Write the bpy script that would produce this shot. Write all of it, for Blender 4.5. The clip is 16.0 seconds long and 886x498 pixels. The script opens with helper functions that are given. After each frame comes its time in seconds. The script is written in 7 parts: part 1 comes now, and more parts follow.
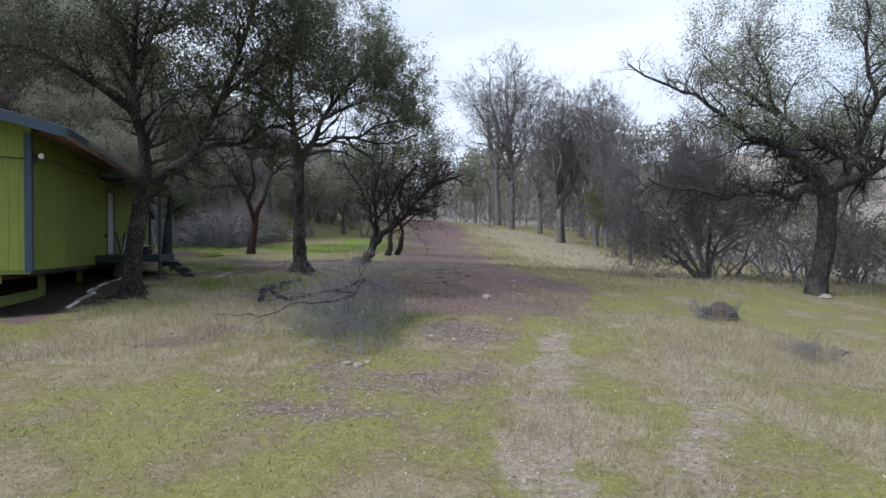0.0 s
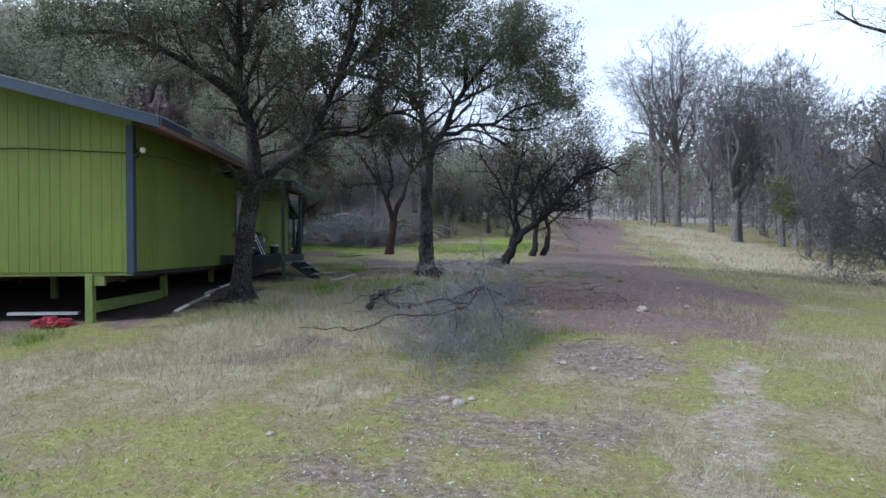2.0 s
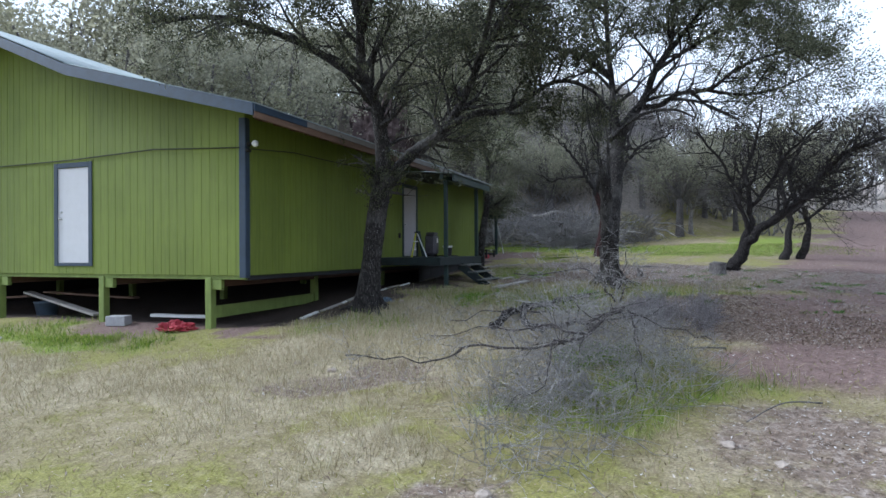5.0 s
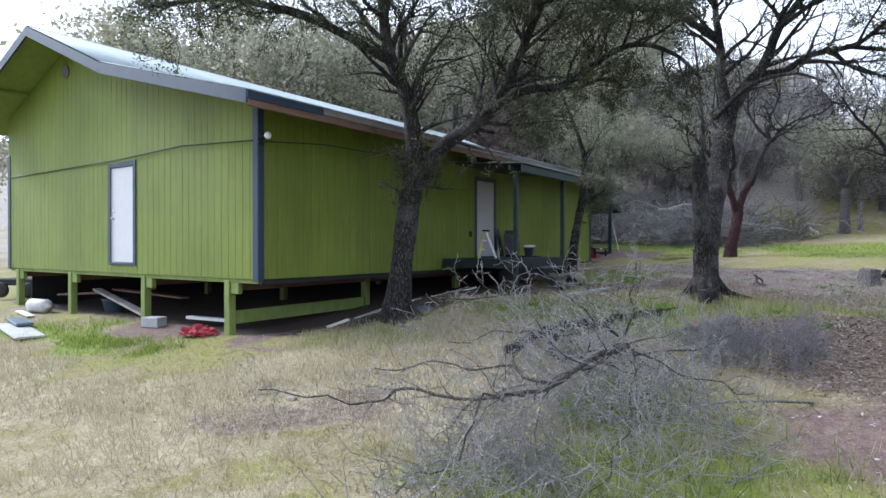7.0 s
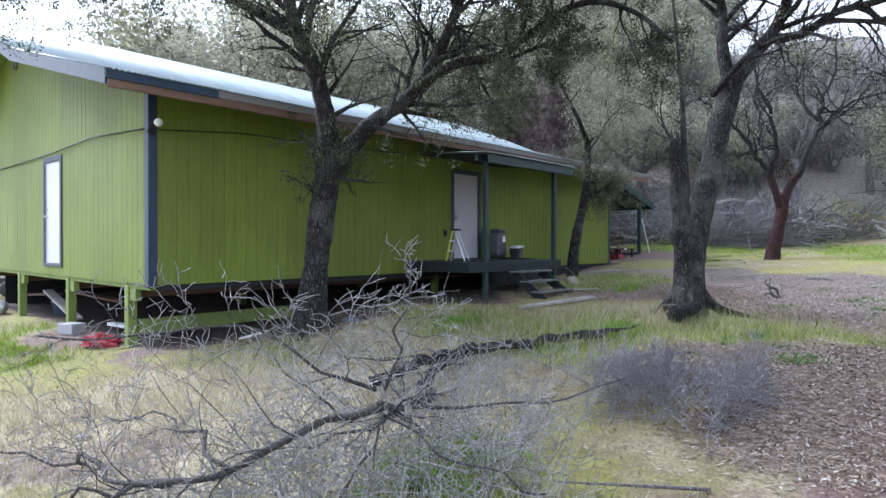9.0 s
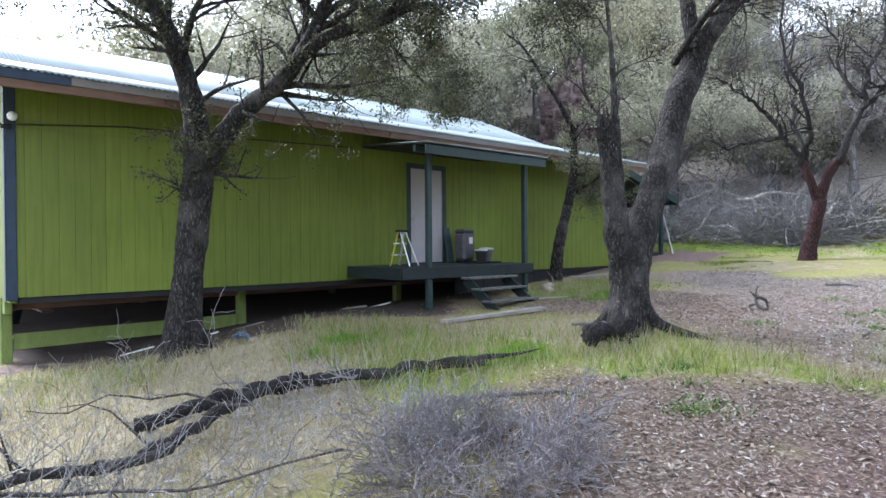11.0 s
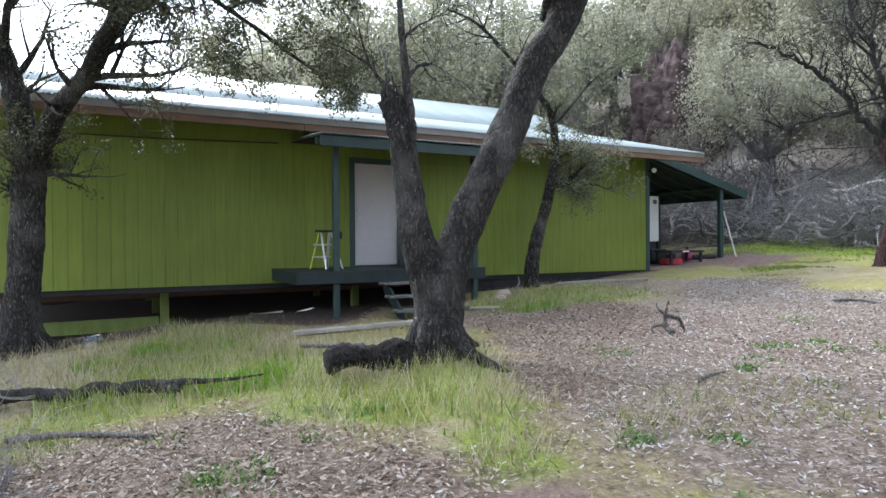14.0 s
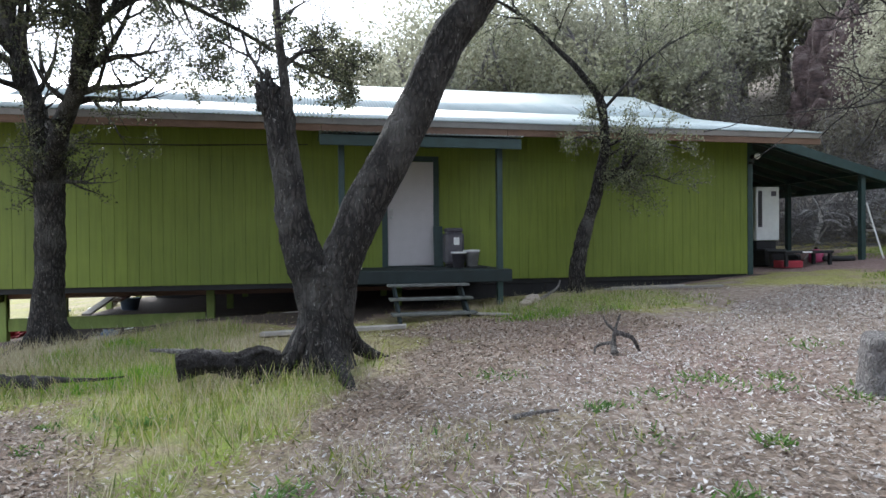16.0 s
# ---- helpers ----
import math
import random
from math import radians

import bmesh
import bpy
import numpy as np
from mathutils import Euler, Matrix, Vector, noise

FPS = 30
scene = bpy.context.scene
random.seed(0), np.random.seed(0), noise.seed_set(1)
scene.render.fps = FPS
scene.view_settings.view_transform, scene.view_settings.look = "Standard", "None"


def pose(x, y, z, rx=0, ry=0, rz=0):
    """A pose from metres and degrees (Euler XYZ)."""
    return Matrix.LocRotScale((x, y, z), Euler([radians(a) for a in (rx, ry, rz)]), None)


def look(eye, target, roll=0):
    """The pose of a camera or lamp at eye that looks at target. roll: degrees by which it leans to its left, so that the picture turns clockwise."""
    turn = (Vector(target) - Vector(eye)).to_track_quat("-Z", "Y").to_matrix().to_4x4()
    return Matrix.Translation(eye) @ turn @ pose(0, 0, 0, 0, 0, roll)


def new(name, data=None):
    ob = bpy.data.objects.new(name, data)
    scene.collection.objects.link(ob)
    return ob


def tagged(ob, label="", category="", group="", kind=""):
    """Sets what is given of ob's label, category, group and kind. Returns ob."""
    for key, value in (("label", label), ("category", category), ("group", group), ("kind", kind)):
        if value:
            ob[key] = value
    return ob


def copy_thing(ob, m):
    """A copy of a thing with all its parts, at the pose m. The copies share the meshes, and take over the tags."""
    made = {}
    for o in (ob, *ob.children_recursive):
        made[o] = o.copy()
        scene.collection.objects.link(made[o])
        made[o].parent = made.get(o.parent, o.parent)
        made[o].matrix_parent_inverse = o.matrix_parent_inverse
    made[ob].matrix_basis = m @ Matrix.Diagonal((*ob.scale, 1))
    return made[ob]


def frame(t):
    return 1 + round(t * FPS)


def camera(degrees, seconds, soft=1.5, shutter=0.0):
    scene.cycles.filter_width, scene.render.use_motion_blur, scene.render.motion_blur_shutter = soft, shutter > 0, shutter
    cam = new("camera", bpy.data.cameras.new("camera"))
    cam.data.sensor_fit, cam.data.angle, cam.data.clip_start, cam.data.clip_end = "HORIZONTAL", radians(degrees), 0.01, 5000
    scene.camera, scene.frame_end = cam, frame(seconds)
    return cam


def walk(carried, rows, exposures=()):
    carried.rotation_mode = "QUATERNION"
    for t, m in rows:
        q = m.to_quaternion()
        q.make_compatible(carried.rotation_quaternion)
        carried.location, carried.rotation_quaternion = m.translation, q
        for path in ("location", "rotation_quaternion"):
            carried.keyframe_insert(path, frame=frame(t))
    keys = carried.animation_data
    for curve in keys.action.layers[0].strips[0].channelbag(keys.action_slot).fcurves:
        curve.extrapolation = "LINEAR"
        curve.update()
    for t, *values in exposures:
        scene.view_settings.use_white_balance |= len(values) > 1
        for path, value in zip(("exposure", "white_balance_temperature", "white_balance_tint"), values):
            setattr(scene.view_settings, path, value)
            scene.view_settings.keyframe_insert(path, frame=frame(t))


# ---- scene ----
cam = camera(71.3, 16.0)

PATH = [
    (0, (4.625, -15.275, 1.134), (5.205, -13.361, 1.129), -0.4),
    (0.5, (4.856, -14.566, 1.138), (5.33, -12.623, 1.133), -0.4),
    (1, (5.138, -13.9, 1.138), (5.482, -11.929, 1.133), -0.4),
    (1.5, (5.429, -13.307, 1.132), (5.64, -11.318, 1.129), -0.4),
    (2, (5.752, -12.748, 1.131), (5.835, -10.75, 1.129), -0.4),
    (2.5, (6.085, -12.213, 1.138), (6.034, -10.214, 1.138), -0.4),
    (3, (6.4, -11.665, 1.136), (6.217, -9.673, 1.136), -0.4),
    (3.5, (6.706, -11.124, 1.142), (6.39, -9.149, 1.143), -0.4),
    (4, (7.009, -10.597, 1.144), (6.557, -8.649, 1.146), -0.4),
    (4.5, (7.304, -10.06, 1.134), (6.72, -8.147, 1.139), -0.4),
    (7, (8.692, -6.891, 1.292), (7.547, -5.252, 1.28), -0.0),
    (7.5, (8.945, -6.23, 1.3), (7.736, -4.637, 1.287), 0.0),
    (8, (9.169, -5.531, 1.308), (7.915, -3.974, 1.293), 0.0),
    (8.5, (9.372, -4.801, 1.334), (8.089, -3.268, 1.314), 0.1),
    (9, (9.595, -4.065, 1.386), (8.266, -2.57, 1.363), 0.2),
    (11.5, (10.463, -0.532, 1.425), (8.948, 0.772, 1.405), -0.5),
    (12, (10.674, 0.162, 1.422), (9.129, 1.433, 1.403), -0.5),
    (12.5, (10.937, 0.849, 1.429), (9.355, 2.073, 1.41), -0.5),
    (13, (11.19, 1.536, 1.423), (9.564, 2.7, 1.403), -0.4),
    (13.5, (11.418, 2.202, 1.42), (9.73, 3.275, 1.4), -0.4),
    (14, (11.611, 2.879, 1.416), (9.847, 3.82, 1.398), -0.4),
    (14.5, (11.75, 3.557, 1.415), (9.918, 4.359, 1.396), -0.4),
    (15, (11.85, 4.244, 1.409), (9.965, 4.911, 1.393), -0.5),
    (15.5, (11.893, 4.957, 1.405), (9.967, 5.494, 1.391), -0.6),
    (16, (11.929, 5.725, 1.415), (9.97, 6.129, 1.398), -0.5),
]
walk(cam, [(t, look(eye, target, roll)) for t, eye, target, roll in PATH],
     exposures=[(0, -0.28, 5750, 8), (2.7, 0.0, 5280, 8), (4.5, 0.10, 5430, 7), (7, 0.58, 5600, 10), (9.2, 0.98, 5500, 11), (12, 1.30, 5760, 8), (14, 1.20, 5860, 7), (16, 0.88, 5920, 7)])

# ---- world, sun, exposure ----
SUN_DIR = Vector((-0.79, -0.18, 0.56)).normalized()
SUN_AZ = math.atan2(SUN_DIR.x, SUN_DIR.y)
world = bpy.data.worlds.new("world")
scene.world = world
world.use_nodes = True
wn, wl = world.node_tree.nodes, world.node_tree.links
wn.clear()
w_out, w_bg = wn.new("ShaderNodeOutputWorld"), wn.new("ShaderNodeBackground")
w_sky, w_mix, w_noise, w_ramp = (wn.new("ShaderNodeTexSky"), wn.new("ShaderNodeMixRGB"), wn.new("ShaderNodeTexNoise"),
                                 wn.new("ShaderNodeValToRGB"))
w_sky.sky_type, w_sky.sun_disc = "NISHITA", False
w_sky.sun_elevation, w_sky.sun_rotation = math.asin(SUN_DIR.z), SUN_AZ % (2 * math.pi)
w_sky.air_density, w_sky.dust_density = 1.0, 2.0
w_coord, w_map = wn.new("ShaderNodeTexCoord"), wn.new("ShaderNodeMapping")
w_map.inputs["Scale"].default_value = (1.0, 1.0, 3.5)
w_noise.inputs["Scale"].default_value, w_noise.inputs["Detail"].default_value = 1.6, 5.0
w_ramp.color_ramp.elements[0].position, w_ramp.color_ramp.elements[1].position = 0.36, 0.66
w_ramp.color_ramp.elements[0].color, w_ramp.color_ramp.elements[1].color = (0.60, 0.60, 0.60, 1), (0.97, 0.97, 0.97, 1)
wl.new(w_coord.outputs["Generated"], w_map.inputs["Vector"])
wl.new(w_map.outputs["Vector"], w_noise.inputs["Vector"])
wl.new(w_noise.outputs["Fac"], w_ramp.inputs["Fac"])
wl.new(w_ramp.outputs["Color"], w_mix.inputs["Fac"])
wl.new(w_sky.outputs["Color"], w_mix.inputs["Color1"])
w_mix.inputs["Color2"].default_value = (12.9, 13.3, 14.2, 1)
wl.new(w_mix.outputs["Color"], w_bg.inputs["Color"])
w_bg.inputs["Strength"].default_value = 0.101
wl.new(w_bg.outputs["Background"], w_out.inputs["Surface"])

sun = new("sun", bpy.data.lights.new("sun", "SUN"))
sun.data.energy, sun.data.angle, sun.data.color = 3.4, radians(18), (1.0, 0.96, 0.90)
sun.matrix_world = look(SUN_DIR * 50, (0, 0, 0))

# ---- materials ----
def material(name, build):
    m = bpy.data.materials.new(name)
    m.use_nodes = True
    nt = m.node_tree
    build(nt, nt.nodes["Principled BSDF"])
    return m


def nd(nt, kind, **values):
    n = nt.nodes.new(kind)
    for k, v in values.items():
        n.inputs[k].default_value = v
    return n


def ramp(nt, fac, stops):
    r = nt.nodes.new("ShaderNodeValToRGB")
    e = r.color_ramp.elements
    while len(e) < len(stops):
        e.new(0.5)
    for el, (p, c) in zip(e, stops):
        el.position, el.color = p, (*c, 1)
    nt.links.new(fac, r.inputs["Fac"])
    return r.outputs["Color"]


def noise_fac(nt, scale, detail=5, stretch=(1, 1, 1), rough=0.6):
    co, mp = nt.nodes.new("ShaderNodeTexCoord"), nt.nodes.new("ShaderNodeMapping")
    mp.inputs["Scale"].default_value = stretch
    n = nd(nt, "ShaderNodeTexNoise", Scale=scale, Detail=detail, Roughness=rough)
    nt.links.new(co.outputs["Object"], mp.inputs["Vector"])
    nt.links.new(mp.outputs["Vector"], n.inputs["Vector"])
    return n.outputs["Fac"]


def mixed(nt, fac, a, b, mode="MIX"):
    m = nt.nodes.new("ShaderNodeMixRGB")
    m.blend_type = mode
    for sock, v in ((m.inputs["Fac"], fac), (m.inputs["Color1"], a), (m.inputs["Color2"], b)):
        if isinstance(v, bpy.types.NodeSocket):
            nt.links.new(v, sock)
        elif isinstance(v, tuple):
            sock.default_value = (*v, 1)
        else:
            sock.default_value = v
    return m.outputs["Color"]


def bump(nt, bsdf, fac, strength, dist):
    b = nd(nt, "ShaderNodeBump", Strength=strength, Distance=dist)
    nt.links.new(fac, b.inputs["Height"])
    nt.links.new(b.outputs["Normal"], bsdf.inputs["Normal"])


def plain(name, base, rough=0.6, metal=0.0, vary=0.25, scale=6.0, stretch=(1, 1, 1), relief=0.15, dist=0.004, fine=60):
    """A surface with a soft large variation and a fine grain."""
    def build(nt, p):
        lo = tuple(c * (1 - vary) for c in base)
        hi = tuple(min(1, c * (1 + vary)) for c in base)
        big = ramp(nt, noise_fac(nt, scale, 4, stretch), [(0.3, lo), (0.7, hi)])
        grain = noise_fac(nt, fine, 3, stretch)
        col = mixed(nt, 0.35, big, ramp(nt, grain, [(0.3, tuple(c * 0.6 for c in base)), (0.7, hi)]))
        nt.links.new(col, p.inputs["Base Color"])
        p.inputs["Roughness"].default_value, p.inputs["Metallic"].default_value = rough, metal
        bump(nt, p, grain, relief, dist)
    return material(name, build)


def siding_build(nt, p):
    big = ramp(nt, noise_fac(nt, 0.7, 5), [(0.3, (0.130, 0.172, 0.018)), (0.72, (0.176, 0.226, 0.030))])
    streak = ramp(nt, noise_fac(nt, 5, 5, (4, 4, 0.25)), [(0.25, (0.78, 0.78, 0.74)), (0.6, (1, 1, 1))])
    col = mixed(nt, 1.0, big, streak, "MULTIPLY")
    spot = ramp(nt, noise_fac(nt, 28, 2), [(0.70, (1, 1, 1)), (0.78, (0.6, 0.58, 0.5))])
    col = mixed(nt, 0.6, col, spot, "MULTIPLY")
    oi = nt.nodes.new("ShaderNodeObjectInfo")
    tone = ramp(nt, oi.outputs["Random"], [(0, (0.90, 0.90, 0.90)), (1, (1.06, 1.06, 1.0))])
    col = mixed(nt, 1.0, col, tone, "MULTIPLY")
    nt.links.new(col, p.inputs["Base Color"])
    p.inputs["Roughness"].default_value = 0.62
    bump(nt, p, noise_fac(nt, 40, 4, (3, 3, 0.15)), 0.25, 0.003)


M_SIDING = material("green_siding_paint", siding_build)
M_GREENWOOD = plain("green_painted_timber", (0.16, 0.21, 0.05), 0.7, vary=0.3, stretch=(1, 1, 0.4))
M_SOFFIT = plain("green_soffit_paint", (0.17, 0.22, 0.05), 0.7, vary=0.2)
M_BLUE = plain("blue_grey_trim_paint", (0.019, 0.037, 0.068), 0.55, vary=0.3)
M_TEAL = plain("dark_teal_paint", (0.021, 0.045, 0.045), 0.5, vary=0.35)
# Teal decking with the shade under the patio cover put into its colour.
M_SHADEDECK = plain("shaded_teal_decking", (0.020, 0.030, 0.030), 0.8, vary=0.4)
# Darker copy of the teal paint for the porch deck, rims and stringers.
M_DEEPTEAL = plain("darker_teal_paint", (0.008, 0.016, 0.018), 0.7, vary=0.5, scale=3)
M_WHITE = plain("white_door_paint", (0.60, 0.60, 0.64), 0.45, vary=0.05, relief=0.03)
M_DOORGREY = plain("pale_grey_door_paint", (0.50, 0.48, 0.50), 0.5, vary=0.06, relief=0.03)
M_RAWWOOD = plain("weathered_brown_wood", (0.14, 0.085, 0.06), 0.85, vary=0.4, stretch=(1, 0.2, 1), scale=8)
M_GREYWOOD = plain("silvered_grey_wood", (0.30, 0.28, 0.26), 0.9, vary=0.35, stretch=(1, 1, 1), scale=5)
M_TREAD = plain("worn_dark_tread_paint", (0.10, 0.105, 0.10), 0.8, vary=0.55, scale=7)
M_FLASH = plain("weathered_flashing", (0.19, 0.175, 0.165), 0.5, vary=0.2, scale=3)
M_METAL = plain("brushed_aluminium", (0.62, 0.63, 0.64), 0.35, 0.9, vary=0.1)
M_YELLOW = plain("yellow_fibreglass", (0.55, 0.55, 0.06), 0.5, vary=0.1)
# Black plastic; also colours in the shade of gaps under the cabin.
M_BLACK = plain("black_plastic_and_shade", (0.014, 0.014, 0.016), 0.75, vary=0.3)
M_DGREY = plain("dark_grey_plastic", (0.09, 0.085, 0.10), 0.5, vary=0.3)
M_RED = plain("faded_red_fabric", (0.30, 0.030, 0.045), 0.8, vary=0.35)
M_PINK = plain("magenta_plastic", (0.30, 0.035, 0.10), 0.45, vary=0.25)
M_CONCRETE = plain("grey_concrete", (0.36, 0.36, 0.37), 0.9, vary=0.2, scale=10)
M_WPLASTIC = plain("off_white_plastic", (0.70, 0.71, 0.70), 0.45, vary=0.1)
M_DIRTYWHITE = plain("dirty_white_paint", (0.42, 0.42, 0.41), 0.6, vary=0.35, scale=5)
M_BLUEPL = plain("blue_grey_plastic_sheet", (0.10, 0.14, 0.20), 0.4, vary=0.3)
M_ROCK = plain("pale_field_stone", (0.34, 0.29, 0.25), 0.95, vary=0.3, relief=0.6, dist=0.02, fine=20)
M_GLASS = plain("frosted_lamp_glass", (0.80, 0.82, 0.84), 0.25, vary=0.03, relief=0.02)
M_CABLE = plain("black_cable", (0.02, 0.022, 0.015), 0.6)


def roof_build(nt, p):
    base = ramp(nt, noise_fac(nt, 0.6, 5, (1, 1, 1)), [(0.3, (0.19, 0.235, 0.24)), (0.7, (0.29, 0.335, 0.335))])
    stain = ramp(nt, noise_fac(nt, 1.2, 5, (0.4, 2.0, 0.4)), [(0.45, (1, 1, 1)), (0.70, (0.70, 0.82, 0.82))])
    oi = nt.nodes.new("ShaderNodeObjectInfo")
    tone = ramp(nt, oi.outputs["Random"], [(0, (0.9, 0.93, 0.94)), (1, (1, 1, 1))])
    nt.links.new(mixed(nt, 1.0, mixed(nt, 1.0, base, stain, "MULTIPLY"), tone, "MULTIPLY"), p.inputs["Base Color"])
    p.inputs["IOR"].default_value = 1.9
    p.inputs["Roughness"].default_value = 0.32
    bump(nt, p, noise_fac(nt, 25, 3), 0.1, 0.003)


M_ROOF = material("galvanised_corrugated_metal", roof_build)


def bark_material(name, dark, light, scale=9.0, patch=None, speck=0.5):
    """Plates of bark parted by dark cracks, with lichen on them."""
    def build(nt, p):
        co, mp = nt.nodes.new("ShaderNodeTexCoord"), nt.nodes.new("ShaderNodeMapping")
        mp.inputs["Scale"].default_value = (2.4, 2.4, 0.55)
        warp = nd(nt, "ShaderNodeTexNoise", Scale=scale * 0.8, Detail=4.0)
        nt.links.new(co.outputs["Object"], warp.inputs["Vector"])
        place = mixed(nt, 0.12, co.outputs["Object"], warp.outputs["Color"], "ADD")
        nt.links.new(place, mp.inputs["Vector"])
        cells = nd(nt, "ShaderNodeTexVoronoi", Scale=scale)
        cells.feature = "DISTANCE_TO_EDGE"
        nt.links.new(mp.outputs["Vector"], cells.inputs["Vector"])
        crack = ramp(nt, cells.outputs["Distance"], [(0.04, (0, 0, 0)), (0.30, (1, 1, 1))])
        ridges = noise_fac(nt, scale, 8, (2.6, 2.6, 0.5), 0.75)
        grain = ramp(nt, ridges, [(0.36, (0.25, 0.25, 0.25)), (0.62, (1, 1, 1))])
        high = mixed(nt, 1.0, crack, grain, "MULTIPLY")
        col = mixed(nt, high, dark, light)
        worn = ramp(nt, noise_fac(nt, 1.6, 5), [(0.50, (0, 0, 0)), (0.72, (1, 1, 1))])
        col = mixed(nt, worn, col, mixed(nt, 0.3, col, patch or tuple(c * 1.5 for c in light)))
        lichen = ramp(nt, noise_fac(nt, scale * 2.2, 4, (2.2, 2.2, 0.7), 0.7), [(0.615, (0, 0, 0)), (0.655, (speck, speck, speck))])
        col = mixed(nt, lichen, col, patch or tuple(c * 2 for c in light))
        nt.links.new(col, p.inputs["Base Color"])
        p.inputs["Roughness"].default_value = 0.95
        bump(nt, p, high, 1.0, 0.06)
    return material(name, build)


M_BARK = bark_material("oak_bark", (0.006, 0.005, 0.005), (0.098, 0.083, 0.080), patch=(0.36, 0.345, 0.33), speck=0.6)
M_BARKDARK = bark_material("dark_bark", (0.012, 0.010, 0.011), (0.060, 0.050, 0.050))
M_BARKRED = bark_material("red_bark", (0.022, 0.007, 0.008), (0.125, 0.034, 0.036), patch=(0.03, 0.018, 0.019))
M_DEAD = bark_material("dead_wood", (0.14, 0.128, 0.128), (0.48, 0.455, 0.45), 14, patch=(0.40, 0.39, 0.37))
M_PALEWOOD = bark_material("bleached_wood", (0.36, 0.33, 0.31), (0.78, 0.75, 0.72), 14)
M_TWIG = bark_material("grey_twigs", (0.30, 0.285, 0.29), (0.64, 0.62, 0.62), 20)
M_TWIGDARK = bark_material("purple_grey_twigs", (0.26, 0.235, 0.25), (0.62, 0.58, 0.605), 20)
M_SHRUBBARK = bark_material("dull_shrub_bark", (0.10, 0.09, 0.093), (0.34, 0.315, 0.325), 12)
M_OAKBARE = bark_material("bare_oak_bark", (0.12, 0.11, 0.11), (0.36, 0.34, 0.335), 6)
M_LOG = bark_material("dark_dead_bark", (0.014, 0.011, 0.012), (0.062, 0.052, 0.054), 12, patch=(0.16, 0.15, 0.15))
M_BARKOLD = bark_material("old_oak_bark", (0.012, 0.011, 0.012), (0.085, 0.075, 0.076), 5, patch=(0.22, 0.21, 0.20))
# Pale grey bark, raised further to carry haze over the far trees.
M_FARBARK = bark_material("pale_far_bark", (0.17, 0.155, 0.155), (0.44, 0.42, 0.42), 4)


def leaf_material(name, stops, through_light=0.35, rough=0.5):
    def build(nt, p):
        g = nt.nodes.new("ShaderNodeNewGeometry")
        col = ramp(nt, g.outputs["Random Per Island"], stops)
        nt.links.new(col, p.inputs["Base Color"])
        p.inputs["Roughness"].default_value = rough
        tr = nt.nodes.new("ShaderNodeBsdfTranslucent")
        nt.links.new(col, tr.inputs["Color"])
        mx = nt.nodes.new("ShaderNodeMixShader")
        mx.inputs["Fac"].default_value = through_light
        nt.links.new(p.outputs["BSDF"], mx.inputs[1])
        nt.links.new(tr.outputs["BSDF"], mx.inputs[2])
        nt.links.new(mx.outputs["Shader"], nt.nodes["Material Output"].inputs["Surface"])
    return material(name, build)


M_LEAF = leaf_material("live_oak_leaves", [(0, (0.030, 0.036, 0.020)), (0.6, (0.072, 0.080, 0.042)), (1, (0.16, 0.16, 0.09))], 0.45)
# Raised above true leaf tone: hillside haze and glow are painted in.
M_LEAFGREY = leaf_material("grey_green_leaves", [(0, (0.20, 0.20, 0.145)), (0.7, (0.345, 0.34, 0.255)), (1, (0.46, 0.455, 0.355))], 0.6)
M_LEAFEDGE = leaf_material("dull_green_oak_leaves", [(0, (0.15, 0.165, 0.11)), (0.7, (0.27, 0.285, 0.195)), (1, (0.39, 0.40, 0.29))], 0.6)
M_LEAFNEAR = leaf_material("grey_olive_oak_leaves", [(0, (0.085, 0.095, 0.055)), (0.7, (0.17, 0.18, 0.11)), (1, (0.27, 0.275, 0.17))], 0.5)
M_LEAFBROWN = leaf_material("dull_scrub_leaves", [(0, (0.11, 0.10, 0.08)), (0.7, (0.21, 0.195, 0.155)), (1, (0.30, 0.28, 0.21))], 0.5)
M_LEAFDARK = leaf_material("dark_madrone_leaves", [(0, (0.030, 0.028, 0.020)), (0.7, (0.060, 0.055, 0.040)), (1, (0.10, 0.09, 0.06))], 0.35)
# Olive tone, lifted likewise to paint in the hazy hillside brightness.
M_LEAFOLIVE = leaf_material("olive_leaves", [(0, (0.17, 0.168, 0.108)), (0.7, (0.31, 0.305, 0.21)), (1, (0.42, 0.41, 0.295))], 0.6)
M_LEAFYEL = leaf_material("yellow_green_leaves", [(0, (0.10, 0.12, 0.03)), (1, (0.22, 0.23, 0.07))])
M_STRAW = leaf_material("dry_straw_grass", [(0, (0.24, 0.195, 0.115)), (0.5, (0.37, 0.325, 0.205)), (1, (0.52, 0.48, 0.36))], 0.35, 0.7)
M_TURF = leaf_material("mixed_meadow_grass", [(0, (0.19, 0.15, 0.095)), (0.3, (0.25, 0.20, 0.125)), (0.55, (0.23, 0.23, 0.07)), (0.8, (0.32, 0.27, 0.17)), (1, (0.46, 0.42, 0.31))], 0.3, 0.7)
M_GRASS = leaf_material("green_grass", [(0, (0.075, 0.125, 0.016)), (0.4, (0.17, 0.235, 0.032)), (0.65, (0.30, 0.30, 0.085)), (0.85, (0.40, 0.34, 0.19)), (1, (0.50, 0.45, 0.32))], 0.45, 0.6)
M_FRESH = leaf_material("fresh_grass", [(0, (0.06, 0.16, 0.012)), (0.5, (0.13, 0.29, 0.02)), (1, (0.30, 0.40, 0.04))], 0.45, 0.6)
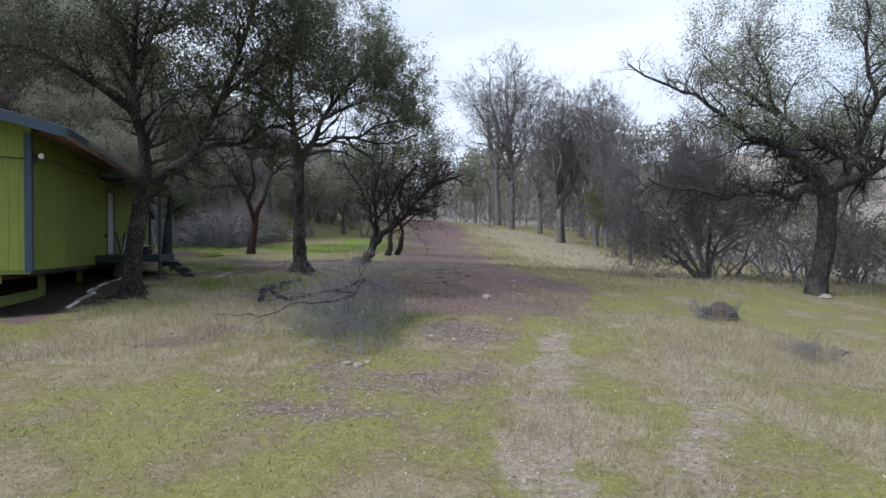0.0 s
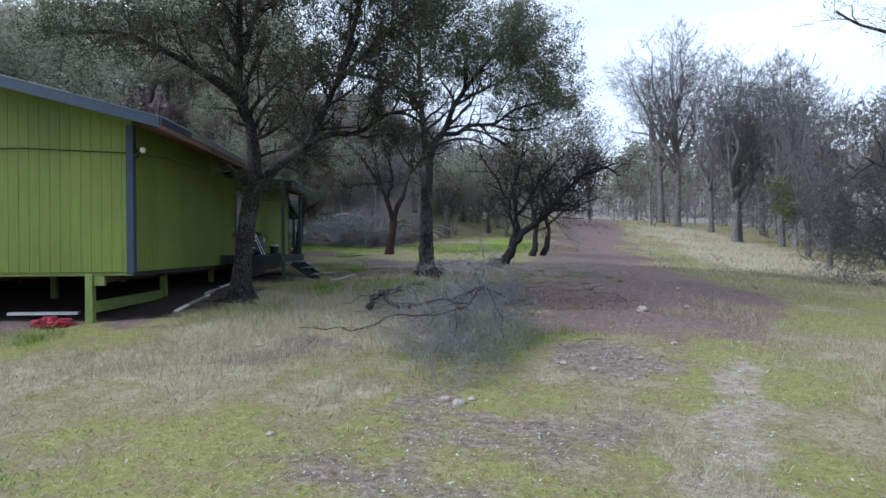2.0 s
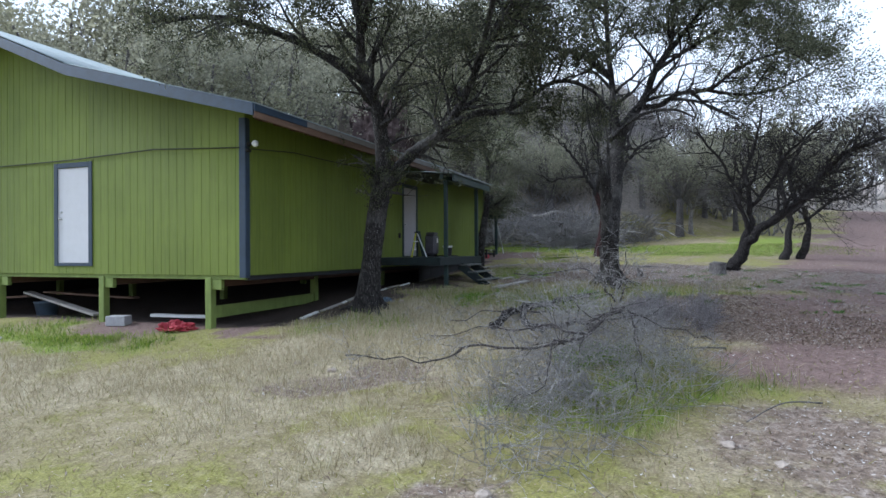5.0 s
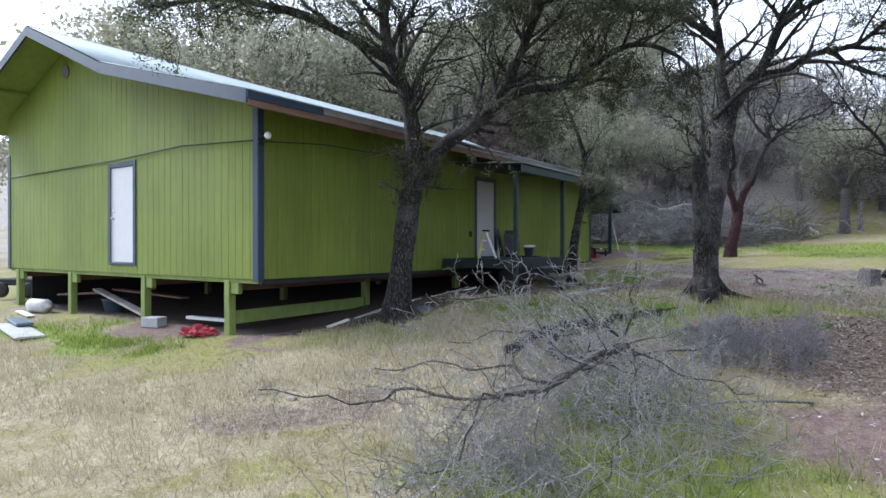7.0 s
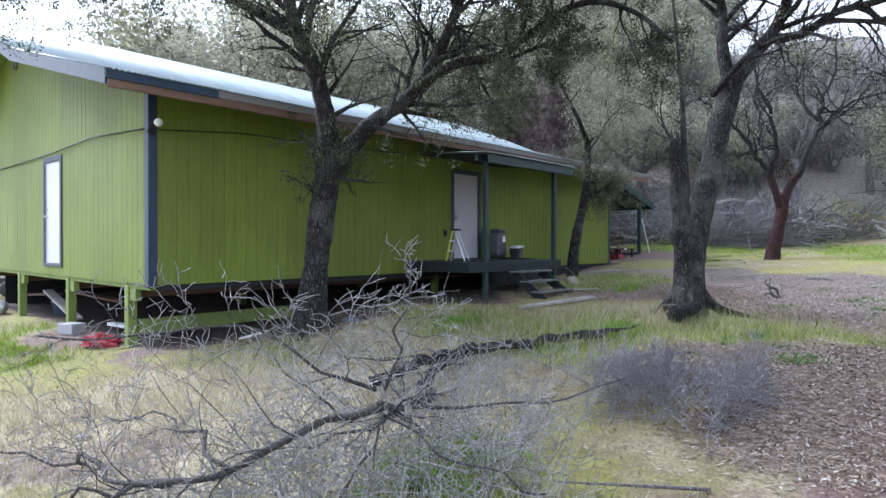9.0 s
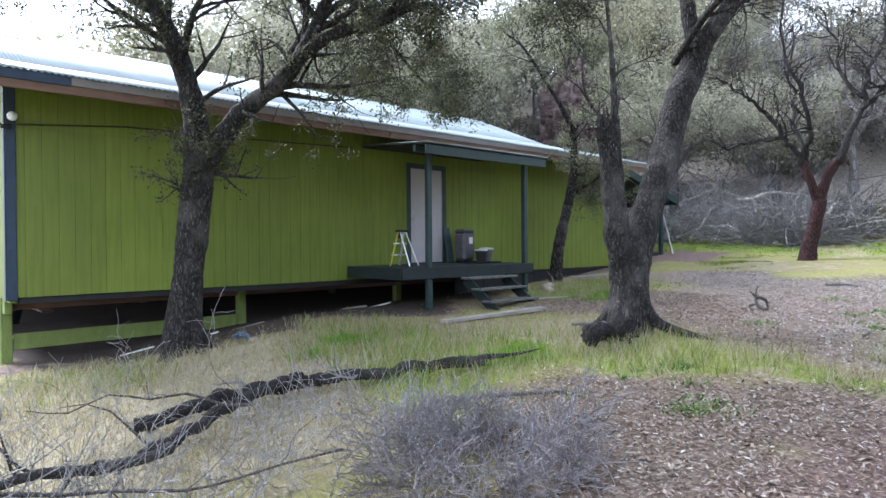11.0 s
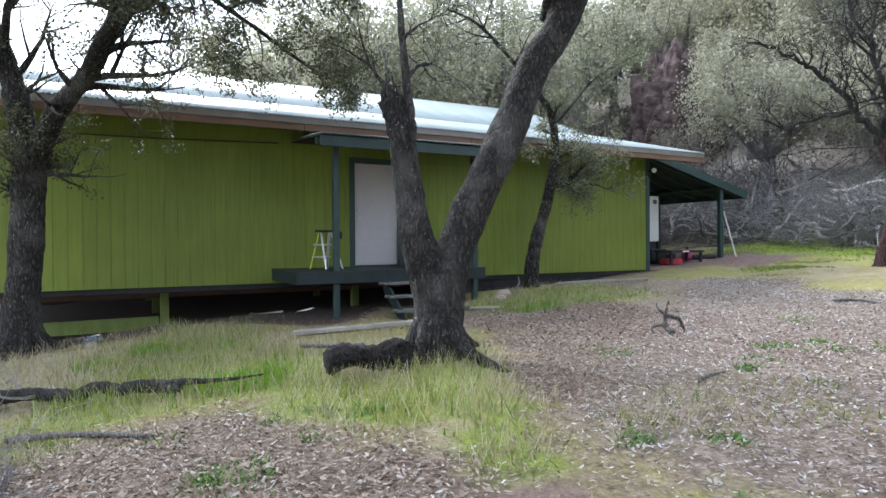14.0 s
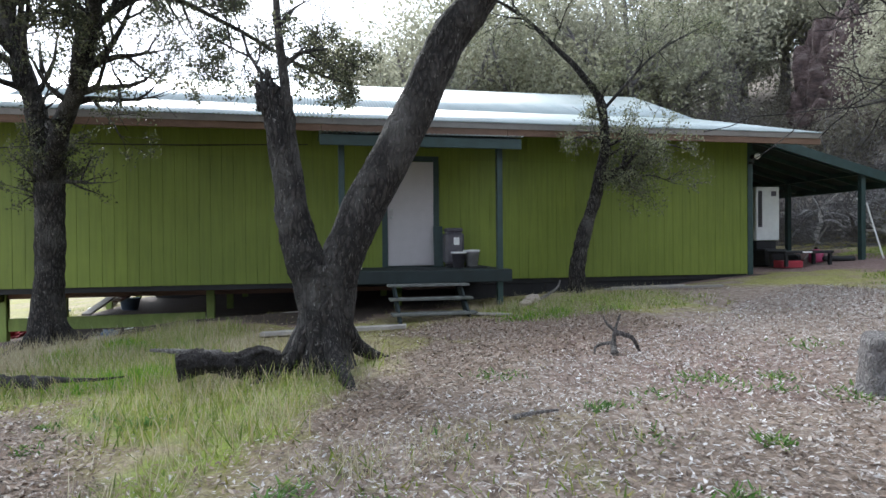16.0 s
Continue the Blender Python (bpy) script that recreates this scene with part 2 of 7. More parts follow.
M_LUSH = leaf_material("lush_grass", [(0, (0.07, 0.13, 0.014)), (0.5, (0.16, 0.25, 0.026)), (0.85, (0.27, 0.33, 0.05)), (1, (0.40, 0.38, 0.16))], 0.45, 0.6)
M_WEED = leaf_material("green_weeds", [(0, (0.05, 0.12, 0.025)), (0.7, (0.12, 0.24, 0.05)), (1, (0.24, 0.32, 0.09))], 0.4, 0.6)
M_MOSS = leaf_material("yellow_green_turf", [(0, (0.20, 0.20, 0.045)), (0.6, (0.28, 0.285, 0.07)), (1, (0.37, 0.34, 0.15))], 0.4, 0.7)
M_LITTER = leaf_material("fallen_leaves", [(0, (0.07, 0.048, 0.038)), (0.3, (0.18, 0.128, 0.10)), (0.6, (0.32, 0.27, 0.24)), (0.87, (0.46, 0.44, 0.43)), (1, (0.60, 0.59, 0.59))], 0.1, 0.7)
M_BROWNLEAF = leaf_material("brown_oak_leaves", [(0, (0.08, 0.055, 0.040)), (0.4, (0.21, 0.145, 0.105)), (0.8, (0.34, 0.265, 0.21)), (1, (0.48, 0.43, 0.38))], 0.1, 0.8)


def ground_build(nt, p):
    def mask(name):
        a = nt.nodes.new("ShaderNodeAttribute")
        a.attribute_name = name
        return a.outputs["Fac"]

    def broken(name, scale):
        m = nt.nodes.new("ShaderNodeMath")
        m.operation = "ADD"
        nt.links.new(mask(name), m.inputs[0])
        nt.links.new(noise_fac(nt, scale, 6), m.inputs[1])
        return ramp(nt, m.outputs["Value"], [(0.72, (0, 0, 0)), (1.12, (1, 1, 1))])

    patchy, fine, blades = noise_fac(nt, 0.38, 8, rough=0.72), noise_fac(nt, 9, 6, rough=0.7), noise_fac(nt, 38, 6, rough=0.75)
    turf = ramp(nt, patchy, [(0.30, (0.17, 0.120, 0.085)), (0.41, (0.33, 0.27, 0.195)), (0.48, (0.20, 0.155, 0.085)), (0.55, (0.215, 0.215, 0.028)), (0.64, (0.25, 0.225, 0.06)), (0.76, (0.37, 0.31, 0.21))])
    turf = mixed(nt, 0.42, turf, ramp(nt, fine, [(0.30, (0.13, 0.115, 0.055)), (0.52, (0.26, 0.25, 0.12)), (0.72, (0.44, 0.40, 0.28))]))
    green = ramp(nt, fine, [(0.3, (0.10, 0.15, 0.014)), (0.7, (0.25, 0.31, 0.045))])
    straw = ramp(nt, fine, [(0.3, (0.24, 0.20, 0.13)), (0.7, (0.48, 0.43, 0.31))])
    litter = ramp(nt, fine, [(0.28, (0.095, 0.068, 0.054)), (0.5, (0.215, 0.168, 0.138)), (0.72, (0.40, 0.35, 0.32))])
    dirt = ramp(nt, fine, [(0.3, (0.105, 0.066, 0.060)), (0.7, (0.255, 0.180, 0.168))])
    worn = ramp(nt, fine, [(0.3, (0.21, 0.165, 0.125)), (0.7, (0.46, 0.40, 0.33))])
    # Dark earth made darker still: shade below the floor is in the colour.
    shaded_soil = ramp(nt, fine, [(0.3, (0.022, 0.015, 0.012)), (0.7, (0.066, 0.044, 0.035))])
    scrub = ramp(nt, fine, [(0.3, (0.17, 0.145, 0.135)), (0.7, (0.44, 0.40, 0.375))])
    col = mixed(nt, broken("green", 1.1), turf, green)
    col = mixed(nt, broken("straw", 1.6), col, straw)
    col = mixed(nt, broken("track", 2.6), col, worn)
    col = mixed(nt, broken("litter", 2.2), col, litter)
    col = mixed(nt, broken("dirt", 0.9), col, dirt)
    col = mixed(nt, broken("scrub", 0.7), col, scrub)
    col = mixed(nt, broken("shaded_soil", 1.6), col, shaded_soil)
    speck = ramp(nt, blades, [(0.32, (0.42, 0.40, 0.36)), (0.68, (1.45, 1.42, 1.36))])
    nt.links.new(mixed(nt, 0.8, col, speck, "MULTIPLY"), p.inputs["Base Color"])
    p.inputs["Roughness"].default_value = 0.95
    bump(nt, p, fine, 0.7, 0.06)


M_GROUND = material("meadow_ground", ground_build)


def cliff_build(nt, p):
    n = noise_fac(nt, 0.9, 7, (1, 1, 2.0), 0.7)
    col = ramp(nt, n, [(0.32, (0.020, 0.016, 0.017)), (0.52, (0.095, 0.064, 0.062)), (0.72, (0.20, 0.165, 0.16))])
    nt.links.new(col, p.inputs["Base Color"])
    p.inputs["Roughness"].default_value = 0.95
    bump(nt, p, n, 1.0, 0.3)


M_CLIFF = material("red_volcanic_rock", cliff_build)

# ---- building helpers ----
def thing(name, label, category, group="", kind="", at=(0, 0, 0)):
    e = new(name)
    e.location = at
    e.empty_display_size = 0.2
    return tagged(e, label, category, group, kind)


def part(name, bm, mat, parent, label=""):
    if isinstance(bm, bpy.types.Mesh):
        me = bm
    else:
        me = bpy.data.meshes.new(name)
        bm.to_mesh(me)
        bm.free()
    if not me.materials:
        me.materials.append(mat)
    ob = new(name, me)
    if parent is not None:
        ob.parent = parent
    return tagged(ob, label)


def box(x0, x1, y0, y1, z0, z1, bevel=0.006, bm=None):
    """A bevelled box between the given bounds."""
    out = bm or bmesh.new()
    b = bmesh.new()
    bmesh.ops.create_cube(b, size=1)
    for v in b.verts:
        v.co = Vector(((x0 + x1) / 2 + v.co.x * (x1 - x0), (y0 + y1) / 2 + v.co.y * (y1 - y0), (z0 + z1) / 2 + v.co.z * (z1 - z0)))
    if bevel:
        bmesh.ops.bevel(b, geom=b.edges[:], offset=min(bevel, 0.3 * min(x1 - x0, y1 - y0, z1 - z0)), segments=1, affect="EDGES")
    me = bpy.data.meshes.new("tmp")
    b.to_mesh(me)
    b.free()
    out.from_mesh(me)
    bpy.data.meshes.remove(me)
    return out


def beam(a, b, wide, high, bevel=0.006, bm=None):
    """A bevelled beam from a to b."""
    a, b = Vector(a), Vector(b)
    d = b - a
    n = box(-wide / 2, wide / 2, -high / 2, high / 2, 0, d.length, bevel)
    q = d.to_track_quat("Z", "Y") if abs(d.normalized().z) < 0.99 else Euler((0, 0, 0)).to_quaternion()
    n.transform(Matrix.Translation(a) @ q.to_matrix().to_4x4())
    if bm is None:
        return n
    me = bpy.data.meshes.new("tmp")
    n.to_mesh(me)
    n.free()
    bm.from_mesh(me)
    bpy.data.meshes.remove(me)
    return bm


def lathe(profile, n=16, at=(0, 0, 0)):
    """A turned shape from (radius, height) pairs."""
    bm = bmesh.new()
    rings = []
    for r, z in profile:
        rings.append([bm.verts.new((at[0] + r * math.cos(2 * math.pi * k / n), at[1] + r * math.sin(2 * math.pi * k / n), at[2] + z)) for k in range(n)])
    for a, b in zip(rings, rings[1:]):
        for k in range(n):
            bm.faces.new((a[k], a[(k + 1) % n], b[(k + 1) % n], b[k]))
    bm.faces.new(rings[0][::-1])
    bm.faces.new(rings[-1])
    for f in bm.faces:
        f.smooth = True
    return bm


class Soup:
    """Gathers many small faces and turns them into one mesh."""

    def __init__(self):
        self.v, self.f, self.n = [], [], 0

    def add(self, verts, faces):
        self.v.append(np.asarray(verts, float))
        self.f += [tuple(i + self.n for i in f) for f in faces]
        self.n += len(verts)

    def quads(self, verts):
        """verts: n x 4 x 3"""
        k = len(verts)
        self.v.append(np.asarray(verts, float).reshape(-1, 3))
        self.f += (np.arange(k * 4).reshape(-1, 4) + self.n).tolist()
        self.n += k * 4

    def tube(self, pts, rads, sides, rough=0.0):
        pts = [Vector(p) for p in pts]
        m = len(pts)
        ref = Vector((0.31, 0.17, 0.93)) if abs((pts[-1] - pts[0]).normalized().z) < 0.8 else Vector((0.9, 0.3, 0.1))
        vs, fr = [], 0.3 / max(rads)
        for i, (p, r) in enumerate(zip(pts, rads)):
            d = (pts[min(i + 1, m - 1)] - pts[max(i - 1, 0)]).normalized()
            a = d.cross(ref).normalized()
            b = d.cross(a)
            for k in range(sides):
                t = 2 * math.pi * k / sides
                o = a * math.cos(t) + b * math.sin(t)
                if rough:
                    q = p + o * r
                    k2 = noise.noise(q * 2.2 * fr) * 0.8 + noise.noise(o * 4.5 + d * (d.dot(p) * 1.1 * fr)) * 0.6 + noise.noise(o * 9 + d * (d.dot(p) * 5 * fr)) * 0.35
                    vs.append(p + o * r * (1 + rough * k2))
                else:
                    vs.append(p + o * r)
        fs = [(i * sides + k, i * sides + (k + 1) % sides, (i + 1) * sides + (k + 1) % sides, (i + 1) * sides + k)
              for i in range(m - 1) for k in range(sides)]
        if sides > 5:
            fs.append(tuple(range(sides))[::-1])
            fs.append(tuple((m - 1) * sides + k for k in range(sides)))
        self.add([tuple(v) for v in vs], fs)

    def mesh(self, name, smooth=False):
        me = bpy.data.meshes.new(name)
        me.from_pydata(np.concatenate(self.v).tolist(), [], self.f)
        if smooth:
            me.polygons.foreach_set("use_smooth", [True] * len(me.polygons))
        me.update()
        return me

# ---- ground ----
def smooth(a, b, v):
    t = min(1.0, max(0.0, (v - a) / (b - a)))
    return t * t * (3 - 2 * t)


SLOPE_Y = (-60, -22, -15, -7, -5, -2.6, 0, 2.6, 5, 8, 11, 15, 18, 26, 42, 60, 90, 140, 400)
SLOPE_Z = (-2.2, -1.5, -1.32, -1.02, -0.87, -0.62, -0.32, 0.06, 0.23, 0.36, 0.5, 0.64, 0.92, 1.8, 4.2, 5.4, 8.5, 15.0, 30)


def ground_z(x, y):
    """Height of the land: it climbs to the north, falls off to the east, and a hillside stands north-west."""
    z = sum(np.interp(y + k, SLOPE_Y, SLOPE_Z) for k in (-1.2, -0.6, 0, 0.6, 1.2)) / 5
    if x > 10:
        z -= 0.05 * (min(x, 40) - 10) * smooth(10, 16, x)
    d = (x + 12) * -0.2 + (y - 20.5) * 0.98
    if d > 0:
        z += 0.46 * min(d, 26) * (1 - smooth(2, 12, x)) * smooth(0, 4, d)
    z -= 0.13 * smooth(0, 1, blob(x, y, 2.6, 7.2, 2.6, 3.4))
    if -10.6 < x < 0.9 and 0 < y < 15:
        z -= 0.22 * smooth(0.9, 0.0, x) * smooth(0, 1.5, y) * smooth(15, 9, y)
    w = -16 - x
    if w > 0:
        z += 0.04 * min(w, 60) * smooth(0, 10, w)
    e = x - 45
    if e > 0:
        z += 0.16 * min(e, 120) * smooth(0, 30, e)
    if abs(x) < 60 and abs(y) < 60:
        z += 0.05 * noise.noise((x * 0.35, y * 0.35, 0)) + 0.022 * noise.noise((x * 1.3, y * 1.3, 3))
    return z


ROAD = ((10.3, -1.2), (12.2, 3.5), (13, 9), (14, 17), (17, 27), (21, 42), (26, 60))


def near_line(x, y, line):
    best = 1e9
    for (ax, ay), (bx, by) in zip(line, line[1:]):
        t = max(0, min(1, ((x - ax) * (bx - ax) + (y - ay) * (by - ay)) / ((bx - ax) ** 2 + (by - ay) ** 2)))
        best = min(best, math.hypot(x - ax - t * (bx - ax), y - ay - t * (by - ay)))
    return best


def blob(x, y, cx, cy, rx, ry):
    return max(0.0, 1 - math.hypot((x - cx) / rx, (y - cy) / ry))


def warped(x, y):
    """Shifts a place a little, so that patches have ragged outlines."""
    a, b = noise.noise((x * 0.6, y * 0.6, 7)), noise.noise((x * 0.6, y * 0.6, 17))
    c, d = noise.noise((x * 2.1, y * 2.1, 27)), noise.noise((x * 2.1, y * 2.1, 37))
    return x + 1.3 * a + 0.45 * c, y + 1.3 * b + 0.45 * d


def m_dirt(x, y):
    qx, qy = warped(x, y)
    v = smooth(3.9, 1.0, near_line(qx, qy, ROAD)) * smooth(-4.2, 0.4, qy + 0.9 * noise.noise((x * 0.8, y * 0.8, 71))) * 0.72
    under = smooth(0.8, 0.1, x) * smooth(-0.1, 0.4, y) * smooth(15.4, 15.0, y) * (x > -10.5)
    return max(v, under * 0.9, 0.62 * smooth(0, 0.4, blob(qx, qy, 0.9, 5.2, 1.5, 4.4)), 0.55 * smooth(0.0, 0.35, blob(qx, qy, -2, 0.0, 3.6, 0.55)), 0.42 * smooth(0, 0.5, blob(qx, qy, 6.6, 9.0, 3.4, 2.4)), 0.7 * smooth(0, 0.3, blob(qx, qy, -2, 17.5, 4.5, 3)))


def m_litter(x, y):
    qx, qy = warped(x, y)
    v = 0.0
    for cx, cy, rx, ry in ((9.9, 8.6, 4.0, 4.6), (8.9, 1.9, 2.2, 1.5), (7.7, 2.9, 1.9, 1.3), (8.9, 3.5, 1.6, 1.4), (6.5, 11.8, 4.6, 3.6), (4.6, 8.6, 2.6, 2.4), (7.2, 7.4, 2.0, 2.0), (6.4, 8.8, 2.0, 1.8), (3.4, 12.8, 3.0, 2.4), (3.2, -2.0, 2.2, 0.8), (7.2, -5.8, 2.6, 1.3), (5.4, -6.8, 1.8, 0.9), (9.0, -3.4, 1.6, 1.4)):
        v = max(v, smooth(0, 0.65, blob(qx, qy, cx, cy, rx, ry)))
    v *= 1 - 0.35 * smooth(-2.5, -4, y)
    return v * 0.66


def m_track(x, y):
    """Two worn wheel lines through the meadow."""
    a, b = 0.3 * noise.noise((x * 0.9, y * 0.9, 4)), 0.22 * noise.noise((x * 3.1, y * 3.1, 9))
    q = x + a + b
    d = min(near_line(q, y, ((4.8, -14.4), (7.4, -9.8), (8.7, -7.1), (10.8, -3.4))), near_line(q, y, ((7.0, -13.0), (8.8, -10.0), (10.4, -8.6), (12.6, -4.6))) + 0.1)
    return 0.46 * smooth(0.8, 0.1, d)


def m_green(x, y):
    qx, qy = warped(x, y)
    v = 0.0
    for cx, cy, rx, ry in ((-4, -1.3, 4.6, 1.2), (3.4, 3.6, 2.6, 1.4), (5.4, 3.4, 1.2, 0.9), (2.7, 10.2, 1.6, 2.6), (6.4, -2.0, 1.9, 1.7), (7.4, -1.3, 2.0, 1.6), (1.6, 21, 6, 3),
                           (9, 20, 6, 3.6), (12, 22, 4, 5), (6.1, 4.4, 2.1, 1.1), (8.5, 4.9, 1.2, 0.9), (6.9, 5.3, 1.2, 1.1), (7.6, 5.6, 0.9, 0.8), (9.4, 4.6, 0.7, 0.6), (8.9, 6.4, 0.5, 0.5), (6.4, 2.4, 1.2, 0.8), (0.4, -6.8, 2.2, 1.4), (2.0, 0.4, 1.9, 0.9)):
        v = max(v, smooth(0, 0.65, blob(qx, qy, cx, cy, rx, ry)))
    return v * 0.62


def m_straw(x, y):
    qx, qy = warped(x, y)
    v = 0.0
    for cx, cy, rx, ry in ((3.4, -0.9, 4.2, 2.6), (3.6, 1.6, 2.4, 2.0), (5.2, 4.8, 1.8, 1.2), (24, 16, 6, 18), (14.8, -4.5, 4, 4.5), (1.6, -3.3, 3.6, 1.3), (8.3, -8.6, 0.7, 4.5), (-1.0, -5.2, 2.6, 1.2), (5.0, -4.3, 1.8, 0.8), (5.2, 0.8, 1.6, 1.3), (11.4, -7.5, 1.0, 6), (12.2, 0.2, 1.4, 1.6), (-3, -3.6, 4, 1.6), (26, 30, 6, 14)):
        v = max(v, smooth(0, 0.65, blob(qx, qy, cx, cy, rx, ry)))
    return v * 0.6


def m_scrub(x, y):
    d = (x + 12) * -0.2 + (y - 20.5) * 0.98
    return max(smooth(0.5, 5, d) * (1 - smooth(3, 10, x)), 0.5 * smooth(0, 8, -18 - x), 0.8 * smooth(0, 8, x - 33), 0.8 * smooth(48, 60, y)) * 0.8


def m_shaded_soil(x, y):
    """Dark earth under the cabin and along its wall, its shade painted in."""
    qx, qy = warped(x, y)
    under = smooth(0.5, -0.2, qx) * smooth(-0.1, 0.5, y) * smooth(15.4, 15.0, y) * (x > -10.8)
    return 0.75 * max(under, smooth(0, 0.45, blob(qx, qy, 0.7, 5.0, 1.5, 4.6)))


def m_patch(x, y):
    return 0.5 + 0.75 * noise.noise((x * 0.42, y * 0.42, 50)) + 0.4 * noise.noise((x * 1.1, y * 1.1, 60))


def spread(lo, fine_lo, fine_hi, hi, step, grow=1.28):
    mid = list(np.arange(fine_lo, fine_hi + step / 2, step))
    left, right, s = [], [], step
    p = fine_lo
    while p > lo:
        s *= grow
        p -= s
        left.append(p)
    p, s = fine_hi, step
    while p < hi:
        s *= grow
        p += s
        right.append(p)
    return left[::-1] + mid + right


GRID = {}


def arr(v):
    return np.asarray(v, float)


def field(name, x, y):
    """A value of the land at many places at once."""
    gx, gy, F = GRID["x"], GRID["y"], GRID[name]
    i, j = np.clip(np.searchsorted(gx, x) - 1, 0, len(gx) - 2), np.clip(np.searchsorted(gy, y) - 1, 0, len(gy) - 2)
    u, v = (x - gx[i]) / (gx[i + 1] - gx[i]), (y - gy[j]) / (gy[j + 1] - gy[j])
    return F[j, i] * (1 - u) * (1 - v) + F[j, i + 1] * u * (1 - v) + F[j + 1, i] * (1 - u) * v + F[j + 1, i + 1] * u * v


def build_ground():
    xs, ys = spread(-420, -13, 26, 420, 0.3), spread(-300, -14, 30, 520, 0.3)
    vs = [(x, y, ground_z(x, y)) for y in ys for x in xs]
    nx, ny = len(xs), len(ys)
    idx = np.arange(nx * ny).reshape(ny, nx)
    fs = np.stack([idx[:-1, :-1], idx[:-1, 1:], idx[1:, 1:], idx[1:, :-1]], -1).reshape(-1, 4)
    GRID["x"], GRID["y"], GRID["z"] = arr(xs), arr(ys), arr([v[2] for v in vs]).reshape(ny, nx)
    me = bpy.data.meshes.new("ground")
    me.from_pydata(vs, [], fs.tolist())
    me.polygons.foreach_set("use_smooth", [True] * len(me.polygons))
    for name, fn in (("dirt", m_dirt), ("litter", m_litter), ("green", m_green), ("straw", m_straw), ("scrub", m_scrub), ("patch", m_patch), ("shaded_soil", m_shaded_soil), ("track", m_track)):
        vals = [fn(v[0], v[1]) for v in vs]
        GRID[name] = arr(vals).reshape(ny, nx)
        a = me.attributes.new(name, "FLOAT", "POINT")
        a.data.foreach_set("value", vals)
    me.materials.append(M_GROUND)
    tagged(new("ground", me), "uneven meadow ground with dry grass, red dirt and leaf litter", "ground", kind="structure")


build_ground()

# ---- house ----
HX0, HX1, HY0, HY1 = -10.23, 0.0, 0.0, 15.1
WALL_Z, SEAM_Z = 0.70, 3.06
RIDGE_X, BREAK_X, EAVE_X, WEST_X = -6.68, -3.45, 0.94, -11.15
EAVE_Z, BREAK_Z, RIDGE_Z, WEST_Z = 3.64, 4.78, 6.12, 4.40
GY0, GY1 = -0.94, 16.0


def roof_z(x):
    return float(np.interp(x, (WEST_X, RIDGE_X, BREAK_X, EAVE_X), (WEST_Z, RIDGE_Z, BREAK_Z, EAVE_Z)))


house = thing("house", "long lime-green plywood cabin raised on posts with a pale metal roof", "house")


def siding(u0, u1, zb, zt, place, parent, name="siding_panel"):
    """One grooved panel between u0 and u1; zb is a height, zt(u) gives its top; place(u, out, z) sets it on its wall."""
    cols = [(u0 + 0.0015, -0.010), (u0 + 0.003, 0.0)]
    g = math.ceil((u0 + 0.03) / 0.203) * 0.203
    while g < u1 - 0.03:
        cols += [(g - 0.006, 0.0), (g - 0.004, -0.006), (g + 0.004, -0.006), (g + 0.006, 0.0)]
        g += 0.203
    cols += [(u1 - 0.003, 0.0), (u1 - 0.0015, -0.010)]
    vs, fs = [], []
    for u, d in cols:
        vs += [place(u, d + 0.012, zb), place(u, d + 0.012, zt(u))]
    for i in range(len(cols) - 1):
        fs.append((2 * i, 2 * i + 2, 2 * i + 3, 2 * i + 1))
    me = bpy.data.meshes.new(name)
    me.from_pydata(vs, [], fs)
    return part(name, me, M_SIDING, parent)


def wall_with_panels(name, place, u_lo, u_hi, zt, door, label):
    """A wall core with an opening for its door, clad in panels that part at the seam."""
    core = bmesh.new()
    step = 1.22

    def slab(a, b, z0, top):
        n = max(1, int((b - a) / 0.6))
        for k in range(n):
            p, q = a + (b - a) * k / n, a + (b - a) * (k + 1) / n
            pts = [place(p, 0, z0), place(q, 0, z0), place(q, 0, top(q)), place(p, 0, top(p)),
                   place(p, -0.1, z0), place(q, -0.1, z0), place(q, -0.1, top(q)), place(p, -0.1, top(p))]
            v = [core.verts.new(c) for c in pts]
            for f in ((0, 1, 2, 3), (7, 6, 5, 4), (0, 4, 5, 1), (3, 2, 6, 7), (0, 3, 7, 4), (1, 5, 6, 2)):
                core.faces.new([v[i] for i in f])
    spans = [(u_lo, u_hi, WALL_Z, None)]
    if door:
        d0, d1, dz0, dz1 = door
        spans = [(u_lo, d0, WALL_Z, None), (d1, u_hi, WALL_Z, None), (d0, d1, dz1, None), (d0, d1, WALL_Z, dz0)]
    for a, b, z0, top in spans:
        slab(a, b, z0, (lambda u, t=top: t) if top else zt)
    bmesh.ops.remove_doubles(core, verts=core.verts[:], dist=0.002)
    bmesh.ops.recalc_face_normals(core, faces=core.faces[:])
    w = part(name, core, M_SIDING, house, label)
    for a, b, z0, top in spans:
        u = a
        while u < b - 0.02:
            nxt = min(b, (math.floor((u + 0.01) / step) + 1) * step)
            if top:
                siding(u, nxt, z0, lambda q, t=top: t, place, w)
            else:
                if z0 < SEAM_Z - 0.05:
                    siding(u, nxt, z0, lambda q: SEAM_Z - 0.006, place, w)
                siding(u, nxt, max(z0, SEAM_Z + 0.006), zt, place, w)
            u = nxt
    return w


wall_with_panels("wall", lambda u, d, z: (HX1 + d, u, z), HY0, HY1, lambda u: 3.76, (7.08, 8.0, 0.97, 3.02), "lime-green grooved plywood siding")
wall_with_panels("wall", lambda u, d, z: (u, HY0 - d, z), HX0, HX1, lambda u: roof_z(u) - 0.10, (-4.92, -3.99, 0.92, 2.96), "lime-green grooved gable wall")
